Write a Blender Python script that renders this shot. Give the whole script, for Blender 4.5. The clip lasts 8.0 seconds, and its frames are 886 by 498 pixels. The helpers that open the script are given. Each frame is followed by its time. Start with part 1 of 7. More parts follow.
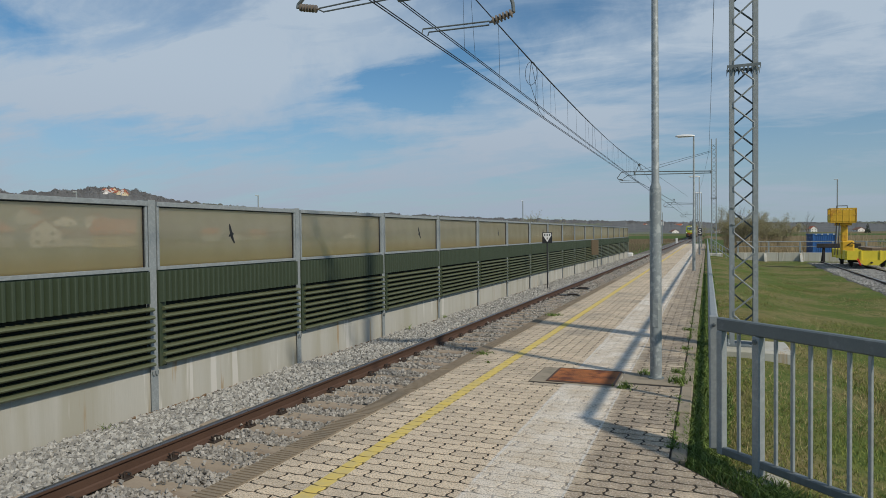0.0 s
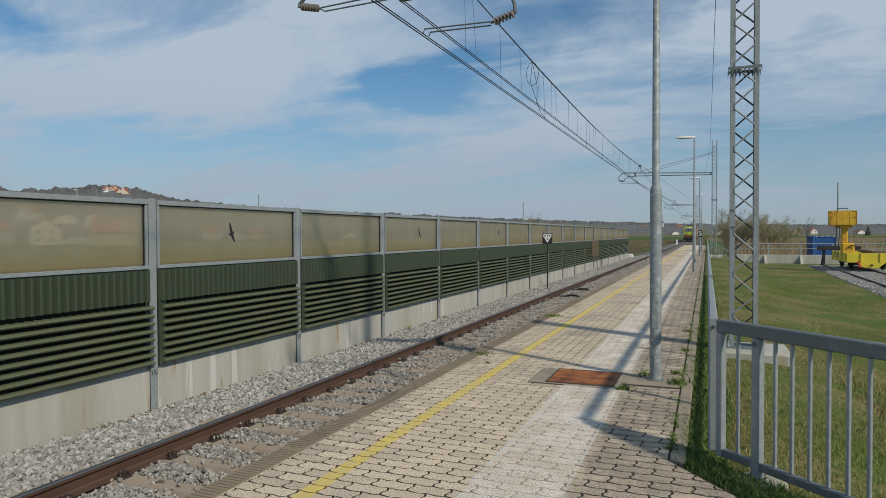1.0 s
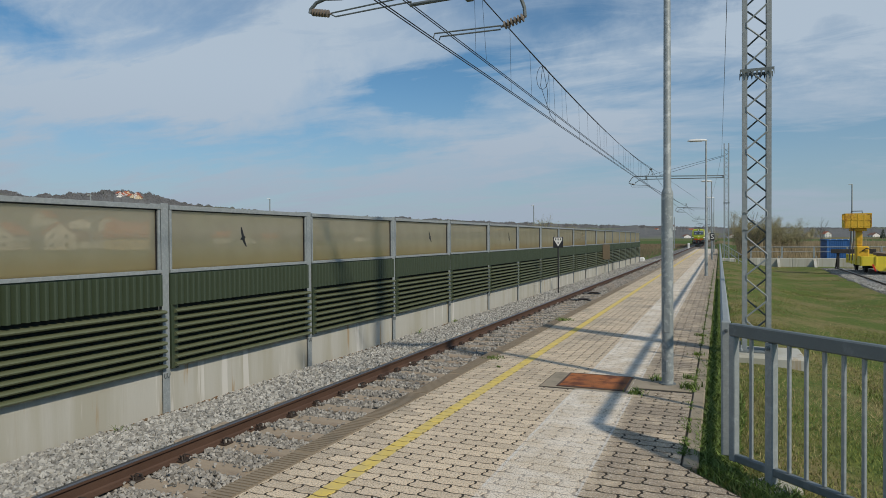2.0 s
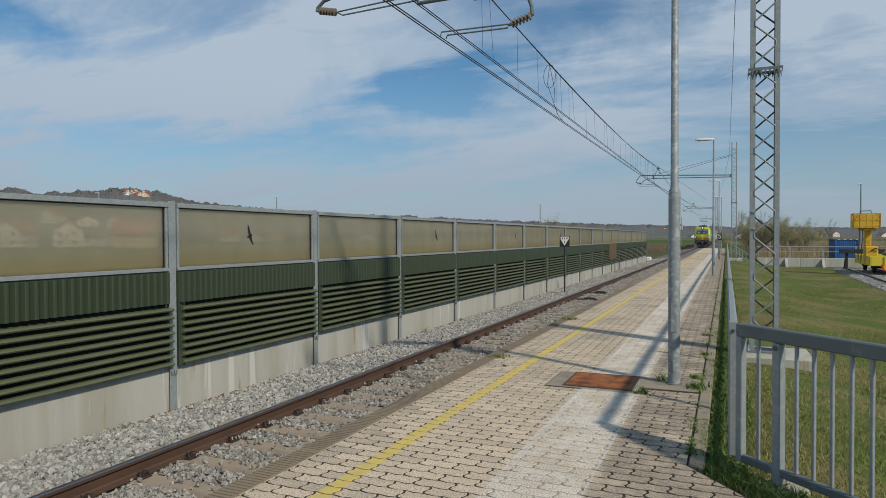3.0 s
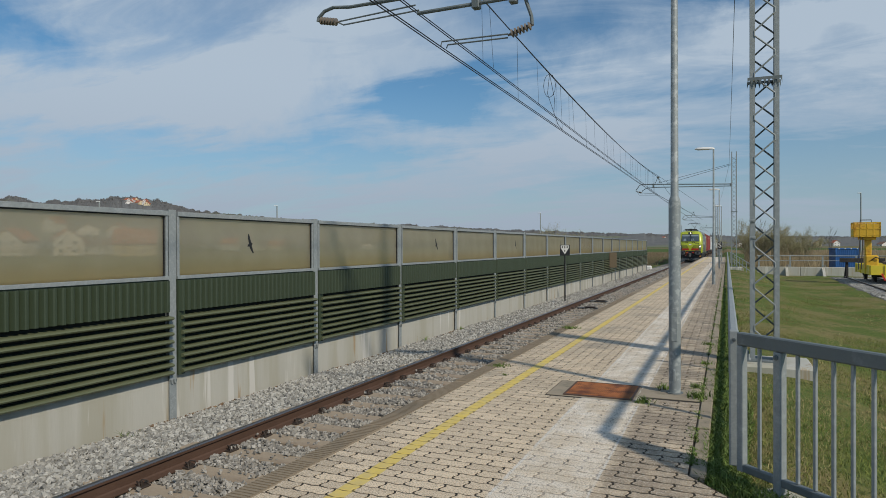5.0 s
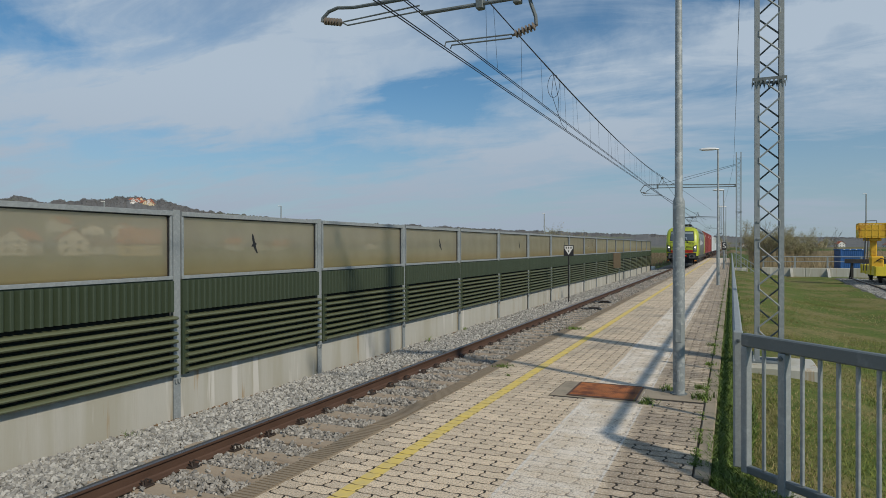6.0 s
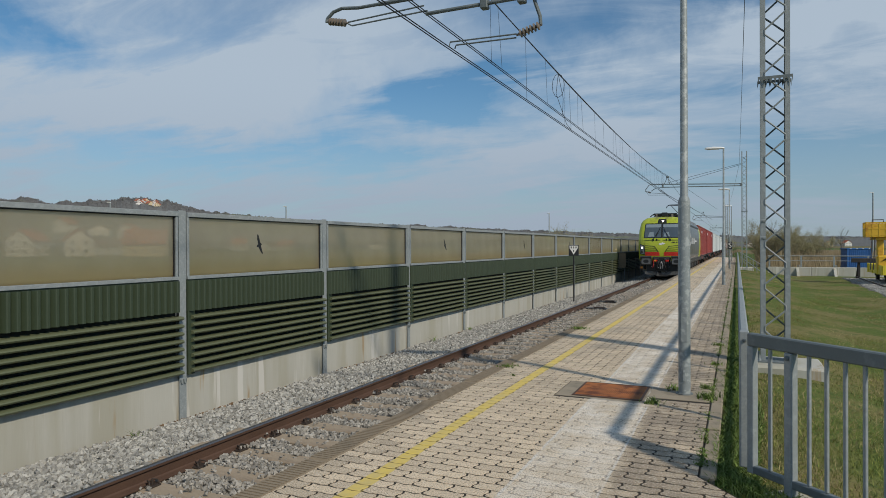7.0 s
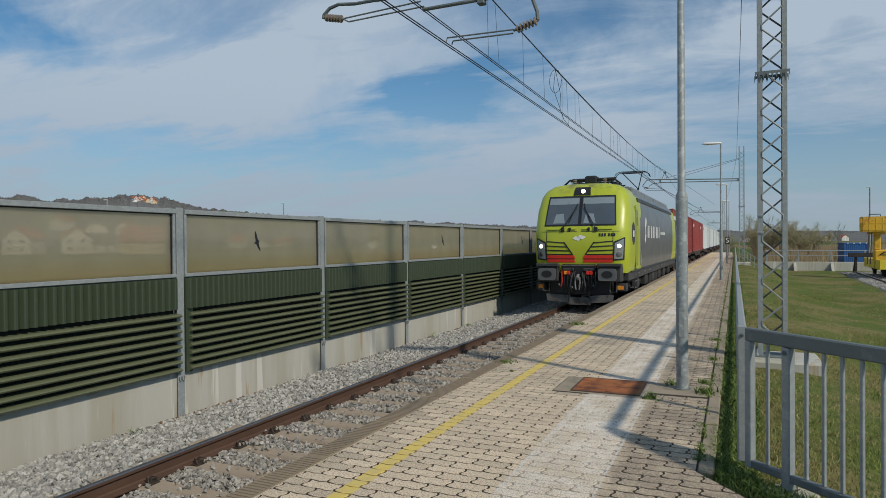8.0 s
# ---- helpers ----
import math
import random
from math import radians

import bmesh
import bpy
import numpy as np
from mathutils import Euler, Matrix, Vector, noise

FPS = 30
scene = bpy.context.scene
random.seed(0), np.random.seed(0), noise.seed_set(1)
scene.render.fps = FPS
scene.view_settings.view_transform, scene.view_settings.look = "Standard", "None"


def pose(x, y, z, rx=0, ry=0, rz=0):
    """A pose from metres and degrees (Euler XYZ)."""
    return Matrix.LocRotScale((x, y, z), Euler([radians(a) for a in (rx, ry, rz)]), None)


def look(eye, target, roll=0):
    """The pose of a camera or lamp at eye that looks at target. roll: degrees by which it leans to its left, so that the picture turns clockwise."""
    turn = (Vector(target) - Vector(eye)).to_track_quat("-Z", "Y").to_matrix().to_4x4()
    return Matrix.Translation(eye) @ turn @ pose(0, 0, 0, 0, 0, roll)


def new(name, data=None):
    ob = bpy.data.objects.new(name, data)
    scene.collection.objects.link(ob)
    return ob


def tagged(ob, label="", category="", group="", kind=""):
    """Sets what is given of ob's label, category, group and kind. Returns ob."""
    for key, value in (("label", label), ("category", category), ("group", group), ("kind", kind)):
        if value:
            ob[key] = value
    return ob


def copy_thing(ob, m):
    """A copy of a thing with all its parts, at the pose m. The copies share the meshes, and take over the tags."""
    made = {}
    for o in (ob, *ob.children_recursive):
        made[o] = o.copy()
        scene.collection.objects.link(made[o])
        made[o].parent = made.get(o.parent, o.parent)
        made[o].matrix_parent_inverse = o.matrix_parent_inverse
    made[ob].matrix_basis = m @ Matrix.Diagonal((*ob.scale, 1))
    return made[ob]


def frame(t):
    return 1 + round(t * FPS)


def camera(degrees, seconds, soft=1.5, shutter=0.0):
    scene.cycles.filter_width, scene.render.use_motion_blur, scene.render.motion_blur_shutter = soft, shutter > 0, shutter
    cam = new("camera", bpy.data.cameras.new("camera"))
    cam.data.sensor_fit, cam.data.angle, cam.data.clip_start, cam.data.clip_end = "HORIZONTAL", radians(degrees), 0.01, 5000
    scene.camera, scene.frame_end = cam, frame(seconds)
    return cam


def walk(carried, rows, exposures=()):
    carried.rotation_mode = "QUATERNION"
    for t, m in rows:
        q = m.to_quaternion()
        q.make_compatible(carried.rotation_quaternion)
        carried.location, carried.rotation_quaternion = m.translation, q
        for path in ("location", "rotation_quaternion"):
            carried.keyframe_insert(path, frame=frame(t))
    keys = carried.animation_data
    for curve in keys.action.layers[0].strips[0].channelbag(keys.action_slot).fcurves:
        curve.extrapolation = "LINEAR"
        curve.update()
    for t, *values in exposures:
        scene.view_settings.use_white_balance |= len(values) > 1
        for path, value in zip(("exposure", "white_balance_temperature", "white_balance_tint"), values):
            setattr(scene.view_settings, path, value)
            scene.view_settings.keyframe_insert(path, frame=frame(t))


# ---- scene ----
cam = camera(68.0, 8.0, soft=0.55)
PATH = [
    (0.0, pose(0, 0, 1.55, 88.73, 0.60, 21.88)),
    (0.5, pose(0, 0, 1.55, 88.60, 0.52, 21.44)),
    (1.0, pose(0, 0, 1.55, 88.74, 0.26, 21.90)),
    (1.5, pose(0, 0, 1.55, 88.56, 0.38, 22.13)),
    (2.0, pose(0, 0, 1.55, 89.09, 0.39, 22.81)),
    (3.5, pose(0, 0, 1.55, 88.96, 0.23, 23.44)),
    (4.0, pose(0, 0, 1.55, 89.47, 0.25, 23.46)),
    (4.5, pose(0, 0, 1.55, 89.71, 0.20, 23.28)),
    (6.0, pose(0, 0, 1.55, 89.77, 0.09, 23.70)),
    (6.5, pose(0, 0, 1.55, 89.70, 0.10, 23.80)),
    (7.0, pose(0, 0, 1.55, 89.77, 0.21, 24.12)),
    (7.5, pose(0, 0, 1.55, 89.62, 0.26, 23.85)),
    (8.0, pose(0, 0, 1.55, 89.44, 0.45, 23.93)),
    ]
walk(cam, PATH, [(0.0, -0.37), (4.7, -0.37), (6.2, -0.40), (8.0, -0.41)])

# ---------------------------------------------------------------- light
SUN_AZ = Vector((0.880, -0.475))
SUN_EL = radians(39.5)
to_sun = Vector((SUN_AZ.x * math.cos(SUN_EL), SUN_AZ.y * math.cos(SUN_EL), math.sin(SUN_EL)))
sun = new("sun", bpy.data.lights.new("sun", "SUN"))
sun.data.energy, sun.data.angle, sun.data.color = 3.8, radians(2.2), (1.0, 0.90, 0.75)
sun.matrix_world = look(to_sun * 50, (0, 0, 0))
scene.view_settings.exposure = -0.38


SKY_FORMS = [(26, 12.5, 7, 2.6, 0.12, -0.75), (36, 7.5, 14, 1.9, 0.02, -0.6), (31, 9.6, 5, 1.4, 0.2, -0.4), (-5, 21.5, 9, 3.6, 0.0, -0.9),
             (13, 17, 10, 3.2, -0.15, -0.6), (56, 16, 5, 1.8, 0.2, -0.45), (20, 21, 9, 3.0, 0.0, -0.55), (-7, 16.0, 7, 2.2, 0.0, 0.75), (-9, 11.5, 9, 1.6, 0.05, 0.40),
             (45, 14, 11, 3.6, 0.1, 0.34), (17, 10, 10, 1.9, 0.05, 0.35), (52, 21, 12, 3, 0.0, 0.3), (8, 14, 5, 1.4, 0.1, 0.25)]


def build_world():
    w = bpy.data.worlds.new("sky")
    scene.world = w
    w.use_nodes = True
    nt = w.node_tree
    N, L = nt.nodes, nt.links
    N.clear()
    out, bg = N.new("ShaderNodeOutputWorld"), N.new("ShaderNodeBackground")
    bg.inputs["Strength"].default_value = 0.1
    sky = N.new("ShaderNodeTexSky")
    sky.sky_type, sky.sun_disc = "NISHITA", False
    sky.sun_elevation, sky.sun_rotation = SUN_EL, radians(118.4)
    sky.air_density, sky.dust_density, sky.ozone_density = 1.0, 0.3, 2.5
    geo = N.new("ShaderNodeTexCoord")
    sep = N.new("ShaderNodeSeparateXYZ")
    L.new(geo.outputs["Generated"], sep.inputs[0])
    zp = N.new("ShaderNodeMath"); zp.operation = "MAXIMUM"; zp.inputs[1].default_value = 0.0
    L.new(sep.outputs["Z"], zp.inputs[0])
    za = N.new("ShaderNodeMath"); za.operation = "ADD"; za.inputs[1].default_value = 0.16
    L.new(zp.outputs[0], za.inputs[0])
    dv = N.new("ShaderNodeVectorMath"); dv.operation = "DIVIDE"
    cz = N.new("ShaderNodeCombineXYZ")
    for k in "XYZ":
        L.new(za.outputs[0], cz.inputs[k])
    L.new(geo.outputs["Generated"], dv.inputs[0]); L.new(cz.outputs[0], dv.inputs[1])
    mp = N.new("ShaderNodeMapping")
    mp.inputs["Rotation"].default_value = (0, 0, radians(-28)); mp.inputs["Scale"].default_value = (0.55, 1.15, 0)
    mp.inputs["Location"].default_value = (5.3, 4.4, 0)
    L.new(dv.outputs[0], mp.inputs[0])

    def cloud(scale, detail, rough, distort, lo, hi):
        n = N.new("ShaderNodeTexNoise")
        n.inputs["Scale"].default_value, n.inputs["Detail"].default_value = scale, detail
        n.inputs["Roughness"].default_value, n.inputs["Distortion"].default_value = rough, distort
        L.new(mp.outputs[0], n.inputs["Vector"])
        r = N.new("ShaderNodeMapRange"); r.interpolation_type = "SMOOTHSTEP"
        r.inputs["From Min"].default_value, r.inputs["From Max"].default_value = lo, hi
        L.new(n.outputs["Fac"], r.inputs["Value"])
        return r.outputs[0]
    big = cloud(0.85, 8, 0.58, 0.5, 0.42, 0.57)
    fine = cloud(3.2, 12, 0.64, 0.7, 0.38, 0.68)
    mul = N.new("ShaderNodeMath"); mul.operation = "MULTIPLY_ADD"
    L.new(big, mul.inputs[0]); mul.inputs[1].default_value = 0.66
    f2 = N.new("ShaderNodeMath"); f2.operation = "MULTIPLY"; f2.inputs[1].default_value = 0.40
    L.new(fine, f2.inputs[0]); L.new(f2.outputs[0], mul.inputs[2])
    mix = N.new("ShaderNodeMix"); mix.data_type = "RGBA"; mix.clamp_result = False
    # the veil thickens to the west and thins to the north-east
    veil = N.new("ShaderNodeMapRange"); veil.interpolation_type = "SMOOTHSTEP"
    veil.inputs["From Min"].default_value, veil.inputs["From Max"].default_value = 0.30, -0.55
    veil.inputs["To Min"].default_value, veil.inputs["To Max"].default_value = -0.30, 0.22
    L.new(sep.outputs["X"], veil.inputs["Value"])
    all_ = N.new("ShaderNodeMath"); all_.operation = "ADD"; all_.use_clamp = True
    L.new(mul.outputs[0], all_.inputs[0]); L.new(veil.outputs[0], all_.inputs[1])

    def op(o, p, q=0.0, r=None):
        n = N.new("ShaderNodeMath"); n.operation = o
        for i, v in enumerate((p, q, r)):
            if v is None:
                continue
            if isinstance(v, (int, float)):
                n.inputs[i].default_value = v
            else:
                L.new(v, n.inputs[i])
        return n.outputs[0]
    # blue gaps and white banks: bearing left of the track, height, half widths and slope in degrees, amount
    wob = N.new("ShaderNodeTexNoise"); wob.inputs["Scale"].default_value, wob.inputs["Detail"].default_value, wob.inputs["Roughness"].default_value = 7.0, 6, 0.6
    L.new(geo.outputs["Generated"], wob.inputs["Vector"])
    ws = N.new("ShaderNodeSeparateColor"); L.new(wob.outputs["Color"], ws.inputs[0])
    bear = op("MULTIPLY", op("ARCTAN2", op("MULTIPLY", sep.outputs["X"], -1.0), sep.outputs["Y"]), 57.3)
    rise = op("MULTIPLY", op("ARCSINE", sep.outputs["Z"]), 57.3)
    bear = op("ADD", bear, op("MULTIPLY", op("SUBTRACT", ws.outputs[0], 0.5), 26.0))
    rise = op("ADD", rise, op("MULTIPLY", op("SUBTRACT", ws.outputs[1], 0.5), 9.0))
    dens = all_.outputs[0]
    for a, e, wa, we, slope, amt in SKY_FORMS:
        da = op("SUBTRACT", bear, a)
        de = op("SUBTRACT", op("SUBTRACT", rise, e), op("MULTIPLY", da, slope))
        q = op("ADD", op("POWER", op("ABSOLUTE", op("DIVIDE", da, wa)), 2.0), op("POWER", op("ABSOLUTE", op("DIVIDE", de, we)), 2.0))
        dens = op("ADD", dens, op("MULTIPLY", op("POWER", 2.718, op("MULTIPLY", q, -1.0)), amt))
    L.new(op("MINIMUM", op("MAXIMUM", dens, 0.0), 1.0), mix.inputs[0])
    tint = N.new("ShaderNodeMix"); tint.data_type = "RGBA"; tint.blend_type = "MULTIPLY"; tint.inputs[0].default_value = 1.0; tint.clamp_result = False
    tint.inputs[7].default_value = (0.70, 1.02, 1.13, 1)
    L.new(sky.outputs[0], tint.inputs[6])
    L.new(tint.outputs[2], mix.inputs[6])
    mix.inputs[7].default_value = (5.45, 6.6, 7.9, 1)
    hz = N.new("ShaderNodeMapRange"); hz.interpolation_type = "SMOOTHSTEP"
    hz.inputs["From Min"].default_value, hz.inputs["From Max"].default_value = 0.26, -0.02
    L.new(sep.outputs["Z"], hz.inputs["Value"])
    hm = N.new("ShaderNodeMath"); hm.operation = "MULTIPLY"; hm.inputs[1].default_value = 0.80
    L.new(hz.outputs[0], hm.inputs[0])
    mix2 = N.new("ShaderNodeMix"); mix2.data_type = "RGBA"; mix2.clamp_result = False
    L.new(hm.outputs[0], mix2.inputs[0]); L.new(mix.outputs[2], mix2.inputs[6])
    mix2.inputs[7].default_value = (4.1, 4.9, 6.0, 1)
    L.new(mix2.outputs[2], bg.inputs["Color"])
    L.new(bg.outputs[0], out.inputs[0])


build_world()

# ---------------------------------------------------------------- geometry helpers
class Geo:
    """Collects vertices and faces for one mesh."""

    def __init__(self):
        self.v, self.f = [], []

    def add(self, verts, faces):
        k = len(self.v)
        self.v += [tuple(p) for p in verts]
        self.f += [tuple(i + k for i in q) for q in faces]
        return self

    def box(self, a, b, c=0.0):
        """A box from corner a to corner b, with chamfers of c."""
        lo, hi = [min(p, q) for p, q in zip(a, b)], [max(p, q) for p, q in zip(a, b)]
        if c <= 0:
            x0, y0, z0 = lo
            x1, y1, z1 = hi
            return self.add([(x0, y0, z0), (x1, y0, z0), (x1, y1, z0), (x0, y1, z0), (x0, y0, z1), (x1, y0, z1), (x1, y1, z1), (x0, y1, z1)],
                            [(3, 2, 1, 0), (4, 5, 6, 7), (0, 1, 5, 4), (1, 2, 6, 5), (2, 3, 7, 6), (3, 0, 4, 7)])
        bm = bmesh.new()
        bmesh.ops.create_cube(bm, size=1)
        for p in bm.verts:
            p.co = [(lo[i] + hi[i]) / 2 + p.co[i] * (hi[i] - lo[i]) for i in range(3)]
        bmesh.ops.bevel(bm, geom=bm.edges[:], offset=min(c, 0.45 * min(hi[i] - lo[i] for i in range(3))), segments=1, affect="EDGES")
        bm.verts.index_update()
        self.add([p.co for p in bm.verts], [[p.index for p in q.verts] for q in bm.faces])
        bm.free()
        return self

    def beam(self, p, q, w, h, up=(0, 0, 1)):
        """A square bar from p to q, w wide and h high."""
        p, q = Vector(p), Vector(q)
        d = (q - p).normalized()
        s = d.cross(Vector(up))
        s = s.normalized() if s.length > 1e-5 else Vector((1, 0, 0))
        u = s.cross(d)
        vs = [e + s * i * w / 2 + u * j * h / 2 for e in (p, q) for i, j in ((-1, -1), (1, -1), (1, 1), (-1, 1))]
        return self.add(vs, [(0, 1, 2, 3), (7, 6, 5, 4), (0, 4, 5, 1), (1, 5, 6, 2), (2, 6, 7, 3), (3, 7, 4, 0)])

    def tube(self, pts, r, n=8, caps=True):
        """A round tube along points; r is one radius or one for each point."""
        pts = [Vector(p) for p in pts]
        rs = r if isinstance(r, (list, tuple)) else [r] * len(pts)
        verts, faces = [], []
        s = None
        for i, p in enumerate(pts):
            d = (pts[min(i + 1, len(pts) - 1)] - pts[max(i - 1, 0)])
            d = d.normalized() if d.length > 1e-9 else Vector((0, 0, 1))
            if s is None:
                s = d.orthogonal().normalized()
            s = (s - d * s.dot(d)).normalized()
            u = d.cross(s)
            for k in range(n):
                a = 2 * math.pi * k / n
                verts.append(p + (s * math.cos(a) + u * math.sin(a)) * rs[i])
        for i in range(len(pts) - 1):
            for k in range(n):
                a, b = i * n + k, i * n + (k + 1) % n
                faces.append((a, b, b + n, a + n))
        if caps:
            faces.append(tuple(range(n))[::-1])
            faces.append(tuple(range((len(pts) - 1) * n, len(pts) * n)))
        return self.add(verts, faces)

    def lathe(self, base, axis, prof, n=16):
        """A turned form: prof is rows of (distance along the axis, radius)."""
        base, axis = Vector(base), Vector(axis).normalized()
        return self.tube_stack([base + axis * h for h, _ in prof], [r for _, r in prof], axis, n)

    def tube_stack(self, pts, rs, axis, n):
        s = axis.orthogonal().normalized()
        u = axis.cross(s)
        verts = [p + (s * math.cos(2 * math.pi * k / n) + u * math.sin(2 * math.pi * k / n)) * r for p, r in zip(pts, rs) for k in range(n)]
        faces = [(i * n + k, i * n + (k + 1) % n, (i + 1) * n + (k + 1) % n, (i + 1) * n + k) for i in range(len(pts) - 1) for k in range(n)]
        faces += [tuple(range(n))[::-1], tuple(range((len(pts) - 1) * n, len(pts) * n))]
        return self.add(verts, faces)

    def prism(self, outline, lo, hi, axis="z", c=0.0):
        """An outline (two coordinates a point) drawn out along an axis; c pulls the far end's rim in for a worn edge."""
        def at(p, h):
            return {"x": (h, p[0], p[1]), "y": (p[0], h, p[1]), "z": (p[0], p[1], h)}[axis]
        n = len(outline)
        mx, my = sum(p[0] for p in outline) / n, sum(p[1] for p in outline) / n
        rows = [[at(p, lo) for p in outline]]
        if c:
            rows.append([at(p, hi - c * 0.6) for p in outline])
            outline = [(p[0] - c * (1 if p[0] > mx else -1), p[1] - c * (1 if p[1] > my else -1)) for p in outline]
        rows.append([at(p, hi) for p in outline])
        faces = [(i * n + k, i * n + (k + 1) % n, (i + 1) * n + (k + 1) % n, (i + 1) * n + k) for i in range(len(rows) - 1) for k in range(n)]
        faces += [tuple(range(n))[::-1], tuple(range((len(rows) - 1) * n, len(rows) * n))]
        return self.add([p for row in rows for p in row], faces)

    def scaled(self, k):
        self.v = [(x * k, y * k, z * k) for x, y, z in self.v]
        return self

    def quad(self, a, b, c, d):
        return self.add([a, b, c, d], [(0, 1, 2, 3)])


def mesh_of(name, g, mat, smooth=False, fix=True):
    me = bpy.data.meshes.new(name)
    me.from_pydata(g.v, [], g.f)
    if fix and len(g.f) < 60000:
        bm = bmesh.new()
        bm.from_mesh(me)
        bmesh.ops.recalc_face_normals(bm, faces=bm.faces[:])
        bm.to_mesh(me)
        bm.free()
    for m in mat if isinstance(mat, (list, tuple)) else [mat]:
        me.materials.append(m)
    if smooth:
        me.shade_smooth()
        me.set_sharp_from_angle(angle=radians(38))
    return me


def part(name, g, mat, parent=None, label="", smooth=False):
    ob = new(name, mesh_of(name, g, mat, smooth))
    if parent is not None:
        ob.parent = parent
    if label:
        ob["label"] = label
    return ob


def thing(name, m, label, category, group="", kind=""):
    ob = new(name)
    ob.empty_display_size = 0.2
    ob.matrix_world = m
    return tagged(ob, label, category, group, kind)


def solid(name, g, mat, label, category="", kind="", group="", smooth=False):
    return tagged(part(name, g, mat, smooth=smooth), label, category, group, kind)


# ---------------------------------------------------------------- materials
def material(name, base, rough=0.7, metal=0.0, var=0.15, scale=6.0, fine=60.0, bump=0.15, dark=None, dark_at=(0.55, 0.75),
             island=0.0, obj=0.0, stretch=(1, 1, 1), coat=0.0, dark_scale=1.5, bump_dist=0.01, spec=0.5):
    """A surface with a base colour varied at two scales, stains of a second colour and fine relief."""
    m = bpy.data.materials.new(name)
    m.use_nodes = True
    nt = m.node_tree
    N, L = nt.nodes, nt.links
    b = N["Principled BSDF"]
    b.inputs["Metallic"].default_value = metal
    b.inputs["Coat Weight"].default_value = coat
    b.inputs["Specular IOR Level"].default_value = spec
    tc = N.new("ShaderNodeTexCoord")
    mp = N.new("ShaderNodeMapping")
    mp.inputs["Scale"].default_value = stretch
    L.new(tc.outputs["Object"], mp.inputs[0])

    def noise_fac(s, detail=5, rough_=0.6):
        n = N.new("ShaderNodeTexNoise")
        n.inputs["Scale"].default_value, n.inputs["Detail"].default_value, n.inputs["Roughness"].default_value = s, detail, rough_
        L.new(mp.outputs[0], n.inputs["Vector"])
        return n.outputs["Fac"]

    def math_(op, a, bb):
        n = N.new("ShaderNodeMath"); n.operation = op
        for i, v in enumerate((a, bb)):
            if isinstance(v, (int, float)):
                n.inputs[i].default_value = v
            else:
                L.new(v, n.inputs[i])
        return n.outputs[0]
    n1, n2 = noise_fac(scale), noise_fac(fine, 3)
    val = math_("ADD", math_("MULTIPLY", math_("SUBTRACT", n1, 0.5), 2 * var), math_("MULTIPLY", math_("SUBTRACT", n2, 0.5), 1.6 * var))
    if island:
        g = N.new("ShaderNodeNewGeometry")
        val = math_("ADD", val, math_("MULTIPLY", math_("SUBTRACT", g.outputs["Random Per Island"], 0.5), island))
    if obj:
        oi = N.new("ShaderNodeObjectInfo")
        val = math_("ADD", val, math_("MULTIPLY", math_("SUBTRACT", oi.outputs["Random"], 0.5), obj))
    val = math_("ADD", val, 1.0)
    col = N.new("ShaderNodeMix"); col.data_type = "RGBA"; col.blend_type = "MULTIPLY"; col.inputs[0].default_value = 1.0
    col.inputs[6].default_value = (*base, 1)
    cc = N.new("ShaderNodeCombineColor")
    for i in range(3):
        L.new(val, cc.inputs[i])
    L.new(cc.outputs[0], col.inputs[7])
    colour = col.outputs[2]
    if dark is not None:
        st = N.new("ShaderNodeMapRange"); st.interpolation_type = "SMOOTHSTEP"
        st.inputs["From Min"].default_value, st.inputs["From Max"].default_value = dark_at
        L.new(noise_fac(dark_scale, 8, 0.65), st.inputs["Value"])
        mx = N.new("ShaderNodeMix"); mx.data_type = "RGBA"
        L.new(st.outputs[0], mx.inputs[0]); L.new(colour, mx.inputs[6]); mx.inputs[7].default_value = (*dark, 1)
        colour = mx.outputs[2]
    L.new(colour, b.inputs["Base Color"])
    L.new(math_("ADD", math_("MULTIPLY", math_("SUBTRACT", n1, 0.5), 0.25), rough), b.inputs["Roughness"])
    if bump:
        bp = N.new("ShaderNodeBump")
        bp.inputs["Strength"].default_value, bp.inputs["Distance"].default_value = bump, bump_dist
        L.new(n2, bp.inputs["Height"])
        L.new(bp.outputs[0], b.inputs["Normal"])
    return m


def glow(name, colour, strength):
    m = bpy.data.materials.new(name)
    m.use_nodes = True
    b = m.node_tree.nodes["Principled BSDF"]
    b.inputs["Base Color"].default_value = (*colour, 1)
    b.inputs["Emission Color"].default_value = (*colour, 1)
    b.inputs["Emission Strength"].default_value = strength
    return m


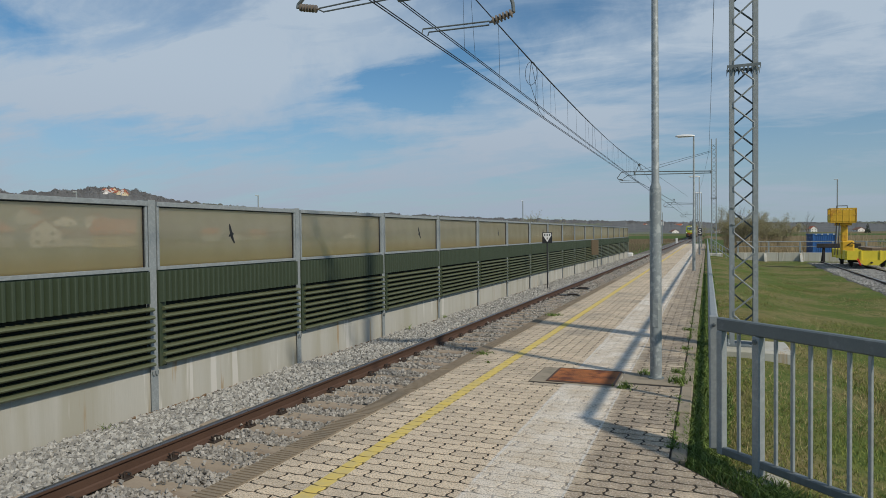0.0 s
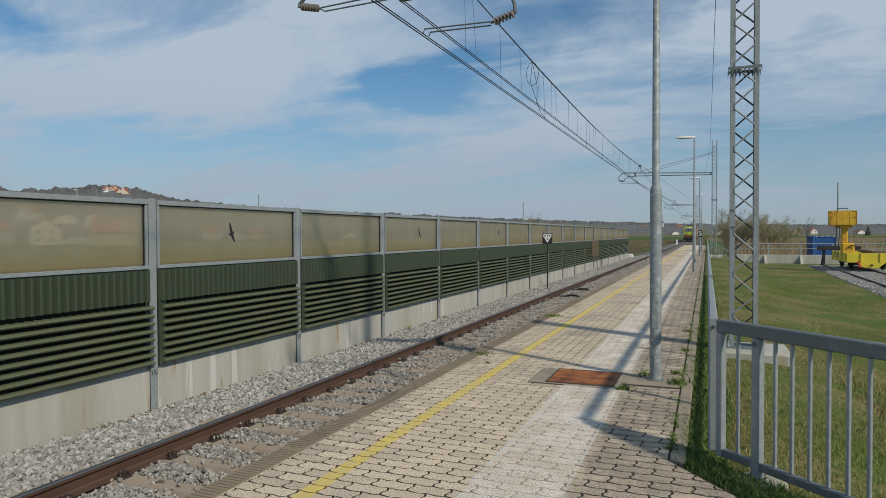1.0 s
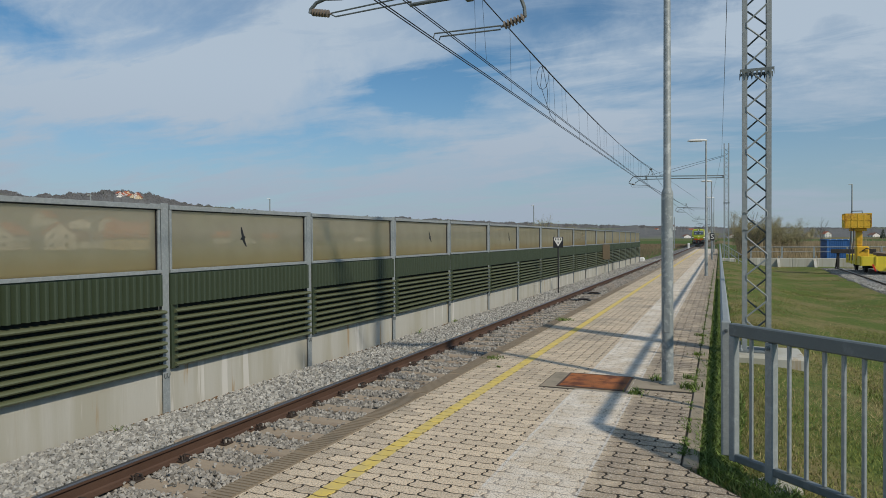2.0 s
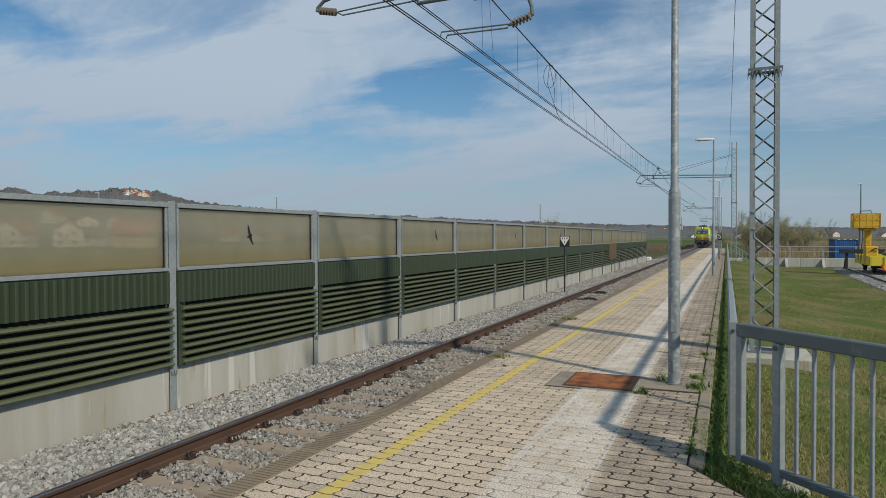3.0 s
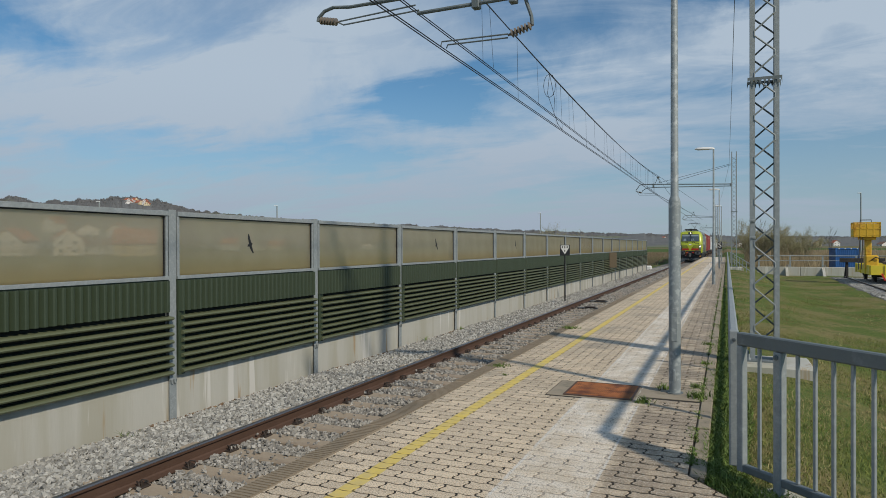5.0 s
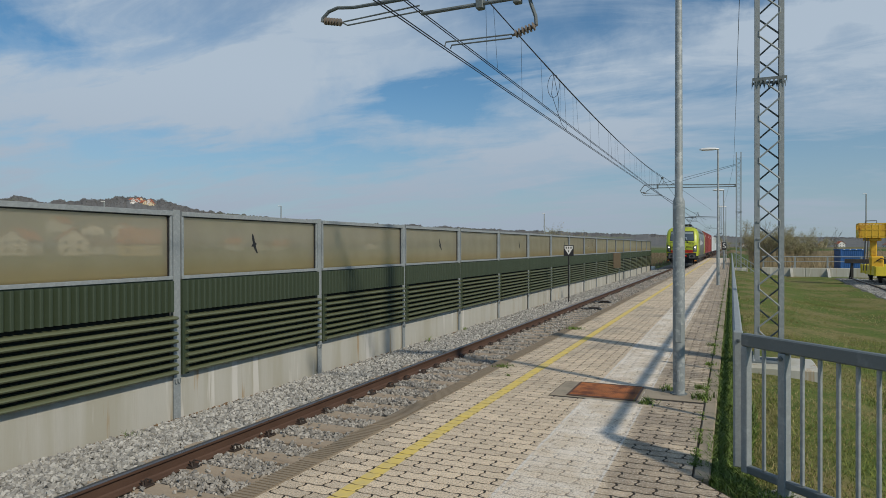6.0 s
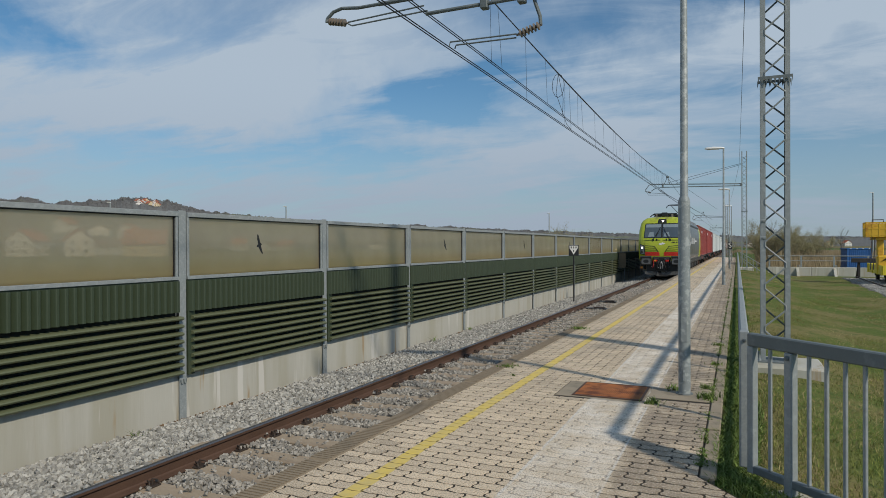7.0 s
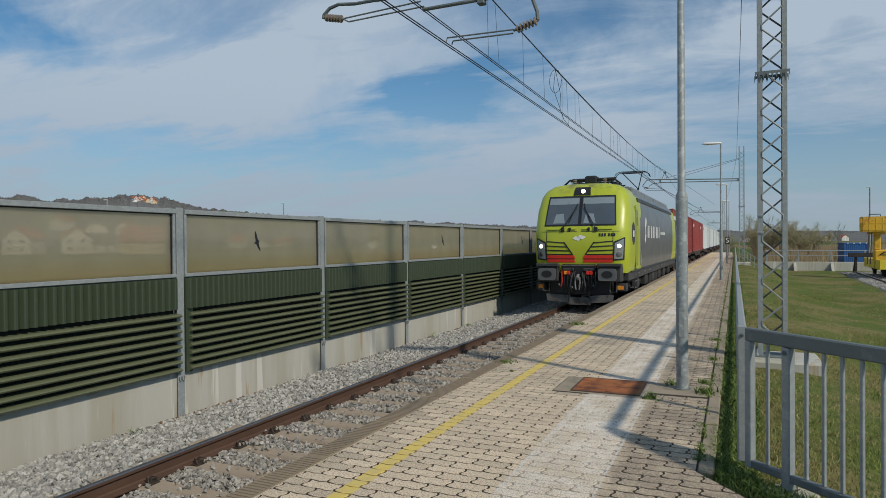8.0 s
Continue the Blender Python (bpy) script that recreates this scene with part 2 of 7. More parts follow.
def amber_sheet():
    """Hazy, weathered amber acrylic: part seen through, part scattering."""
    m = bpy.data.materials.new("amber_acrylic")
    m.use_nodes = True
    N, L = m.node_tree.nodes, m.node_tree.links
    N.remove(N["Principled BSDF"])
    out = N["Material Output"]
    tr = N.new("ShaderNodeBsdfRefraction"); tr.inputs["Color"].default_value = (0.93, 0.88, 0.78, 1)
    tr.inputs["IOR"].default_value, tr.inputs["Roughness"].default_value = 1.03, 0.15
    df = N.new("ShaderNodeBsdfDiffuse")
    tl = N.new("ShaderNodeBsdfTranslucent"); tl.inputs[0].default_value = (0.60, 0.53, 0.38, 1)
    gl = N.new("ShaderNodeBsdfGlossy"); gl.inputs["Roughness"].default_value = 0.06
    tc = N.new("ShaderNodeTexCoord")
    n = N.new("ShaderNodeTexNoise"); n.inputs["Scale"].default_value = 1.3; n.inputs["Detail"].default_value = 6
    L.new(tc.outputs["Object"], n.inputs["Vector"])
    ramp = N.new("ShaderNodeMix"); ramp.data_type = "RGBA"
    ramp.inputs[6].default_value, ramp.inputs[7].default_value = (0.74, 0.65, 0.48, 1), (0.84, 0.77, 0.61, 1)
    L.new(n.outputs["Fac"], ramp.inputs[0])
    sz = N.new("ShaderNodeSeparateXYZ"); L.new(tc.outputs["Object"], sz.inputs[0])
    lo = N.new("ShaderNodeMapRange"); lo.interpolation_type = "SMOOTHSTEP"
    lo.inputs["From Min"].default_value, lo.inputs["From Max"].default_value = 1.165, 1.125
    L.new(sz.outputs["Z"], lo.inputs["Value"])
    dirt_shade = N.new("ShaderNodeMix"); dirt_shade.data_type = "RGBA"; dirt_shade.inputs[7].default_value = (0.40, 0.25, 0.12, 1)
    warm = N.new("ShaderNodeMapRange"); warm.interpolation_type = "SMOOTHSTEP"
    warm.inputs["From Min"].default_value, warm.inputs["From Max"].default_value = 1.50, 1.12
    L.new(sz.outputs["Z"], warm.inputs["Value"])
    grime = N.new("ShaderNodeMix"); grime.data_type = "RGBA"; grime.inputs[7].default_value = (0.72, 0.59, 0.36, 1)
    L.new(warm.outputs[0], grime.inputs[0]); L.new(ramp.outputs[2], grime.inputs[6])
    L.new(grime.outputs[2], tl.inputs[0])
    L.new(lo.outputs[0], dirt_shade.inputs[0]); L.new(grime.outputs[2], dirt_shade.inputs[6]); L.new(dirt_shade.outputs[2], df.inputs[0])
    a = N.new("ShaderNodeMixShader"); a.inputs[0].default_value = 0.80
    L.new(df.outputs[0], a.inputs[1]); L.new(tl.outputs[0], a.inputs[2])
    bsh = N.new("ShaderNodeMixShader")
    mr = N.new("ShaderNodeMapRange"); mr.inputs["To Min"].default_value, mr.inputs["To Max"].default_value = 0.50, 0.66
    L.new(n.outputs["Fac"], mr.inputs["Value"]); L.new(mr.outputs[0], bsh.inputs[0])
    L.new(tr.outputs[0], bsh.inputs[1]); L.new(a.outputs[0], bsh.inputs[2])
    c = N.new("ShaderNodeMixShader"); c.inputs[0].default_value = 0.05
    L.new(bsh.outputs[0], c.inputs[1]); L.new(gl.outputs[0], c.inputs[2])
    L.new(c.outputs[0], out.inputs[0])
    return m


M = {}
M["galv"] = material("galvanised_steel", (0.265, 0.295, 0.30), 0.65, 0.12, 0.20, 14, 90, 0.05, dark=(0.33, 0.36, 0.37), dark_at=(0.46, 0.68), dark_scale=18)
M["galv_pole"] = material("blotched_galvanised_pole", (0.25, 0.28, 0.285), 0.6, 0.15, 0.22, 10, 90, 0.05, dark=(0.37, 0.40, 0.40), dark_at=(0.51, 0.60), dark_scale=16)
# Darker copy of galv: weathered parts, and parts whose shade is in the colour.
M["galv_dark"] = material("weathered_and_shaded_galv_steel", (0.135, 0.16, 0.165), 0.6, 0.12, 0.15, 8, 120, 0.06, dark=(0.21, 0.235, 0.24), dark_at=(0.5, 0.7), dark_scale=5)
M["concrete"] = material("cast_concrete", (0.45, 0.445, 0.395), 0.85, 0, 0.10, 2.2, 70, 0.12, dark=(0.31, 0.25, 0.16), dark_at=(0.57, 0.70), stretch=(1, 1, 0.06), dark_scale=2.6)
def streaked(m, colour, scale, lo, hi, amount):
    """Vertical run-off streaks over a surface, placed by where it stands."""
    N, L = m.node_tree.nodes, m.node_tree.links
    b = N["Principled BSDF"]
    old = b.inputs["Base Color"].links[0].from_socket
    geo = N.new("ShaderNodeNewGeometry")
    mp = N.new("ShaderNodeMapping"); mp.inputs["Scale"].default_value = (1, 1, 0.07); mp.inputs["Location"].default_value = (0, scale, 0)
    L.new(geo.outputs["Position"], mp.inputs[0])
    n = N.new("ShaderNodeTexNoise"); n.inputs["Scale"].default_value, n.inputs["Detail"].default_value, n.inputs["Roughness"].default_value = scale, 5, 0.6
    L.new(mp.outputs[0], n.inputs["Vector"])
    r = N.new("ShaderNodeMapRange"); r.interpolation_type = "SMOOTHSTEP"
    r.inputs["From Min"].default_value, r.inputs["From Max"].default_value, r.inputs["To Max"].default_value = lo, hi, amount
    L.new(n.outputs["Fac"], r.inputs["Value"])
    x = N.new("ShaderNodeMix"); x.data_type = "RGBA"; x.inputs[7].default_value = (*colour, 1)
    L.new(r.outputs[0], x.inputs[0]); L.new(old, x.inputs[6]); L.new(x.outputs[2], b.inputs["Base Color"])


streaked(M["concrete"], (0.36, 0.345, 0.27), 1.3, 0.45, 0.62, 0.7)
streaked(M["concrete"], (0.34, 0.235, 0.115), 4.2, 0.60, 0.68, 0.8)
streaked(M["concrete"], (0.62, 0.61, 0.57), 3.1, 0.60, 0.66, 0.75)
M["green"] = material("dark_green_painted_metal", (0.040, 0.058, 0.032), 0.5, 0, 0.18, 3, 80, 0.05, dark=(0.062, 0.074, 0.044), dark_at=(0.5, 0.7))
M["green_slat"] = material("olive_green_painted_slat", (0.115, 0.130, 0.070), 0.45, 0, 0.14, 3, 80, 0.05, dark=(0.15, 0.155, 0.095), dark_at=(0.5, 0.72), stretch=(1, 0.2, 1))
M["slat_backing"] = material("near_black_sheet", (0.012, 0.015, 0.013), 0.95, 0, 0.2, 10, 100, 0.2)
M["amber"] = amber_sheet()
M["paver"] = material("grey_concrete_paver", (0.620, 0.498, 0.350), 0.88, 0, 0.30, 2.5, 95, 0.6, island=0.30, obj=0.30, dark=(0.29, 0.25, 0.19), dark_at=(0.50, 0.70), dark_scale=0.8, bump_dist=0.004)
M["joint"] = material("dirty_sand_joint", (0.030, 0.024, 0.016), 0.95, 0, 0.3, 8, 90, 0.4)
M["border"] = material("grey_border_stone", (0.30, 0.255, 0.188), 0.9, 0, 0.2, 3, 90, 0.3, dark=(0.19, 0.165, 0.12), dark_at=(0.48, 0.7), dark_scale=4)
M["kerb"] = material("rough_concrete_kerb", (0.25, 0.20, 0.138), 0.9, 0, 0.15, 3, 90, 0.3, dark=(0.18, 0.15, 0.11), dark_at=(0.5, 0.75))
M["ballast"] = material("crushed_limestone", (0.345, 0.338, 0.31), 0.9, 0, 0.2, 12, 120, 0.3, island=0.85)
M["ballast_bed"] = material("ballast_bed", (0.17, 0.155, 0.135), 0.95, 0, 0.5, 22, 60, 1.0, bump_dist=0.05)
M["soil"] = material("brown_soil_and_leaves", (0.16, 0.105, 0.06), 0.95, 0, 0.3, 9, 90, 0.3, island=0.8)
M["ballast_rust"] = material("rust_dusted_ballast", (0.30, 0.285, 0.255), 0.92, 0, 0.22, 12, 120, 0.3, island=0.9)
M["sleeper"] = material("weathered_sleeper", (0.34, 0.275, 0.20), 0.9, 0, 0.2, 5, 60, 0.3, dark=(0.15, 0.11, 0.08), dark_at=(0.5, 0.75), stretch=(0.3, 1, 1))
M["rail_rust"] = material("rusty_rail_steel", (0.100, 0.057, 0.038), 0.7, 0.2, 0.25, 4, 60, 0.2, dark=(0.13, 0.075, 0.05), dark_at=(0.5, 0.8))
M["rail_top"] = material("polished_rail_head", (0.32, 0.32, 0.34), 0.3, 0.85, 0.1, 6, 80, 0.02)
M["clip"] = material("rusty_rail_clip", (0.055, 0.042, 0.034), 0.6, 0.3, 0.2, 10, 80, 0.1)
M["rust_cover"] = material("rusty_steel_cover", (0.36, 0.135, 0.045), 0.85, 0.1, 0.5, 5, 90, 0.4, dark=(0.13, 0.045, 0.024), dark_at=(0.42, 0.68), dark_scale=6)
M["cable"] = material("dark_copper_wire", (0.035, 0.038, 0.042), 0.5, 0.5, 0.1, 5, 50, 0)
M["insulator"] = material("brown_grey_insulator", (0.20, 0.17, 0.14), 0.35, 0, 0.2, 10, 60, 0.05)
M["lamp_white"] = material("white_lamp_housing", (0.72, 0.73, 0.72), 0.4, 0, 0.05, 4, 60, 0.02)
M["lamp_lens"] = material("grey_lamp_lens", (0.45, 0.46, 0.45), 0.2, 0, 0.05, 4, 60, 0)
M["bird"] = material("black_film", (0.015, 0.015, 0.017), 0.5, 0, 0.05, 5, 50, 0)
M["sign_white"] = material("white_sign_film", (0.75, 0.74, 0.70), 0.5, 0, 0.05, 5, 50, 0)
M["sign_black"] = material("black_sign_paint", (0.02, 0.02, 0.022), 0.5, 0, 0.1, 5, 50, 0)
M["brown_box"] = material("brown_sheet_steel", (0.19, 0.145, 0.09), 0.6, 0, 0.15, 4, 60, 0.08)

# ---------------------------------------------------------------- ground and platform
RAIL_Z = -0.560          # top of the rails
TRACK_X = -4.45          # middle of the track
WALL_X = -7.52           # face of the barrier posts
EDGE_X = -2.89           # platform edge
ROW, LONG, END_Y = 0.1148, 0.248, 92.0


def field_material(name, a, b, c):
    m = bpy.data.materials.new(name)
    m.use_nodes = True
    N, L = m.node_tree.nodes, m.node_tree.links
    bs = N["Principled BSDF"]
    bs.inputs["Roughness"].default_value = 0.95
    bs.inputs["Specular IOR Level"].default_value = 0.1
    tc = N.new("ShaderNodeTexCoord")

    def nz(s, d=6):
        n = N.new("ShaderNodeTexNoise"); n.inputs["Scale"].default_value = s; n.inputs["Detail"].default_value = d
        L.new(tc.outputs["Object"], n.inputs["Vector"])
        return n.outputs["Fac"]

    def ramp(v, lo, hi):
        r = N.new("ShaderNodeMapRange"); r.interpolation_type = "SMOOTHSTEP"
        r.inputs["From Min"].default_value, r.inputs["From Max"].default_value = lo, hi
        L.new(v, r.inputs["Value"])
        return r.outputs[0]

    def mixc(f, p, q):
        x = N.new("ShaderNodeMix"); x.data_type = "RGBA"
        L.new(f, x.inputs[0])
        for i, s in ((6, p), (7, q)):
            if isinstance(s, tuple):
                x.inputs[i].default_value = (*s, 1)
            else:
                L.new(s, x.inputs[i])
        return x.outputs[2]
    near = mixc(ramp(nz(0.55), 0.42, 0.62), a, b)
    near = mixc(ramp(nz(9), 0.45, 0.75), near, c)
    vor = N.new("ShaderNodeTexVoronoi"); vor.inputs["Scale"].default_value = 0.006
    mpp = N.new("ShaderNodeMapping"); mpp.inputs["Scale"].default_value = (0.5, 1.6, 1); mpp.inputs["Rotation"].default_value = (0, 0, 0.15)
    L.new(tc.outputs["Object"], mpp.inputs[0]); L.new(mpp.outputs[0], vor.inputs["Vector"])
    sep = N.new("ShaderNodeSeparateColor"); L.new(vor.outputs["Color"], sep.inputs[0])
    fields = mixc(ramp(sep.outputs[0], 0.45, 0.5), (0.075, 0.115, 0.032), (0.19, 0.15, 0.085))
    ln = N.new("ShaderNodeVectorMath"); ln.operation = "LENGTH"; L.new(tc.outputs["Object"], ln.inputs[0])
    col = mixc(ramp(ln.outputs["Value"], 70, 110), near, fields)
    L.new(col, bs.inputs["Base Color"])
    bp = N.new("ShaderNodeBump"); bp.inputs["Strength"].default_value, bp.inputs["Distance"].default_value = 0.8, 0.05
    L.new(nz(30, 4), bp.inputs["Height"]); L.new(bp.outputs[0], bs.inputs["Normal"])
    return m


M["grass"] = field_material("spring_grass", (0.112, 0.150, 0.036), (0.215, 0.185, 0.080), (0.068, 0.110, 0.029))


def right_z(x, y):
    """Height of the grass on the land side of the platform."""
    prof = [(-0.2, -0.05), (0.5, -0.07), (1.2, -0.16), (2.2, -0.36), (3.4, -0.5), (9, -0.5)]
    for (x0, z0), (x1, z1) in zip(prof, prof[1:]):
        if x <= x1:
            return z0 + (z1 - z0) * max(0, min(1, (x - x0) / (x1 - x0)))
    return -0.5


def build_ground():
    xs = [-4000, -900, -200, -60, -20, -12, -8.6, -8.0, -7.0, -2.9, -1.2, -0.2, 0.2, 0.5, 0.85, 1.2, 1.7, 2.2, 2.8, 3.4, 5, 9, 20, 60, 200, 900, 4000]
    ys = [-400, -60, -10, 0, 2] + [3 + i for i in range(40)] + [46, 52, 60, 75, 100, 150, 250, 500, 1200, 4500]
    zl = {-4000: -1.3, -8.6: -1.15, -8.0: -1.1, -7.0: -1.15, -2.9: -1.1, -1.2: -0.6}
    v, f = [], []
    for y in ys:
        for x in xs:
            z = right_z(x, y) if x >= -0.2 else zl.get(x, -1.3)
            if x > 0.3 and abs(y) < 60 and x < 20:
                z += 0.05 * noise.noise((x * 0.8, y * 0.5, 0))
            v.append((x, y, z))
    n = len(xs)
    f = [(j * n + i, j * n + i + 1, (j + 1) * n + i + 1, (j + 1) * n + i) for j in range(len(ys) - 1) for i in range(n - 1)]
    g = Geo().add(v, f)
    ob = solid("ground", g, M["grass"], "flat green and straw-coloured spring grass reaching fields", kind="structure", smooth=True)
    return ob


build_ground()


FAR_PAVING = []


def build_platform_base():
    g = Geo()
    g.box((EDGE_X + 0.19, -8, -1.0), (-0.24, END_Y, -0.0028))
    g.prism([(-0.241, 4.72), (1.139, 2.995), (1.139, -8), (-0.241, -8)], -0.5, -0.0030, "z")
    pl = solid("pavement", g, M["joint"], "railway platform of grey wavy concrete pavers with dirty joints", kind="structure")
    FAR_PAVING.append(part("far_paving", Geo().box((EDGE_X + 0.192, 59.95, -0.3), (-0.242, END_Y, 0.0)), M["paver"], pl, "grey pavers far along the platform"))
    k = Geo()
    for i in range(100):
        y = -8 + i
        top = -0.004 + 0.004 * math.sin(i * 1.7)
        k.box((EDGE_X, y + 0.004, -1.0), (EDGE_X + 0.188, y + 0.996, top), 0.012)
        if 0 < y < 22:
            for j in range(24):
                k.box((EDGE_X + 0.016, y + 0.02 + j * 0.04, top - 0.006), (EDGE_X + 0.172, y + 0.042 + j * 0.04, top + 0.0065))
    tagged(part("platform_edge_kerb", k, M["kerb"], pl, "rough concrete platform edging"))
    k = Geo()
    for i in range(100):
        y = -8 + i
        if y > 4.5:
            k.box((-0.238, y + 0.006, -0.5), (-0.13, y + 0.994, -0.006 + 0.008 * math.sin(i * 2.3)), 0.01)
    k.box((-0.238, 4.74, -0.5), (-0.13, 4.99, -0.005), 0.01)
    part("border_stone_row", k, M["border"], pl, "weathered concrete border stones with weeds in the joints")
    return pl


PAVEMENT = build_platform_base()


# ---------------------------------------------------------------- track
BED_X = [-7.9, -7.35, -6.9, -6.3, -5.8, -5.2, -4.4, -3.7, -3.1, EDGE_X + 0.05]
BED_Z = [-1.06, -1.0, -0.95, -0.87, -0.80, -0.765, -0.765, -0.765, -0.78, -0.80]


def build_bed():
    xs = BED_X
    zs = BED_Z
    g = Geo()
    ys = [-10 + i * 0.5 for i in range(120)] + [50 + 5 * i for i in range(60)]
    v = [(x, y, z + 0.02 * noise.noise((x * 2, y * 2, 3))) for y in ys for x, z in zip(xs, zs)]
    n = len(xs)
    g.add(v, [(j * n + i, j * n + i + 1, (j + 1) * n + i + 1, (j + 1) * n + i) for j in range(len(ys) - 1) for i in range(n - 1)])
    return solid("ballast_bed", g, M["ballast_bed"], "bed of crushed grey limestone under the track", kind="structure")


BED = build_bed()


def bed_z(x):
    xs = BED_X
    zs = BED_Z
    return np.interp(x, xs, zs)


def rail_profile(x0, y0, y1, z, g_body, g_head):
    body = [(-0.075, -0.172), (0.075, -0.172), (0.075, -0.16), (0.02, -0.145), (0.0085, -0.13), (0.0085, -0.05), (0.034, -0.035), (0.036, -0.012),
            (-0.036, -0.012), (-0.034, -0.035), (-0.0085, -0.05), (-0.0085, -0.13), (-0.02, -0.145), (-0.075, -0.16)]
    g_body.prism([(x0 + px, z + pz) for px, pz in body], y0, y1, "y")
    head = [(-0.035, -0.013), (0.035, -0.013), (0.033, -0.004), (0.022, 0.0), (-0.022, 0.0), (-0.033, -0.004)]
    g_head.prism([(x0 + px, z + pz) for px, pz in head], y0, y1, "y")


def build_track():
    for side in (-1, 1):
        a, b = Geo(), Geo()
        rail_profile(TRACK_X + side * 0.753, -10, 420, RAIL_Z, a, b)
        r = solid("rail", a, M["rail_rust"], "rusty brown steel running rail on wooden sleepers", "rail", group="running rails")
        part("rail_head", b, M["rail_top"], r, "polished rail head")
    sl = thing("sleeper", pose(TRACK_X, 3.35, RAIL_Z - 0.172), "weathered brown sleeper half sunk in grey ballast", "sleeper", "sleepers of the track")
    g = Geo().box((-1.3, -0.125, -0.16), (1.3, 0.125, 0.0), 0.012)
    part("tie", g, M["sleeper"], sl)
    for side in (-1, 1):
        for q in (-1, 1):
            c = Geo()
            x = side * 0.753 + q * 0.11
            c.box((x - 0.045, -0.07, 0.0), (x + 0.045, 0.07, 0.018), 0.004)
            c.tube([(x + q * 0.03, -0.055, 0.02), (x + q * 0.02, -0.05, 0.055), (x - q * 0.03, -0.03, 0.062), (x - q * 0.05, 0, 0.03), (x - q * 0.03, 0.03, 0.062),
                    (x + q * 0.02, 0.05, 0.055), (x + q * 0.03, 0.055, 0.02)], 0.008, 6)
            c.tube([(x, 0, 0.01), (x, 0, 0.06)], 0.012, 6)
            part("rail_clip", c, M["clip"], sl, "black spring clip")
    for i in range(1, 116):
        copy_thing(sl, pose(TRACK_X + random.uniform(-0.02, 0.02), 3.35 + 0.61 * (i if i < 100 else 99 - i), RAIL_Z - 0.172, 0, 0, random.uniform(-0.6, 0.6)))


build_track()

# ---------------------------------------------------------------- noise barrier
K = 0.969
BAY, FIRST_Y, BAYS = 3.80 * K, 7.56 * K, 17


def build_barrier():
    """One bay in its own space, in parts of a bay of 3.80: y from 0 to 3.80 between post centres, x = 0 at the posts' track face."""
    bay = thing("noise_barrier_bay", pose(WALL_X, FIRST_Y, 0), "dark green slatted noise barrier with hazy amber acrylic above", "noise barrier", "noise barrier bays")
    y0, y1 = 0.09, 3.80 - 0.09
    part("concrete_plinth", Geo().box((-0.20, 0.012, -1.35), (-0.045, 3.788, -0.30), 0.01).scaled(K), M["concrete"], bay, "streaked pale concrete plinth")
    part("absorber_backing", Geo().box((-0.20, y0, -0.30), (-0.055, y1, 1.09), 0.004).scaled(K), M["slat_backing"], bay, "near-black sheet behind slats")
    part("end_flange", Geo().box((-0.05, y0, -0.37), (0.022, y0 + 0.13, 0.62), 0.004).scaled(K), M["green"], bay, "dark green end plate")
    pitch = 0.118
    s = Geo()
    sec = [(-0.05, -0.034), (0.05, -0.030), (0.076, -0.018), (0.086, -0.002), (0.078, 0.014), (0.05, 0.026), (-0.05, 0.036)]
    s.prism([(px, pz) for px, pz in sec], y0 + 0.05, y1 + 0.04, "y")
    slat_mesh = mesh_of("slat", s.scaled(K), M["green_slat"])
    for i in range(8):
        ob = new("slat", slat_mesh)
        ob.parent, ob.location = bay, (0.0, 0, K * (-0.31 + pitch * i))
    part("rib_backing", Geo().box((-0.05, y0, 0.62), (-0.005, y1, 1.10), 0.003).scaled(K), M["green"], bay, "dark green steel sheet")
    n, w = 30, (y1 - y0) / 30
    rib = Geo().prism([(-0.006, 0), (0.020, 0.008), (0.068, 0.034), (0.077, 0.046), (0.078, w * 0.60), (0.070, w * 0.70), (-0.006, w * 0.80)], 0.615, 1.085, "z")
    rib_mesh = mesh_of("rib", rib.scaled(K), M["green"])
    for i in range(n):
        ob = new("rib", rib_mesh)
        ob.parent, ob.location = bay, (0, K * (y0 + i * w), 0)
    fr = Geo()
    fr.box((-0.12, y0, 1.102), (0.02, y1, 1.155), 0.004)
    fr.box((-0.12, y0, 2.07), (0.02, y1, 2.14), 0.004)
    fr.box((-0.10, y0, 1.155), (0.005, y0 + 0.045, 2.07), 0.003)
    fr.box((-0.10, y1 - 0.045, 1.155), (0.005, y1, 2.07), 0.003)
    part("pane_frame", fr.scaled(K), M["galv"], bay, "galvanised steel frame")
    gk = Geo()
    gk.box((-0.075, y0 + 0.045, 1.155), (-0.02, y0 + 0.06, 2.07)).box((-0.075, y1 - 0.06, 1.155), (-0.02, y1 - 0.045, 2.07)).box((-0.075, y0 + 0.06, 2.055), (-0.02, y1 - 0.06, 2.07))
    part("rubber_gasket", gk.scaled(K), M["bird"], bay, "black rubber gasket")
    pane = part("acrylic_pane", Geo().box((-0.055, y0 + 0.055, 1.157), (-0.04, y1 - 0.055, 2.06)).scaled(K), M["amber"], bay, "hazy amber acrylic sheet")
    post = thing("barrier_post", pose(WALL_X, FIRST_Y, 0), "galvanised steel H-section post of the noise barrier", "post", "noise barrier posts")
    pg = Geo()
    pg.box((-0.015, -0.069, -1.2), (0.0, 0.069, 2.165), 0.003).box((-0.215, -0.075, -1.2), (-0.205, 0.075, 2.165), 0.003).box((-0.205, -0.006, -1.2), (-0.015, 0.006, 2.16))
    part("h_profile", pg.scaled(K), M["galv"], post)
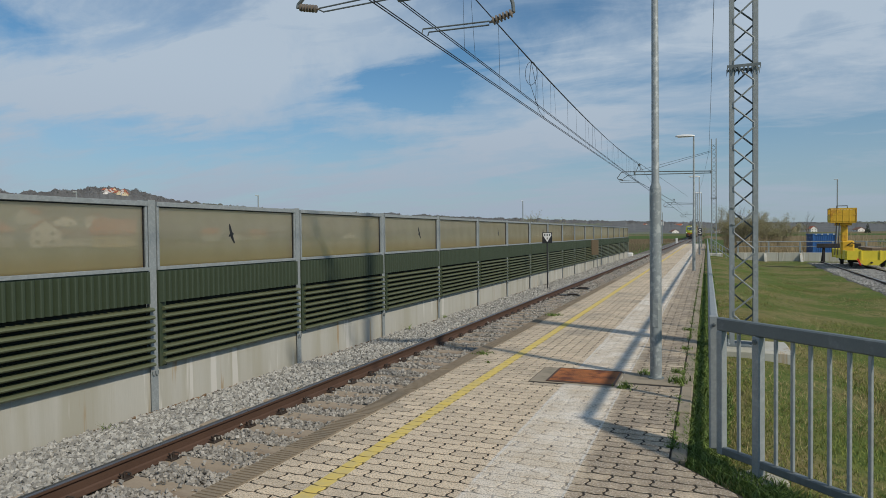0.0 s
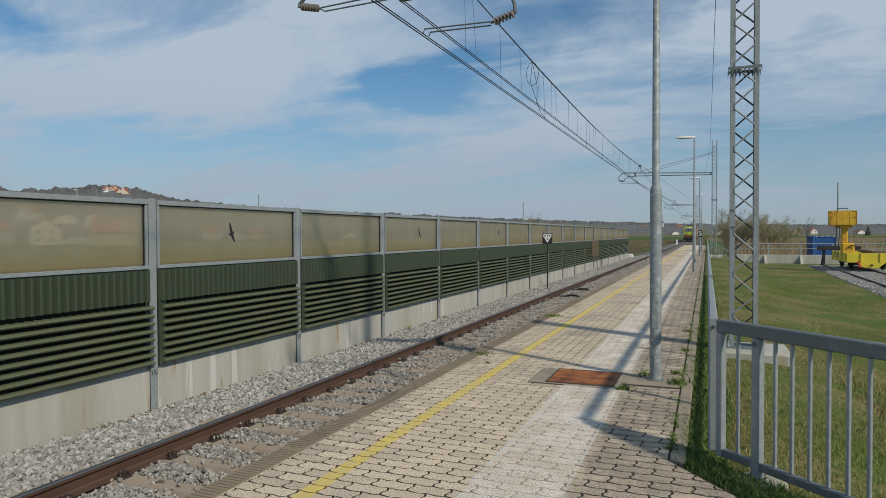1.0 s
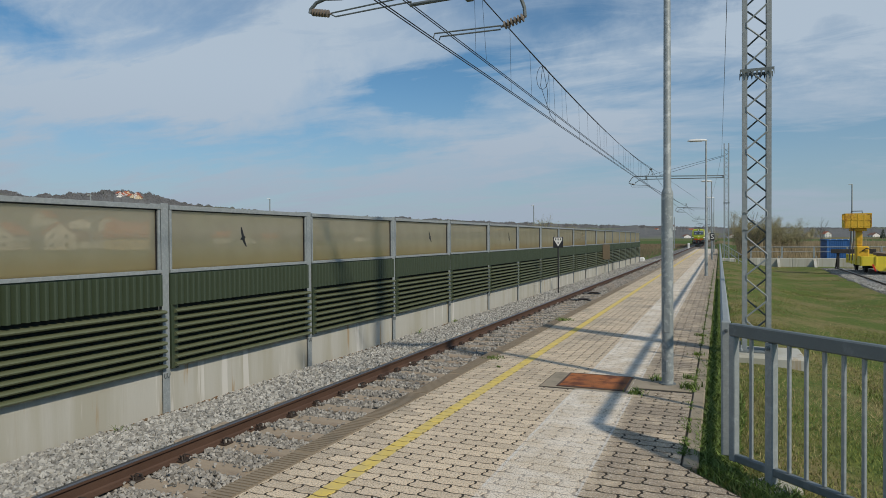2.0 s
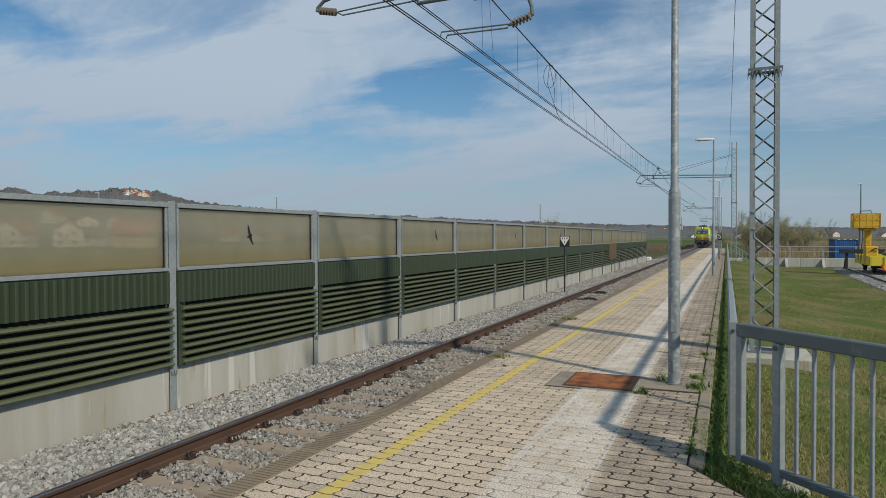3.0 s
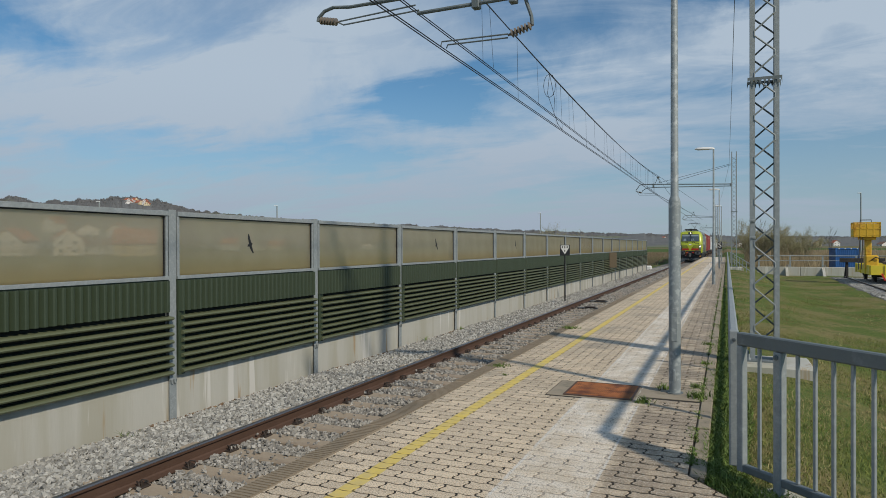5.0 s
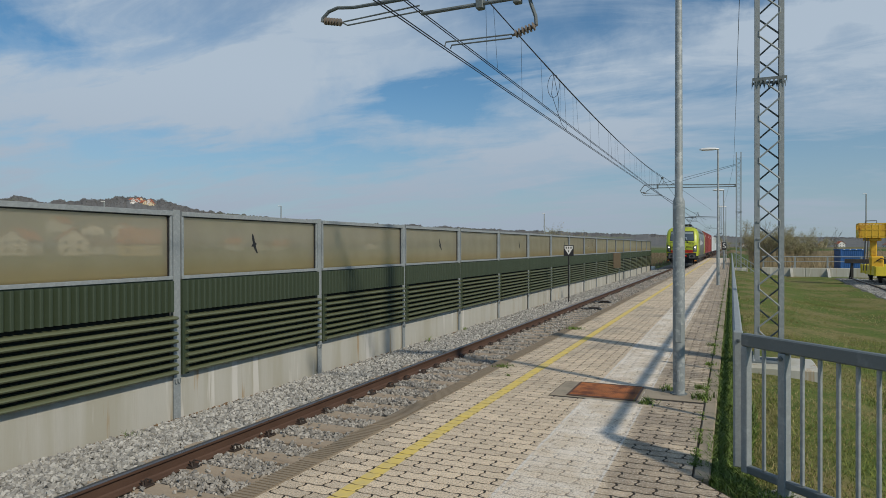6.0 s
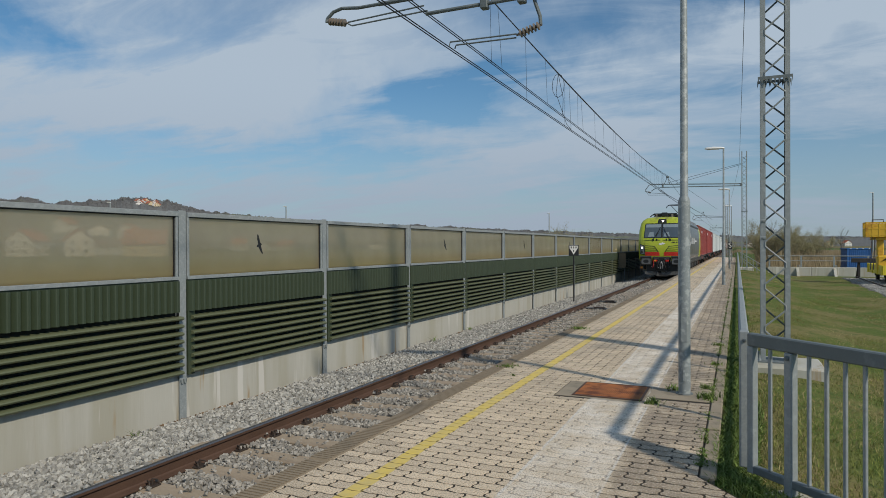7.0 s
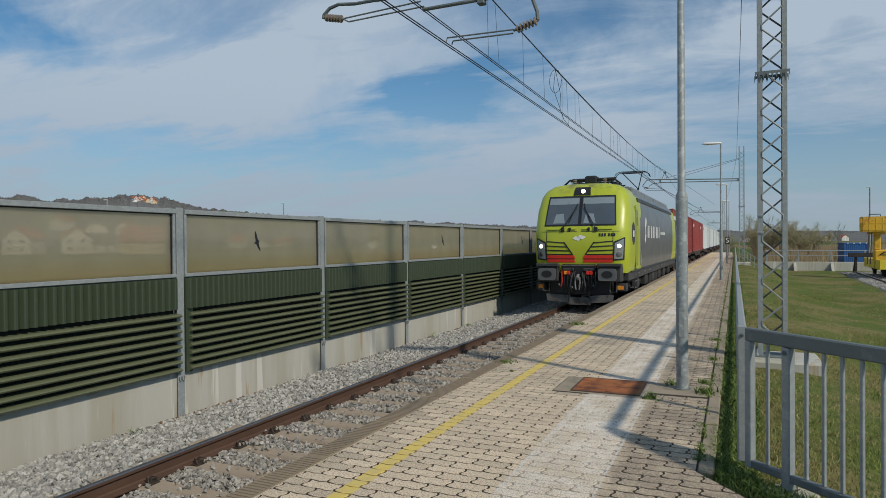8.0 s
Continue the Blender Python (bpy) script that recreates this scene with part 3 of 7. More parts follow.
    for q in (-1, 1):
        lp = Geo().tube([(0.012, q * 0.03 + 0.045 * math.cos(a) * 0.6, -0.42 + 0.075 * math.sin(a)) for a in [math.pi + i * math.pi / 8 for i in range(9)]], 0.006, 6)
        part("wire_loop", lp.scaled(K), M["galv_dark"], post, "steel lifting loop")
    for i in range(-3, BAYS):
        if i:
            copy_thing(bay, pose(WALL_X, FIRST_Y + BAY * i, 0))
            copy_thing(post, pose(WALL_X, FIRST_Y + BAY * i, 0))
    copy_thing(post, pose(WALL_X, FIRST_Y + BAY * BAYS, 0))
    return bay


build_barrier()


# ---------------------------------------------------------------- pavers
def paver_material(name, base, joint=False):
    """Grey pavers with the painted yellow line and the bleached band along the platform."""
    m = M["joint" if joint else "paver"].copy()
    m.name = name
    N, L = m.node_tree.nodes, m.node_tree.links
    b = N["Principled BSDF"]
    old = b.inputs["Base Color"].links[0].from_socket
    geo = N.new("ShaderNodeNewGeometry")
    sep = N.new("ShaderNodeSeparateXYZ")
    L.new(geo.outputs["Position"], sep.inputs[0])

    def nz(s, d, r=0.6):
        n = N.new("ShaderNodeTexNoise"); n.inputs["Scale"].default_value = s; n.inputs["Detail"].default_value = d; n.inputs["Roughness"].default_value = r
        L.new(geo.outputs["Position"], n.inputs["Vector"])
        return n.outputs["Fac"]

    def op(o, a, c):
        n = N.new("ShaderNodeMath"); n.operation = o
        for i, v in enumerate((a, c)):
            if isinstance(v, (int, float)):
                n.inputs[i].default_value = v
            else:
                L.new(v, n.inputs[i])
        return n.outputs[0]

    def band(x0, x1, soft, wob):
        x = op("ADD", sep.outputs["X"], op("MULTIPLY", op("SUBTRACT", nz(5, 4), 0.5), wob))
        d = op("SUBTRACT", (x1 - x0) / 2, op("ABSOLUTE", op("SUBTRACT", x, (x0 + x1) / 2), 0))
        r = N.new("ShaderNodeMapRange"); r.interpolation_type = "SMOOTHSTEP"
        r.inputs["From Min"].default_value, r.inputs["From Max"].default_value = -soft, soft
        L.new(d, r.inputs["Value"])
        return r.outputs[0]

    def wear(lo, hi, s, d=6):
        r = N.new("ShaderNodeMapRange")
        r.inputs["From Min"].default_value, r.inputs["From Max"].default_value = lo, hi
        L.new(nz(s, d, 0.7), r.inputs["Value"])
        return r.outputs[0]

    def mixc(f, p, q):
        x = N.new("ShaderNodeMix"); x.data_type = "RGBA"
        L.new(f, x.inputs[0])
        for i, s in ((6, p), (7, q)):
            if isinstance(s, tuple):
                x.inputs[i].default_value = (*s, 1)
            else:
                L.new(s, x.inputs[i])
        return x.outputs[2]
    pale = op("MULTIPLY", band(-1.36, -0.80, 0.012, 0.03), op("MULTIPLY", wear(0.28, 0.48, 3.5), op("ADD", op("MULTIPLY", wear(0.40, 0.58, 0.45), 0.35), 0.65)))
    pale_col = mixc(wear(0.40, 0.60, 2.6), (0.82, 0.77, 0.69), (0.60, 0.52, 0.41))
    col = mixc(op("MULTIPLY", pale, 0.65 if joint else 0.95), old, pale_col)
    # Darker band on the right: dirt plus gate-bar shade, both in the colour.
    dirt_shade = op("MULTIPLY", band(-0.77, 1.6, 0.05, 0.12), wear(0.30, 0.56, 2.2))
    col = mixc(op("MULTIPLY", dirt_shade, 0.0 if joint else 0.80), col, (0.215, 0.170, 0.122))
    rim = op("MAXIMUM", band(-1.372, -1.350, 0.006, 0.02), band(-0.80, -0.782, 0.006, 0.02))
    col = mixc(op("MULTIPLY", op("MULTIPLY", rim, wear(0.36, 0.5, 2.5)), 0.3 if joint else 0.9), col, (0.66, 0.64, 0.60))
    if not joint:
        col = mixc(op("MULTIPLY", wear(0.50, 0.60, 85, 4), 0.75), col, (0.14, 0.12, 0.09))
        col = mixc(op("MULTIPLY", wear(0.53, 0.64, 100, 4), 0.75), col, (0.78, 0.72, 0.62))
    line = op("MULTIPLY", band(-2.285, -2.17, 0.003, 0.006), wear(0.24, 0.40, 11))
    ycol = mixc(wear(0.40, 0.62, 6), (0.68, 0.515, 0.115), (0.58, 0.46, 0.17))
    col = mixc(op("MULTIPLY", line, 0.25 if joint else 0.97), col, ycol)
    L.new(col, b.inputs["Base Color"])
    return m


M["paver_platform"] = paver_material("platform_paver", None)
M["joint_platform"] = paver_material("platform_joint", None, True)
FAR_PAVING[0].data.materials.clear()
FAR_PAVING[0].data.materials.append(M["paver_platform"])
PAVEMENT.data.materials.clear()
PAVEMENT.data.materials.append(M["joint_platform"])


def paver_outline(x0, gap=0.0140, end_gap=0.0145):
    """A wavy paver, LONG by ROW, its middle at x0 of the wave, in its own space."""
    def edge(x):
        return 0.0095 * math.sin(2 * math.pi * x / LONG * 2 + 0.6)

    def side(t):
        return -0.0105 * math.sin(2 * math.pi * t)
    h, w = ROW / 2 - gap / 2, LONG / 2 - end_gap / 2
    xs = [-w + 2 * w * i / 4 for i in range(5)]
    pts = [(x, -h + edge(x + x0)) for x in xs]
    pts += [(w + side(t), -h + 2 * h * t) for t in (0.16, 0.36, 0.64, 0.84)]
    pts += [(x, h + edge(x + x0)) for x in reversed(xs)]
    pts += [(-w + side(t), -h + 2 * h * t) for t in (0.84, 0.64, 0.36, 0.16)]
    return pts


def build_pavers():
    x_lo, x_hi = EDGE_X + 0.197, -0.246
    near, far = [], Geo()
    outs = {0: paver_outline(0), 1: paver_outline(LONG / 2), 4: paver_outline(0, 0.0135, 0.020), 5: paver_outline(LONG / 2, 0.0135, 0.020), 2: paver_outline(0, 0.0185, 0.0165), 3: paver_outline(LONG / 2, 0.0185, 0.0165)}
    c_lo, c_hi, c_y0, c_y1 = -1.746, -0.844, 6.725, 7.495
    shared = {}
    y, j = 2.6 - 70 * ROW, 0
    while y < 60:
        x_hi = -0.246 + max(0.0, min(1.37, 0.8 * (4.70 - y)))
        i0 = -1.93 + (0.5 if j % 2 else 0) * LONG
        for i in range(-6, 14):
            cx = i0 + i * LONG
            if cx + LONG / 2 < x_lo or cx - LONG / 2 > x_hi:
                continue
            wide = LONG / 2 + 0.02
            beside = c_y0 < y < c_y1
            over = cx + wide > c_lo and cx - wide < c_hi and c_y0 - ROW < y < c_y1 + ROW
            if beside and cx - LONG / 2 > c_lo - 0.03 and cx + LONG / 2 < c_hi + 0.03:
                continue
            if -0.86 < cx and 6.95 < y < 7.5:
                continue
            cut = over or cx - LONG / 2 - 0.02 < x_lo or cx + LONG / 2 + 0.02 > x_hi - ROW
            worn = 2 if cx > -0.76 else 4 if y > 8.5 else 0
            out = outs[j % 2 + worn]
            dz = abs(random.gauss(0, 0.0009))
            if cx > -0.7:
                dz += 0.0006 + 0.0006 * math.sin(y * 3)
            tilt = random.gauss(0, 0.001)
            if 3.45 < y < 6.95 and not cut:
                key = j % 2 + worn
                if key not in shared:
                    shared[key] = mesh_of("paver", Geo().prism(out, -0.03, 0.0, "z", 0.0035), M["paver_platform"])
                near.append((key, cx, y, dz, tilt))
            else:
                pts = []
                for px, py in out:
                    xx, yy = cx + px, y + py
                    if over and beside:
                        xx = min(xx, c_lo) if cx < -1.3 else max(xx, c_hi)
                    elif over and c_lo < xx < c_hi:
                        yy = min(yy, c_y0) if y < 7 else max(yy, c_y1)
                    edge_x = -0.246 + max(0.0, min(1.37, 0.8 * (4.70 - yy)))
                    pts.append((min(max(xx, x_lo), edge_x), yy))
                far.prism(pts, -0.03 + dz, dz, "z", 0.0035 if not cut else 0.0)
        y += ROW
        j += 1
    for key, cx, y, dz, tilt in near[:330]:
        ob = new("paver", shared[key])
        ob.parent = PAVEMENT
        ob.matrix_basis = pose(cx, y, dz, math.degrees(tilt), math.degrees(tilt) * 0.6, 0)
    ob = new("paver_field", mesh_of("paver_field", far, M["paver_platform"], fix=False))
    ob.parent = PAVEMENT
    tagged(ob, "wavy grey concrete pavers in staggered rows", kind="stuff")


def build_cover():
    x0, x1, y0, y1 = -1.57, -0.87, 6.76, 7.46
    g = Geo().box((-1.74, y0 - 0.03, -0.1), (x1 + 0.02, y1 + 0.03, 0.001), 0.004)
    t = thing("access_cover", pose(0, 0, 0), "rusty orange ribbed steel cover in a concrete surround", "cover")
    part("concrete_surround", g, M["border"], t, "pale concrete surround")
    # Rim in darker rust than the plate; the edge shadow is in its colour.
    f = Geo().box((x0, y0, 0.0), (x0 + 0.02, y1, 0.012), 0.002).box((x1 - 0.02, y0, 0.0), (x1, y1, 0.012), 0.002)
    f.box((x0 + 0.02, y0, 0.0), (x1 - 0.02, y0 + 0.03, 0.012), 0.002).box((x0 + 0.02, y1 - 0.02, 0.0), (x1 - 0.02, y1, 0.012), 0.002)
    part("steel_rim", f, M["rail_rust"], t, "rusty steel rim darkened for the shadow at its edge")
    c = Geo().box((x0 + 0.022, y0 + 0.032, 0.002), (x1 - 0.022, y1 - 0.022, 0.008))
    n = 34
    w = (x1 - x0 - 0.06) / n
    for i in range(n):
        xa = x0 + 0.03 + i * w
        part("plate_rib", Geo().box((xa, y0 + 0.05, 0.0075), (xa + w * 0.5, y1 - 0.04, 0.0125)), M["rust_cover"], t)
    part("cover_plate", c, M["rust_cover"], t, "orange-rusted ribbed plate")
    s = Geo().box((-0.842, 6.98, -0.1), (-0.25, 7.47, 0.002), 0.006)
    solid("pole_footing", s, M["border"], "stained concrete slab round the lamp pole", "concrete slab")


build_cover()


# ---------------------------------------------------------------- lamps, masts and wires
def build_lamps():
    t = thing("street_lamp", pose(-0.503, 7.28, 0), "galvanised steel platform lamp with a white head", "street lamp", "platform lamps")
    g = Geo().lathe((0, 0, 0), (0, 0, 1), [(-0.3, 0.060), (2.0, 0.060), (2.02, 0.058), (2.055, 0.045), (2.065, 0.040), (5.32, 0.031), (5.34, 0.025)], 20)
    part("pole", g, M["galv_pole"], t, smooth=True)
    part("base_collar", Geo().lathe((0, 0, 0), (0, 0, 1), [(0.0, 0.085), (0.012, 0.085), (0.014, 0.068)], 20), M["galv_dark"], t)
    d = Geo().box((-0.03, -0.0625, 0.55), (0.03, -0.05, 0.85), 0.003)
    part("service_door", d, M["galv_pole"], t)
    st = Geo().box((-0.012, -0.067, 0.14), (0.012, -0.052, 0.26), 0.003).lathe((0, -0.067, 0.24), (0, -1, 0), [(0, 0.012), (0.012, 0.012)], 8)
    part("earth_strap", st, M["galv"], t, "bright earthing lug")
    h = Geo()
    prof = [(0.05, 0.02), (0.0, 0.05), (-0.1, 0.07), (-0.35, 0.085), (-0.6, 0.07), (-0.68, 0.035), (-0.70, 0.01)]
    n = 14
    verts, faces = [], []
    for i, (x, r) in enumerate(prof):
        for k in range(n):
            a = 2 * math.pi * k / n
            zz = math.sin(a)
            verts.append((x, r * 1.3 * math.cos(a), 5.36 + (r * zz if zz > 0 else r * 0.35 * zz) + 0.02 * (-x)))
    for i in range(len(prof) - 1):
        for k in range(n):
            faces.append((i * n + k, i * n + (k + 1) % n, (i + 1) * n + (k + 1) % n, (i + 1) * n + k))
    faces += [tuple(range(n)), tuple(range((len(prof) - 1) * n, len(prof) * n))]
    h.add(verts, faces)
    part("lamp_head", h, M["lamp_white"], t, "white lamp head", smooth=True)
    part("lens", Geo().box((-0.6, -0.075, 5.335), (-0.15, 0.075, 5.352), 0.01), M["lamp_lens"], t)
    for i in (1, 2, 3):
        copy_thing(t, pose(-0.48, 7.28 + 20.8 * i, 0))


build_lamps()


def build_mast(name_pose, top, label):
    t = thing("catenary_mast", name_pose, label, "catenary mast", "catenary masts")
    w, d = 0.345, 0.20
    part("foundation", Geo().box((-0.28, -0.42, -0.7), (0.55, 0.42, 0.035), 0.03), M["concrete"], t, "pale concrete foundation block")
    for sx in (-1, 1):
        g = Geo()
        x = sx * w / 2
        h, i = d / 2, d / 2 - 0.010
        g.prism([(x, -h), (x, h), (x - sx * 0.06, h), (x - sx * 0.06, i), (x - sx * 0.009, i), (x - sx * 0.009, -i), (x - sx * 0.06, -i), (x - sx * 0.06, -h)], 0.03, top, "z")
        part("channel", g, M["galv"], t, "grey steel channel")
    pitch = 0.275
    nseg = int((top - 0.25) / pitch)
    xa = w / 2 - 0.052
    for s, face in ((0, -1), (1, 1)):
        if face:
            y = face * (d / 2 - 0.002)
            pts = []
            for i in range(nseg + 1):
                side = -1 if (i + s) % 2 else 1
                z = 0.19 + i * pitch
                pts += [(side * xa, y, z - 0.03), (side * xa, y, z + 0.03)]
            # The rear bar gets the darker steel, so its shade is painted in.
            part("lacing_bar", Geo().tube(pts, 0.012, 6), M["galv" if face < 0 else "galv_dark"], t, "bent zigzag lacing bar")
    part("base_plate", Geo().box((-0.21, -0.2, 0.03), (0.21, 0.2, 0.055), 0.004), M["galv_dark"], t)
    for q in (-1, 1):
        for r in (-1, 1):
            part("anchor_bolt", Geo().lathe((q * 0.19, r * 0.17, 0.05), (0, 0, 1), [(0, 0.022), (0.03, 0.022), (0.031, 0.012), (0.08, 0.012)], 8), M["galv"], t)
    for z in (1.63, 1.85):
        part("clamp_band", Geo().box((-w / 2 - 0.008, -d / 2 - 0.012, z), (-w / 2 + 0.066, -d / 2 - 0.001, z + 0.035), 0.003), M["galv"], t)
        part("clamp_bolt", Geo().lathe((-w / 2 + 0.03, -d / 2 - 0.012, z + 0.018), (0, -1, 0), [(0, 0.009), (0.008, 0.009), (0.009, 0.005), (0.014, 0.005)], 8), M["galv"], t)
    for s in (-1, 1):
        ya, yb = s * (d / 2 + 0.03), s * (d / 2 + 0.022)
        out = [(-w / 2 - 0.03, 3.735), (w / 2 + 0.03, 3.735)]
        n = 8
        for i in range(n, -1, -1):
            x = -w / 2 - 0.03 + (w + 0.06) * i / n
            out.append((x, 3.638))
            if i:
                out.append((x - (w + 0.06) / n * 0.3, 3.70))
                out.append((x - (w + 0.06) / n * 0.7, 3.70))
        part("climbing_guard", Geo().prism(out, ya, yb, "y"), M["galv_dark"], t, "spiked anti-climbing collar")
    return t


def insulator(parent, p, q):
    p, q = Vector(p), Vector(q)
    d = (q - p)
    n = 6
    prof = [(0, 0.018), (0.03, 0.018)]
    ln = d.length
    for i in range(n):
        a = 0.04 + (ln - 0.08) * i / n
        s = (ln - 0.08) / n
        prof += [(a, 0.025), (a + s * 0.2, 0.062), (a + s * 0.55, 0.066), (a + s * 0.75, 0.03)]
    prof += [(ln - 0.03, 0.018), (ln, 0.018)]
    part("insulator", Geo().lathe(p, d, prof, 14), M["insulator"], parent, "brown ribbed insulator", smooth=True)


def build_cantilever(y, x_mast):
    """Boom, hangers and steady arms that hold the wires over the track."""
    t = thing("catenary_cantilever", pose(x_mast, y, 0), "grey steel tube boom with insulated steady arms", "cantilever arm", "cantilever arms")
    ox = x_mast
    part("upper_boom", Geo().tube([(-0.16, 0, 5.60), (-5.9, 0, 5.60)], 0.034, 10), M["galv_dark"], t)
    part("lower_boom", Geo().tube([(-0.16, -0.05, 5.33), (-5.0, -0.05, 5.29)], 0.030, 10), M["galv_dark"], t)
    for x in (-3.4, -4.0):
        part("boom_clamp", Geo().box((x - 0.06, -0.10, 5.22), (x + 0.06, 0.03, 5.64), 0.012), M["galv_dark"], t)
    hl = [(-5.9, 0, 5.60), (-6.3, 0, 5.60), (-6.62, 0, 5.64), (-6.80, 0, 5.60), (-6.92, 0, 5.50), (-6.93, 0, 5.44)]
    part("hanger_tube", Geo().tube(hl, 0.030, 8), M["galv_dark"], t)
    insulator(t, (-6.92, 0, 5.46), (-6.50, 0, 5.37))
    part("steady_arm", Geo().tube([(-6.50, 0, 5.385), (-5.06, 0, 5.45)], 0.013, 6), M["galv_dark"], t)
    part("steady_arm", Geo().tube([(-6.50, 0, 5.36), (-6.42, 0, 5.315), (-5.0, 0, 5.36), (-5.0, 0, 5.33)], 0.013, 6), M["galv_dark"], t)
    hr = [(-3.30, 0, 5.60), (-3.26, 0, 5.42), (-3.20, 0, 5.20), (-3.13, 0, 5.0), (-3.12, 0, 4.87)]
    part("hanger_tube", Geo().tube(hr, 0.028, 8), M["galv_dark"], t)
    insulator(t, (-3.10, 0, 4.87), (-3.50, 0, 4.76))
    part("steady_arm", Geo().tube([(-3.50, 0, 4.78), (-4.60, 0, 4.80), (-4.62, 0, 4.72)], 0.012, 6), M["galv_dark"], t)
    part("steady_arm", Geo().tube([(-3.52, 0.05, 4.74), (-4.52, 0.05, 4.755), (-4.54, 0.05, 4.70)], 0.012, 6), M["galv_dark"], t)
    return t


def build_far_cantilever(y, x_mast, near=0.0):
    """A shorter twin-boom arm: both wires hang from its tip over the track."""
    t = thing("catenary_cantilever", pose(x_mast, y, 0), "grey steel twin-boom arm with a bent drop bracket", "cantilever arm", "cantilever arms")
    part("upper_boom", Geo().tube([(-0.16, 0, 5.60), (near - 5.85, 0, 5.80)], 0.034, 8), M["galv_dark"], t)
    part("lower_boom", Geo().tube([(-0.16, -0.05, 5.47), (near - 5.1, -0.05, 5.56)], 0.030, 8), M["galv_dark"], t)
    for x in (-0.2, near - 5.1):
        part("boom_clamp", Geo().box((x - 0.05, -0.10, 5.44 if x > -1 else 5.52), (x + 0.05, 0.04, 5.64 if x > -1 else 5.82), 0.012), M["galv_dark"], t)
    part("hanger_tube", Geo().tube([(near - 5.85, 0, 5.80), (near - 6.02, 0, 5.74), (near - 6.25, 0, 5.42), (near - 6.27, 0, 5.34), (near - 6.1, 0, 5.28)], 0.026, 8), M["galv_dark"], t)
    part("hanger_tube", Geo().tube([(near - 5.1, 0, 5.55), (near - 5.55, 0, 5.53), (near - 5.85, 0, 5.34), (near - 5.8, 0, 5.28)], 0.022, 8), M["galv_dark"], t)
    insulator(t, (near - 6.12, 0, 5.28), (near - 5.85, 0, 5.20))
    part("steady_arm", Geo().tube([(near - 6.2, 0, 5.30), (near - 6.05, 0, 5.06), (near - 4.82, 0, 5.02), (near - 4.80, 0, 4.98)], 0.014, 6), M["galv_dark"], t)
    part("steady_arm", Geo().tube([(near - 5.85, 0, 5.20), (near - 4.85, 0, 5.10), (near - 4.83, 0, 5.04)], 0.013, 6), M["galv_dark"], t)
    for s in (-0.22, 0.16):
        part("messenger_strut", Geo().tube([(near - 4.80 + s, 0, 5.74), (near - 4.80, 0, 6.26)], 0.020, 6), M["galv_dark"], t)
    part("messenger_saddle", Geo().box((near - 4.88, -0.12, 6.20), (near - 4.70, 0.12, 6.30), 0.015), M["galv_dark"], t)
    return t


MASTS = (9.6, 47.5, 100.0, 165.0)
build_mast(pose(0.452, MASTS[0], 0), 10.2, "tall grey lattice catenary mast on a concrete block")
m2 = build_mast(pose(0.44, MASTS[1], 0.08), 7.65, "grey lattice catenary mast on a concrete block")
build_cantilever(MASTS[0], 0.44)
build_far_cantilever(MASTS[1], 0.44)
for yy in MASTS[2:]:
    copy_thing(m2, pose(-1.35, yy, -0.4))
    build_far_cantilever(yy, -1.35, 1.79)


def build_stays():
    for z, x_end, z_end in ((6.95, -4.4, 5.84), (6.88, -3.85, 5.76)):
        solid("stay_wire", Geo().tube([(0.3, MASTS[1], z), (x_end, MASTS[1], z_end)], 0.011, 5), M["cable"], "thin dark steel stay holding the boom", "stay wire", group="boom stays")


build_stays()


def wire_points(ax, bx, za, zb, ya, yb, sag, n=14):
    pts = []
    for i in range(n + 1):
        u = i / n
        pts.append((ax + (bx - ax) * u, ya + (yb - ya) * u, za + (zb - za) * u - sag * 4 * u * (1 - u)))
    return pts


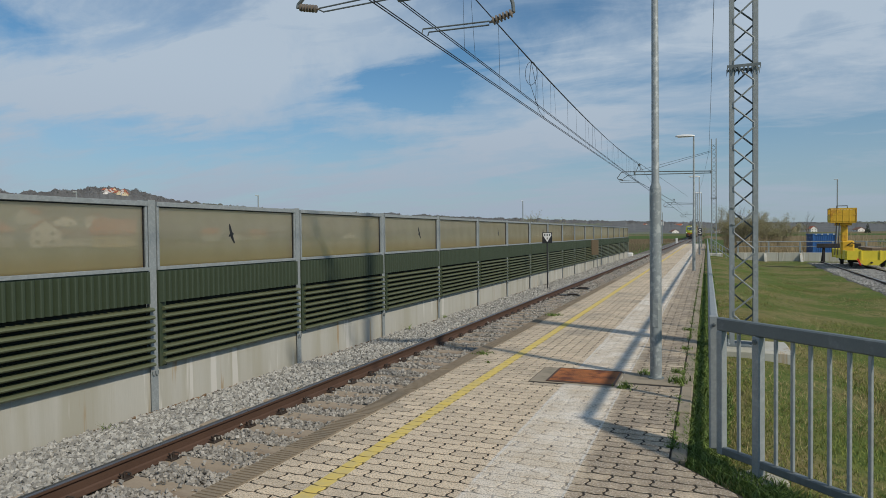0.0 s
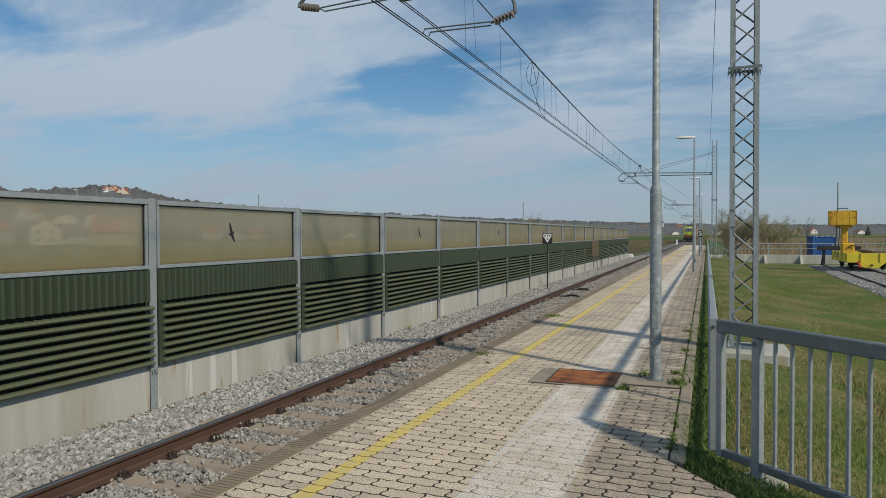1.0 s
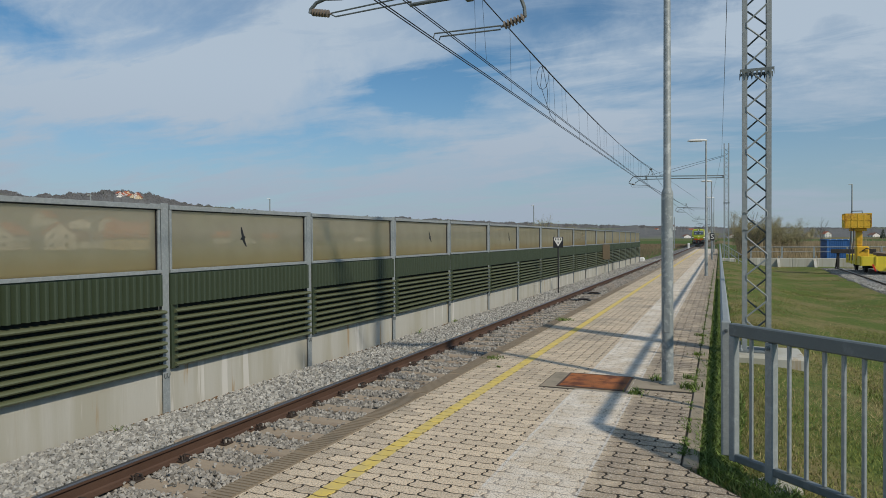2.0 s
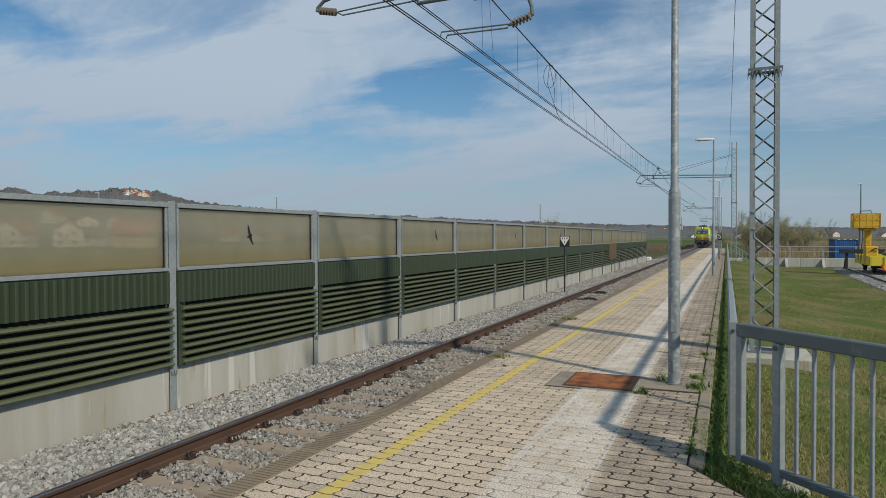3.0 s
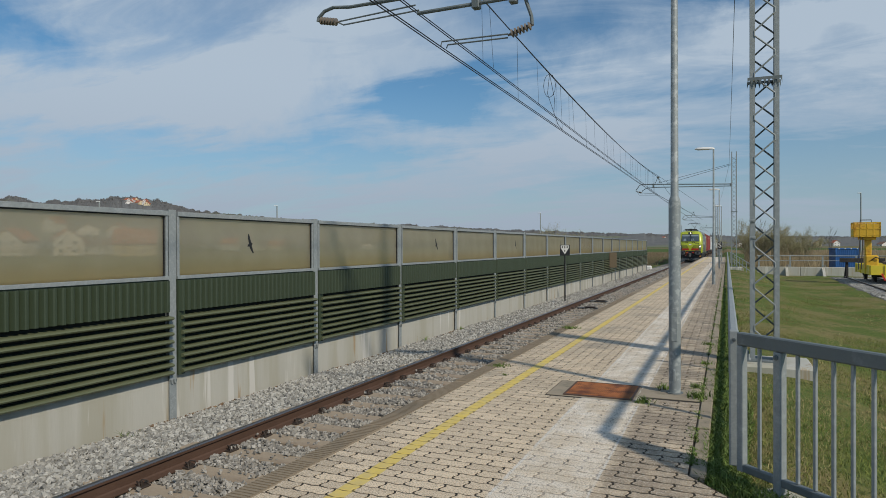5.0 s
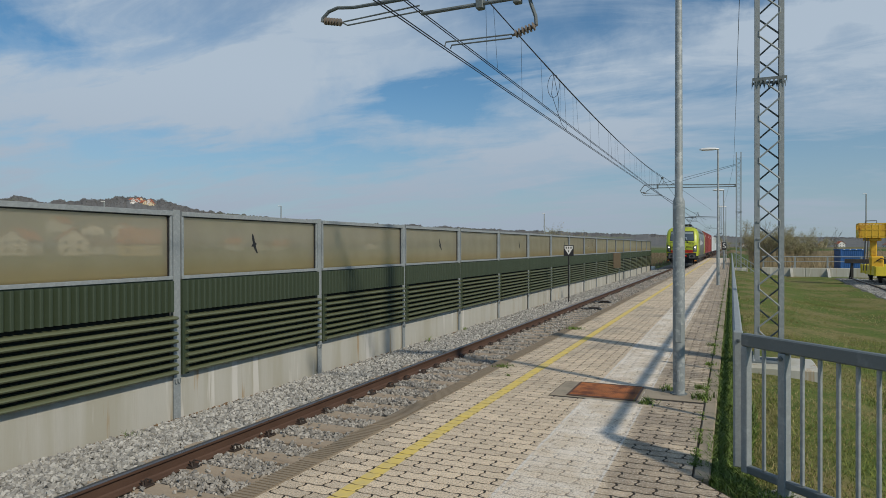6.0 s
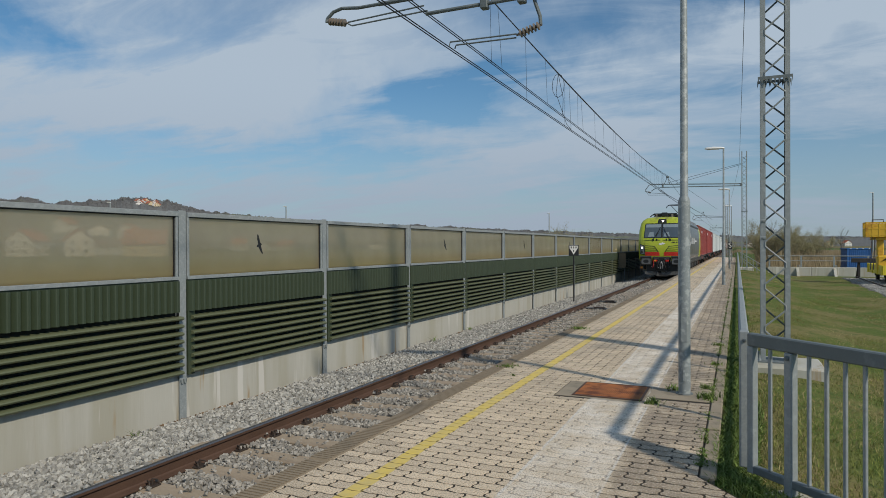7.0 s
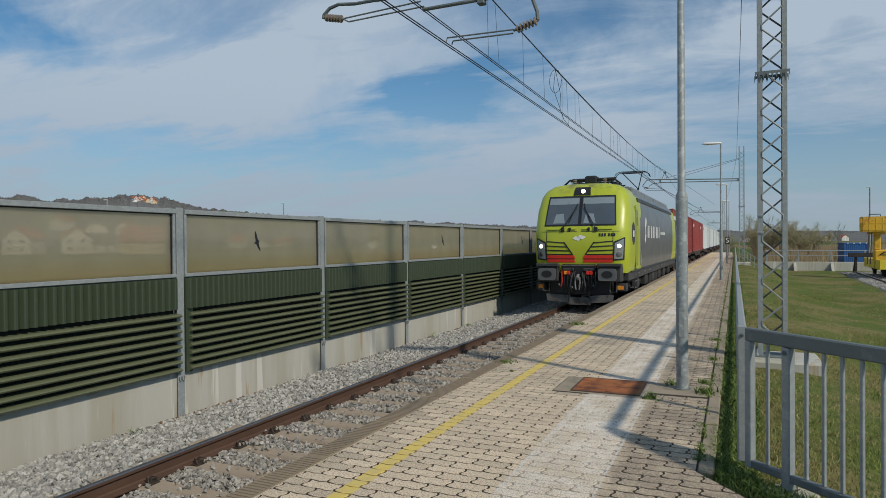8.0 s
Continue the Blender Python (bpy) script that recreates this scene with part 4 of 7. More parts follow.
def build_wires():
    y0, y1, y2 = MASTS[0], MASTS[1], MASTS[2]

    def wire(name, pts, r, label):
        solid(name, Geo().tube(pts, r, 5), M["cable"], label, "overhead wire", group="overhead wires")
    for dx in (-0.025, 0.025):
        a = [(-4.1 + dx, -25, 4.70)] + wire_points(-4.17 + dx, -4.38 + dx, 4.70, 4.98, y0, y1, 0.0, 6)
        a += wire_points(-4.38 + dx, -4.3 + dx, 4.98, 4.98, y1, y2, 0.0, 3)[1:] + [(-4.4 + dx, 165, 4.98), (-4.3 + dx, 300, 4.98)]
        wire("contact_wire", a, 0.009, "dark twin copper contact wire over the track")
        b = [(-4.75 + dx, -25, 5.7)] + wire_points(-4.58 + dx, -4.38 + dx, 5.32, 5.04, y0, y1, 0.0, 6) + [(-3.2 + dx, y2, 5.2)]
        wire("contact_wire", b, 0.009, "dark twin copper contact wire of the overlap")
    c = [(-4.1, -10, 5.75)] + wire_points(-4.17, -4.38, 6.22, 6.28, y0, y1, 0.36)
    c += wire_points(-4.38, -4.36, 6.28, 6.28, y1, y2, 0.75, 8)[1:] + wire_points(-4.36, -4.36, 6.28, 6.28, y2, 165, 0.9, 8)[1:]
    wire("messenger_wire", c, 0.012, "dark sagging messenger wire carrying droppers")
    d = [(-4.75, -10, 6.3)] + wire_points(-4.62, -4.34, 6.80, 6.34, y0, y1, 0.48) + [(-2.5, y2, 6.6)]
    wire("messenger_wire", d, 0.012, "dark sagging messenger wire of the overlap")
    wire("earth_wire", wire_points(0.17, 0.14, 7.25, 6.95, y0, y1, 0.25) + wire_points(0.14, -1.5, 6.95, 6.6, y1, y2, 0.8)[1:] +
             wire_points(-1.5, -1.5, 6.6, 6.6, y2, 165, 0.8)[1:], 0.007, "thin dark earth wire strung between the masts")

    def at(pts, y):
        for p, q in zip(pts, pts[1:]):
            if p[1] <= y <= q[1]:
                u = (y - p[1]) / (q[1] - p[1])
                return [p[i] + (q[i] - p[i]) * u for i in range(3)]
    k = 0
    for i in range(9):
        for top, off, sh in ((c, 0.025, 0.0), (d, -0.025, -0.9)):
            y = y0 + 4.2 + sh + i * 3.9
            if y > y1 - 2:
                continue
            p = at(top, y)
            bot = at(a, y) if top is c else at(b, y)
            for s in ((-0.03, 0.03) if (i + k) % 2 else (0,)):
                solid("dropper", Geo().tube([(p[0], y + s * 8, p[2]), (bot[0] + s, y + s * 8, bot[2])], 0.004, 4), M["cable"], "thin dropper wire from messenger to contact wire", "dropper wire", group="droppers")
            k += 1
    y = 18.1
    p, q1, q2 = at(d, y), at(a, y), at(b, y)
    lp = [(p[0], y, p[2])]
    n = 12
    for i in range(n + 1):
        a_ = math.pi / 2 + 2 * math.pi * i / n
        lp.append((p[0] + 0.17 * math.cos(a_), y, p[2] - 0.33 + 0.33 * math.sin(a_)))
    solid("jumper_cable", Geo().tube(lp + [(p[0] + 0.14, y, p[2] - 0.7), (q2[0], y + 0.3, q2[2])], 0.007, 5), M["cable"], "looped dark jumper cable between the wires", "jumper cable")
    solid("jumper_cable", Geo().tube([(p[0], y, p[2] - 0.02), (p[0] - 0.06, y, p[2] - 0.55), (q1[0] - 0.06, y - 0.3, q1[2] + 0.12), (q1[0] + 0.02, y - 0.1, q1[2])], 0.007, 5), M["cable"], "dark jumper cable down to the contact wire", "jumper cable")


build_wires()


# ---------------------------------------------------------------- railings
def railing_panel(t, length, first, bars, wide):
    """A panel in the x direction of t's space."""
    # Rails darker than the balusters: their shaded side is put into the colour.
    part("top_rail", Geo().box((0, -0.027, 0.875), (length, 0.027, 0.962), 0.008), M["galv_dark"], t)
    part("bottom_rail", Geo().box((0.03, -0.022, 0.028), (length, 0.022, 0.080), 0.006), M["galv_dark"], t)
    part("end_stile", Geo().box((0.0, -0.027, 0.026), (0.05, 0.027, 0.873), 0.006), M["galv"], t)
    for x in bars:
        part("baluster", Geo().box((x - 0.0105, -0.0105, 0.082), (x + 0.0105, 0.0105, 0.873), 0.003), M["galv"], t)
    for x in wide:
        part("post", Geo().box((x - 0.028, -0.028 - 0.002, -0.25), (x + 0.028, 0.030, 0.871), 0.005), M["galv"], t)
        part("bolt", Geo().lathe((x, -0.03, 0.84), (0, -1, 0), [(0, 0.016), (0.012, 0.016), (0.013, 0.008), (0.02, 0.008)], 8), M["galv_dark"], t)


def build_railings():
    t = thing("railing_panel", pose(0.075, 4.88, 0, 0, 0, -45), "grey galvanised steel railing panel with upright bars", "railing")
    bars = [0.170] + [0.458 + 0.1195 * i for i in range(12)]
    railing_panel(t, 1.95, 0, bars, [0.327, 1.87])
    part("footing", Geo().box((0.20, -0.13, -0.35), (0.47, 0.13, -0.03), 0.02), M["concrete"], t, "rough concrete footing")
    g = thing("platform_railing", pose(0.042, 4.94, 0), "long galvanised steel railing along the platform", "railing")
    part("end_post", Geo().box((-0.03, -0.005, 0.03), (0.032, 0.07, 0.962), 0.006), M["galv"], g)
    part("bolt", Geo().lathe((0.002, -0.005, 0.90), (0, -1, 0), [(0, 0.014), (0.010, 0.014), (0.011, 0.007), (0.018, 0.007)], 8), M["galv_dark"], g)
    n = 11
    for i in range(n):
        y = 0.07 + i * 5.0
        part("top_rail", Geo().box((-0.030, y, 0.880), (0.030, y + 4.98, 0.960), 0.012), M["galv"], g)
        part("bottom_rail", Geo().box((-0.02, y, 0.07), (0.02, y + 4.98, 0.11), 0.006), M["galv_dark"], g)
        for q in (1.25, 3.75):
            part("post", Geo().box((-0.025, y + q, -0.3), (0.025, y + q + 0.05, 0.905), 0.005), M["galv"], g)
    r = thing("ramp_railing", pose(0, 0, 0), "pale galvanised handrail beside the ramp path", "railing")
    for dz in (0.0, -0.42):
        part("handrail", Geo().tube([(0.25, 66, 0.92 + dz), (0.7, 55, 0.72 + dz), (1.30, 41, 0.42 + dz)], 0.024, 8), M["galv"], r)
    for u in range(8):
        y = 65 - u * 3.3
        x = np.interp(y, [41, 55, 66], [1.30, 0.7, 0.25])
        z = np.interp(y, [41, 55, 66], [0.42, 0.72, 0.92])
        part("post", Geo().tube([(x, y, -0.6), (x, y, z)], 0.022, 6), M["galv"], r)


build_railings()


# ---------------------------------------------------------------- lineside signs
def build_signs():
    t = thing("speed_sign", pose(-6.35, 27.8, -0.85, 0, 0, 10), "black square board with a white triangle on a thin post", "railway sign")
    part("post", Geo().tube([(0, 0, -0.2), (0, 0, 2.42)], 0.03, 8), M["sign_black"], t)
    part("board", Geo().box((-0.21, -0.035, 1.98), (0.21, -0.02, 2.44), 0.006), M["sign_black"], t)
    part("white_triangle", Geo().prism([(-0.17, 2.41), (0.17, 2.41), (0.17, 2.30), (0.0, 2.03), (-0.17, 2.30)], -0.040, -0.036, "y"), M["sign_white"], t, "white reflective triangle")
    for x, z, w in ((-0.10, 2.335, 0.045), (0, 2.335, 0.045), (0.10, 2.335, 0.045), (0, 2.18, 0.035)):
        part("figure_bar", Geo().box((x - w / 2, -0.045, z - 0.04), (x + w / 2, -0.041, z + 0.04)), M["sign_black"], t)
    t = thing("line_cabinet", pose(-7.18, 46.2, -0.95, 0, 0, 6), "narrow brown steel board on a post beside the barrier", "cabinet")
    part("post", Geo().tube([(0.12, 0, -0.2), (0.12, 0, 2.02)], 0.03, 8), M["galv_dark"], t)
    part("board", Geo().box((-0.26, -0.07, 0.98), (0.22, -0.035, 2.02), 0.006), M["brown_box"], t)
    t = thing("stop_board", pose(-0.42, 46.6, 0), "black board with a white letter S on a post", "railway sign")
    part("post", Geo().tube([(0, 0, -0.3), (0, 0, 2.1)], 0.03, 8), M["galv"], t)
    part("board", Geo().box((-0.13, -0.045, 1.30), (0.13, -0.032, 1.78), 0.004), M["sign_black"], t)
    cu = bpy.data.curves.new("letter", "FONT")
    cu.body, cu.size, cu.align_x, cu.align_y, cu.extrude = "S", 0.46, "CENTER", "CENTER", 0.002
    cu.materials.append(M["sign_white"])
    ob = new("letter", cu)
    ob.parent, ob.matrix_basis = t, pose(0, -0.05, 1.54, 90, 0, 0)
    for i, (bayn, yy, z, tilt, kind) in enumerate(((0, 9.08, 1.60, 0, 0), (2, 17.0, 1.60, 8, 1), (4, 24.6, 1.6, 5, 1), (6, 32.2, 1.6, 0, 1))):
        b = Geo()
        out = [(-0.045, 0.17), (-0.02, 0.165), (0.012, 0.09), (0.03, 0.03), (0.075, 0.0), (0.05, -0.03), (0.075, -0.10), (0.105, -0.165), (0.075, -0.165), (0.02, -0.10), (-0.015, -0.045), (-0.06, -0.055), (-0.05, -0.02), (-0.02, 0.0), (-0.045, 0.09)]
        b.prism([(yp, zp) for yp, zp in out], 0.0, 0.002, "x")
        o = solid("bird_sticker", b, M["bird"], "black bird silhouette film on the amber pane", "sticker", group="bird stickers")
        o.matrix_world = pose(WALL_X - 0.037, yy, z, tilt, 0, 0)


build_signs()


# ---------------------------------------------------------------- freight train
def body_paint():
    """Lime cab ends and grey middle with curved borders, slightly dusty."""
    m = material("lime_and_grey_loco_paint", (0.41, 0.475, 0.030), 0.38, 0, 0.05, 1.5, 60, 0.02, coat=0.15, dark=(0.33, 0.38, 0.05), dark_at=(0.60, 0.9))
    N, L = m.node_tree.nodes, m.node_tree.links
    b = N["Principled BSDF"]
    old = b.inputs["Base Color"].links[0].from_socket
    tc = N.new("ShaderNodeTexCoord")
    sep = N.new("ShaderNodeSeparateXYZ")
    L.new(tc.outputs["Object"], sep.inputs[0])

    def op(o, a, c=0.0):
        n = N.new("ShaderNodeMath"); n.operation = o
        for i, v in enumerate((a, c)):
            if isinstance(v, (int, float)):
                n.inputs[i].default_value = v
            else:
                L.new(v, n.inputs[i])
        return n.outputs[0]

    def mixc(f, p, q):
        x = N.new("ShaderNodeMix"); x.data_type = "RGBA"
        L.new(f, x.inputs[0])
        for i, s in ((6, p), (7, q)):
            if isinstance(s, tuple):
                x.inputs[i].default_value = (*s, 1)
            else:
                L.new(s, x.inputs[i])
        return x.outputs[2]
    dz = op("SUBTRACT", sep.outputs["Z"], 2.35)
    bow = op("MULTIPLY", op("MULTIPLY", dz, dz), 0.42)
    lo = op("GREATER_THAN", sep.outputs["Y"], op("ADD", bow, 3.25))
    hi = op("LESS_THAN", sep.outputs["Y"], op("SUBTRACT", 16.0, bow))
    grey = op("MULTIPLY", lo, hi)
    roof = op("MULTIPLY", op("GREATER_THAN", sep.outputs["Z"], 3.62), op("GREATER_THAN", sep.outputs["Y"], 2.6))
    col = mixc(op("MAXIMUM", grey, roof), old, (0.115, 0.122, 0.126))
    # soot and dust on the brow and roof
    nz = N.new("ShaderNodeTexNoise"); nz.inputs["Scale"].default_value, nz.inputs["Detail"].default_value, nz.inputs["Roughness"].default_value = 2.2, 8, 0.68
    L.new(tc.outputs["Object"], nz.inputs["Vector"])
    up = N.new("ShaderNodeMapRange"); up.inputs["From Min"].default_value, up.inputs["From Max"].default_value = 3.55, 4.0
    L.new(sep.outputs["Z"], up.inputs["Value"])
    st = N.new("ShaderNodeMapRange"); st.interpolation_type = "SMOOTHSTEP"
    st.inputs["From Min"].default_value, st.inputs["From Max"].default_value = 0.42, 0.62
    L.new(nz.outputs["Fac"], st.inputs["Value"])
    col = mixc(op("MULTIPLY", op("MULTIPLY", up.outputs[0], st.outputs[0]), 0.85), col, (0.13, 0.12, 0.055))
    L.new(col, b.inputs["Base Color"])
    return m


M["loco"] = body_paint()
M["loco_grey"] = material("dark_grey_underframe", (0.040, 0.042, 0.044), 0.6, 0, 0.2, 3, 60, 0.08, dark=(0.085, 0.075, 0.065), dark_at=(0.5, 0.75))
M["bogie"] = material("dirty_black_bogie_steel", (0.035, 0.032, 0.030), 0.7, 0.1, 0.3, 5, 60, 0.15, dark=(0.075, 0.06, 0.05), dark_at=(0.5, 0.75))
M["black"] = material("satin_black", (0.015, 0.016, 0.017), 0.4, 0, 0.1, 5, 60, 0.02)
M["red"] = material("signal_red_paint", (0.62, 0.035, 0.022), 0.35, 0, 0.06, 3, 60, 0.02)
M["windscreen"] = material("dark_windscreen_glass", (0.075, 0.095, 0.11), 0.06, 0, 0.05, 2, 60, 0.0, coat=0.6, spec=0.9)
M["blind"] = material("pale_cab_blind", (0.22, 0.27, 0.30), 0.3, 0, 0.05, 3, 60, 0)
M["white_paint"] = material("white_lettering", (0.75, 0.76, 0.76), 0.45, 0, 0.04, 4, 60, 0)
M["steel"] = material("bare_worn_steel", (0.32, 0.32, 0.32), 0.45, 0.7, 0.15, 6, 60, 0.05)
M["buffer"] = material("grey_buffer_plate", (0.13, 0.133, 0.13), 0.5, 0.3, 0.2, 6, 60, 0.05, dark=(0.06, 0.055, 0.05), dark_at=(0.48, 0.62), dark_scale=4)
M["buffer_face"] = material("worn_buffer_face", (0.135, 0.14, 0.145), 0.5, 0.3, 0.2, 6, 60, 0.05)
M["headlight"] = glow("lit_headlight", (1.0, 0.90, 0.72), 5.0)
M["headlight_off"] = material("grey_lamp_glass", (0.22, 0.25, 0.26), 0.15, 0, 0.1, 5, 60, 0, coat=0.5)
# Roof grey lightened: the sky's reflection is put into the colour.
M["roof_grey"] = material("sky_lightened_grey_roof_sheet", (0.19, 0.20, 0.21), 0.35, 0.1, 0.15, 2, 60, 0.03, dark=(0.11, 0.105, 0.10), dark_at=(0.5, 0.7))
M["orange"] = material("orange_step_marking", (0.75, 0.28, 0.03), 0.5, 0, 0.05, 5, 60, 0)
M["box_red"] = material("brick_red_container_steel", (0.25, 0.040, 0.034), 0.55, 0, 0.14, 1.2, 50, 0.06, dark=(0.22, 0.05, 0.04), dark_at=(0.5, 0.8), obj=0.25)
M["box_brown"] = material("brown_red_container_steel", (0.27, 0.065, 0.038), 0.6, 0, 0.15, 1.2, 50, 0.06, dark=(0.18, 0.06, 0.045), dark_at=(0.5, 0.8), obj=0.2)
M["box_white"] = material("white_container_steel", (0.56, 0.59, 0.60), 0.5, 0, 0.1, 1.2, 50, 0.05, dark=(0.42, 0.41, 0.38), dark_at=(0.55, 0.8), obj=0.2)
M["box_blue"] = material("blue_container_steel", (0.035, 0.13, 0.36), 0.5, 0, 0.12, 1.5, 50, 0.05, dark=(0.05, 0.11, 0.26), dark_at=(0.55, 0.8))

LV = [(1.12, 1.44, 0.52), (1.42, 1.49, 0.44), (1.9, 1.505, 0.40), (2.4, 1.505, 0.43), (2.56, 1.50, 0.48), (3.1, 1.49, 0.70), (3.56, 1.41, 0.93),
      (3.78, 1.28, 1.06), (3.93, 1.06, 1.22), (4.0, 0.70, 1.45), (4.02, 0.25, 1.75)]
POW, NOSE, LOCO_LEN = 4.4, 0.74, 18.9


def level(z):
    zs = [r[0] for r in LV]
    return float(np.interp(z, zs, [r[1] for r in LV])), float(np.interp(z, zs, [r[2] for r in LV]))


def front_y(x, z):
    hw, yf = level(z)
    u = min(1.0, abs(x) / hw)
    return yf + NOSE * (1 - (1 - u ** POW) ** (1 / POW))


def patch(corners, off, depth=0.012, n=8, m=3):
    """A plate on the loco's curved front: corners (x, z) run low-left, low-right, top-right, top-left."""
    (ax, az), (bx, bz), (cx, cz), (dx, dz) = corners
    v, f = [], []
    for lay in (off, off - depth):
        for j in range(m + 1):
            for i in range(n + 1):
                u, w = i / n, j / m
                x = (ax * (1 - u) + bx * u) * (1 - w) + (dx * (1 - u) + cx * u) * w
                z = (az * (1 - u) + bz * u) * (1 - w) + (dz * (1 - u) + cz * u) * w
                v.append((x, front_y(x, z) - lay, z))
    k, s = (n + 1) * (m + 1), n + 1
    for j in range(m):
        for i in range(n):
            a = j * s + i
            f += [(a, a + 1, a + s + 1, a + s), (k + a + s, k + a + s + 1, k + a + 1, k + a)]
    rim = [i for i in range(s)] + [j * s + n for j in range(1, m + 1)] + [m * s + i for i in range(n - 1, -1, -1)] + [j * s for j in range(m - 1, 0, -1)]
    for a, b in zip(rim, rim[1:] + rim[:1]):
        f.append((a, a + k, b + k, b))
    return Geo().add(v, f)


def loco_shell():
    rings = []
    nq = 9
    for z, hw, yf in LV:
        ring = []
        half = []
        for i in range(nq + 1):
            a = math.pi / 2 * i / nq
            x = hw * math.sin(a) ** (2 / POW)
            y = yf + NOSE * (1 - math.cos(a) ** (2 / POW))
            half.append((x, y))
        ys = [3.0, 6.0, 9.45]
        right = half + [(hw, y) for y in ys]
        rr = [(x, LOCO_LEN - y) for x, y in right[::-1]]
        full = right + rr[1:]
        left = [(-x, y) for x, y in full[::-1]][1:-1]
        ring = [(x, y, z) for x, y in full + left]
        rings.append(ring)
    n = len(rings[0])
    v = [p for r in rings for p in r]
    f = [(i * n + k, i * n + (k + 1) % n, (i + 1) * n + (k + 1) % n, (i + 1) * n + k) for i in range(len(rings) - 1) for k in range(n)]
    f += [tuple(range(n))[::-1], tuple(range((len(rings) - 1) * n, len(rings) * n))]
    return Geo().add(v, f)


def side_plate(x, y0, y1, z0, z1, t=0.012):
    s = 1 if x > 0 else -1
    return Geo().box((x, y0, z0), (x + s * t, y1, z1))


def wheelset(parent, y, r, name="wheelset", gauge=0.753):
    w = part(name, Geo().tube([(-0.85, 0, 0), (0.85, 0, 0)], 0.08, 10), M["bogie"], parent)
    w.matrix_basis = pose(0, y, r)
    for s in (-1, 1):
        g = Geo().lathe((s * (gauge - 0.07), 0, 0), (s, 0, 0), [(-0.03, r + 0.028), (0.0, r + 0.028), (0.012, r + 0.003), (0.10, r - 0.004), (0.102, r - 0.09), (0.07, r - 0.10), (0.06, 0.16), (0.11, 0.14), (0.11, 0.05)], 28)
        for k in range(4):
            a = k * math.pi / 2
            g.box((s * (gauge + 0.02) - 0.02, 0.25 * r * math.cos(a) - 0.03, 0.25 * r * math.sin(a) - 0.03), (s * (gauge + 0.02) + 0.02, 0.25 * r * math.cos(a) + 0.03, 0.25 * r * math.sin(a) + 0.03))
        part("wheel", g, M["bogie"], w, smooth=True)
    return w


WHEELS = []


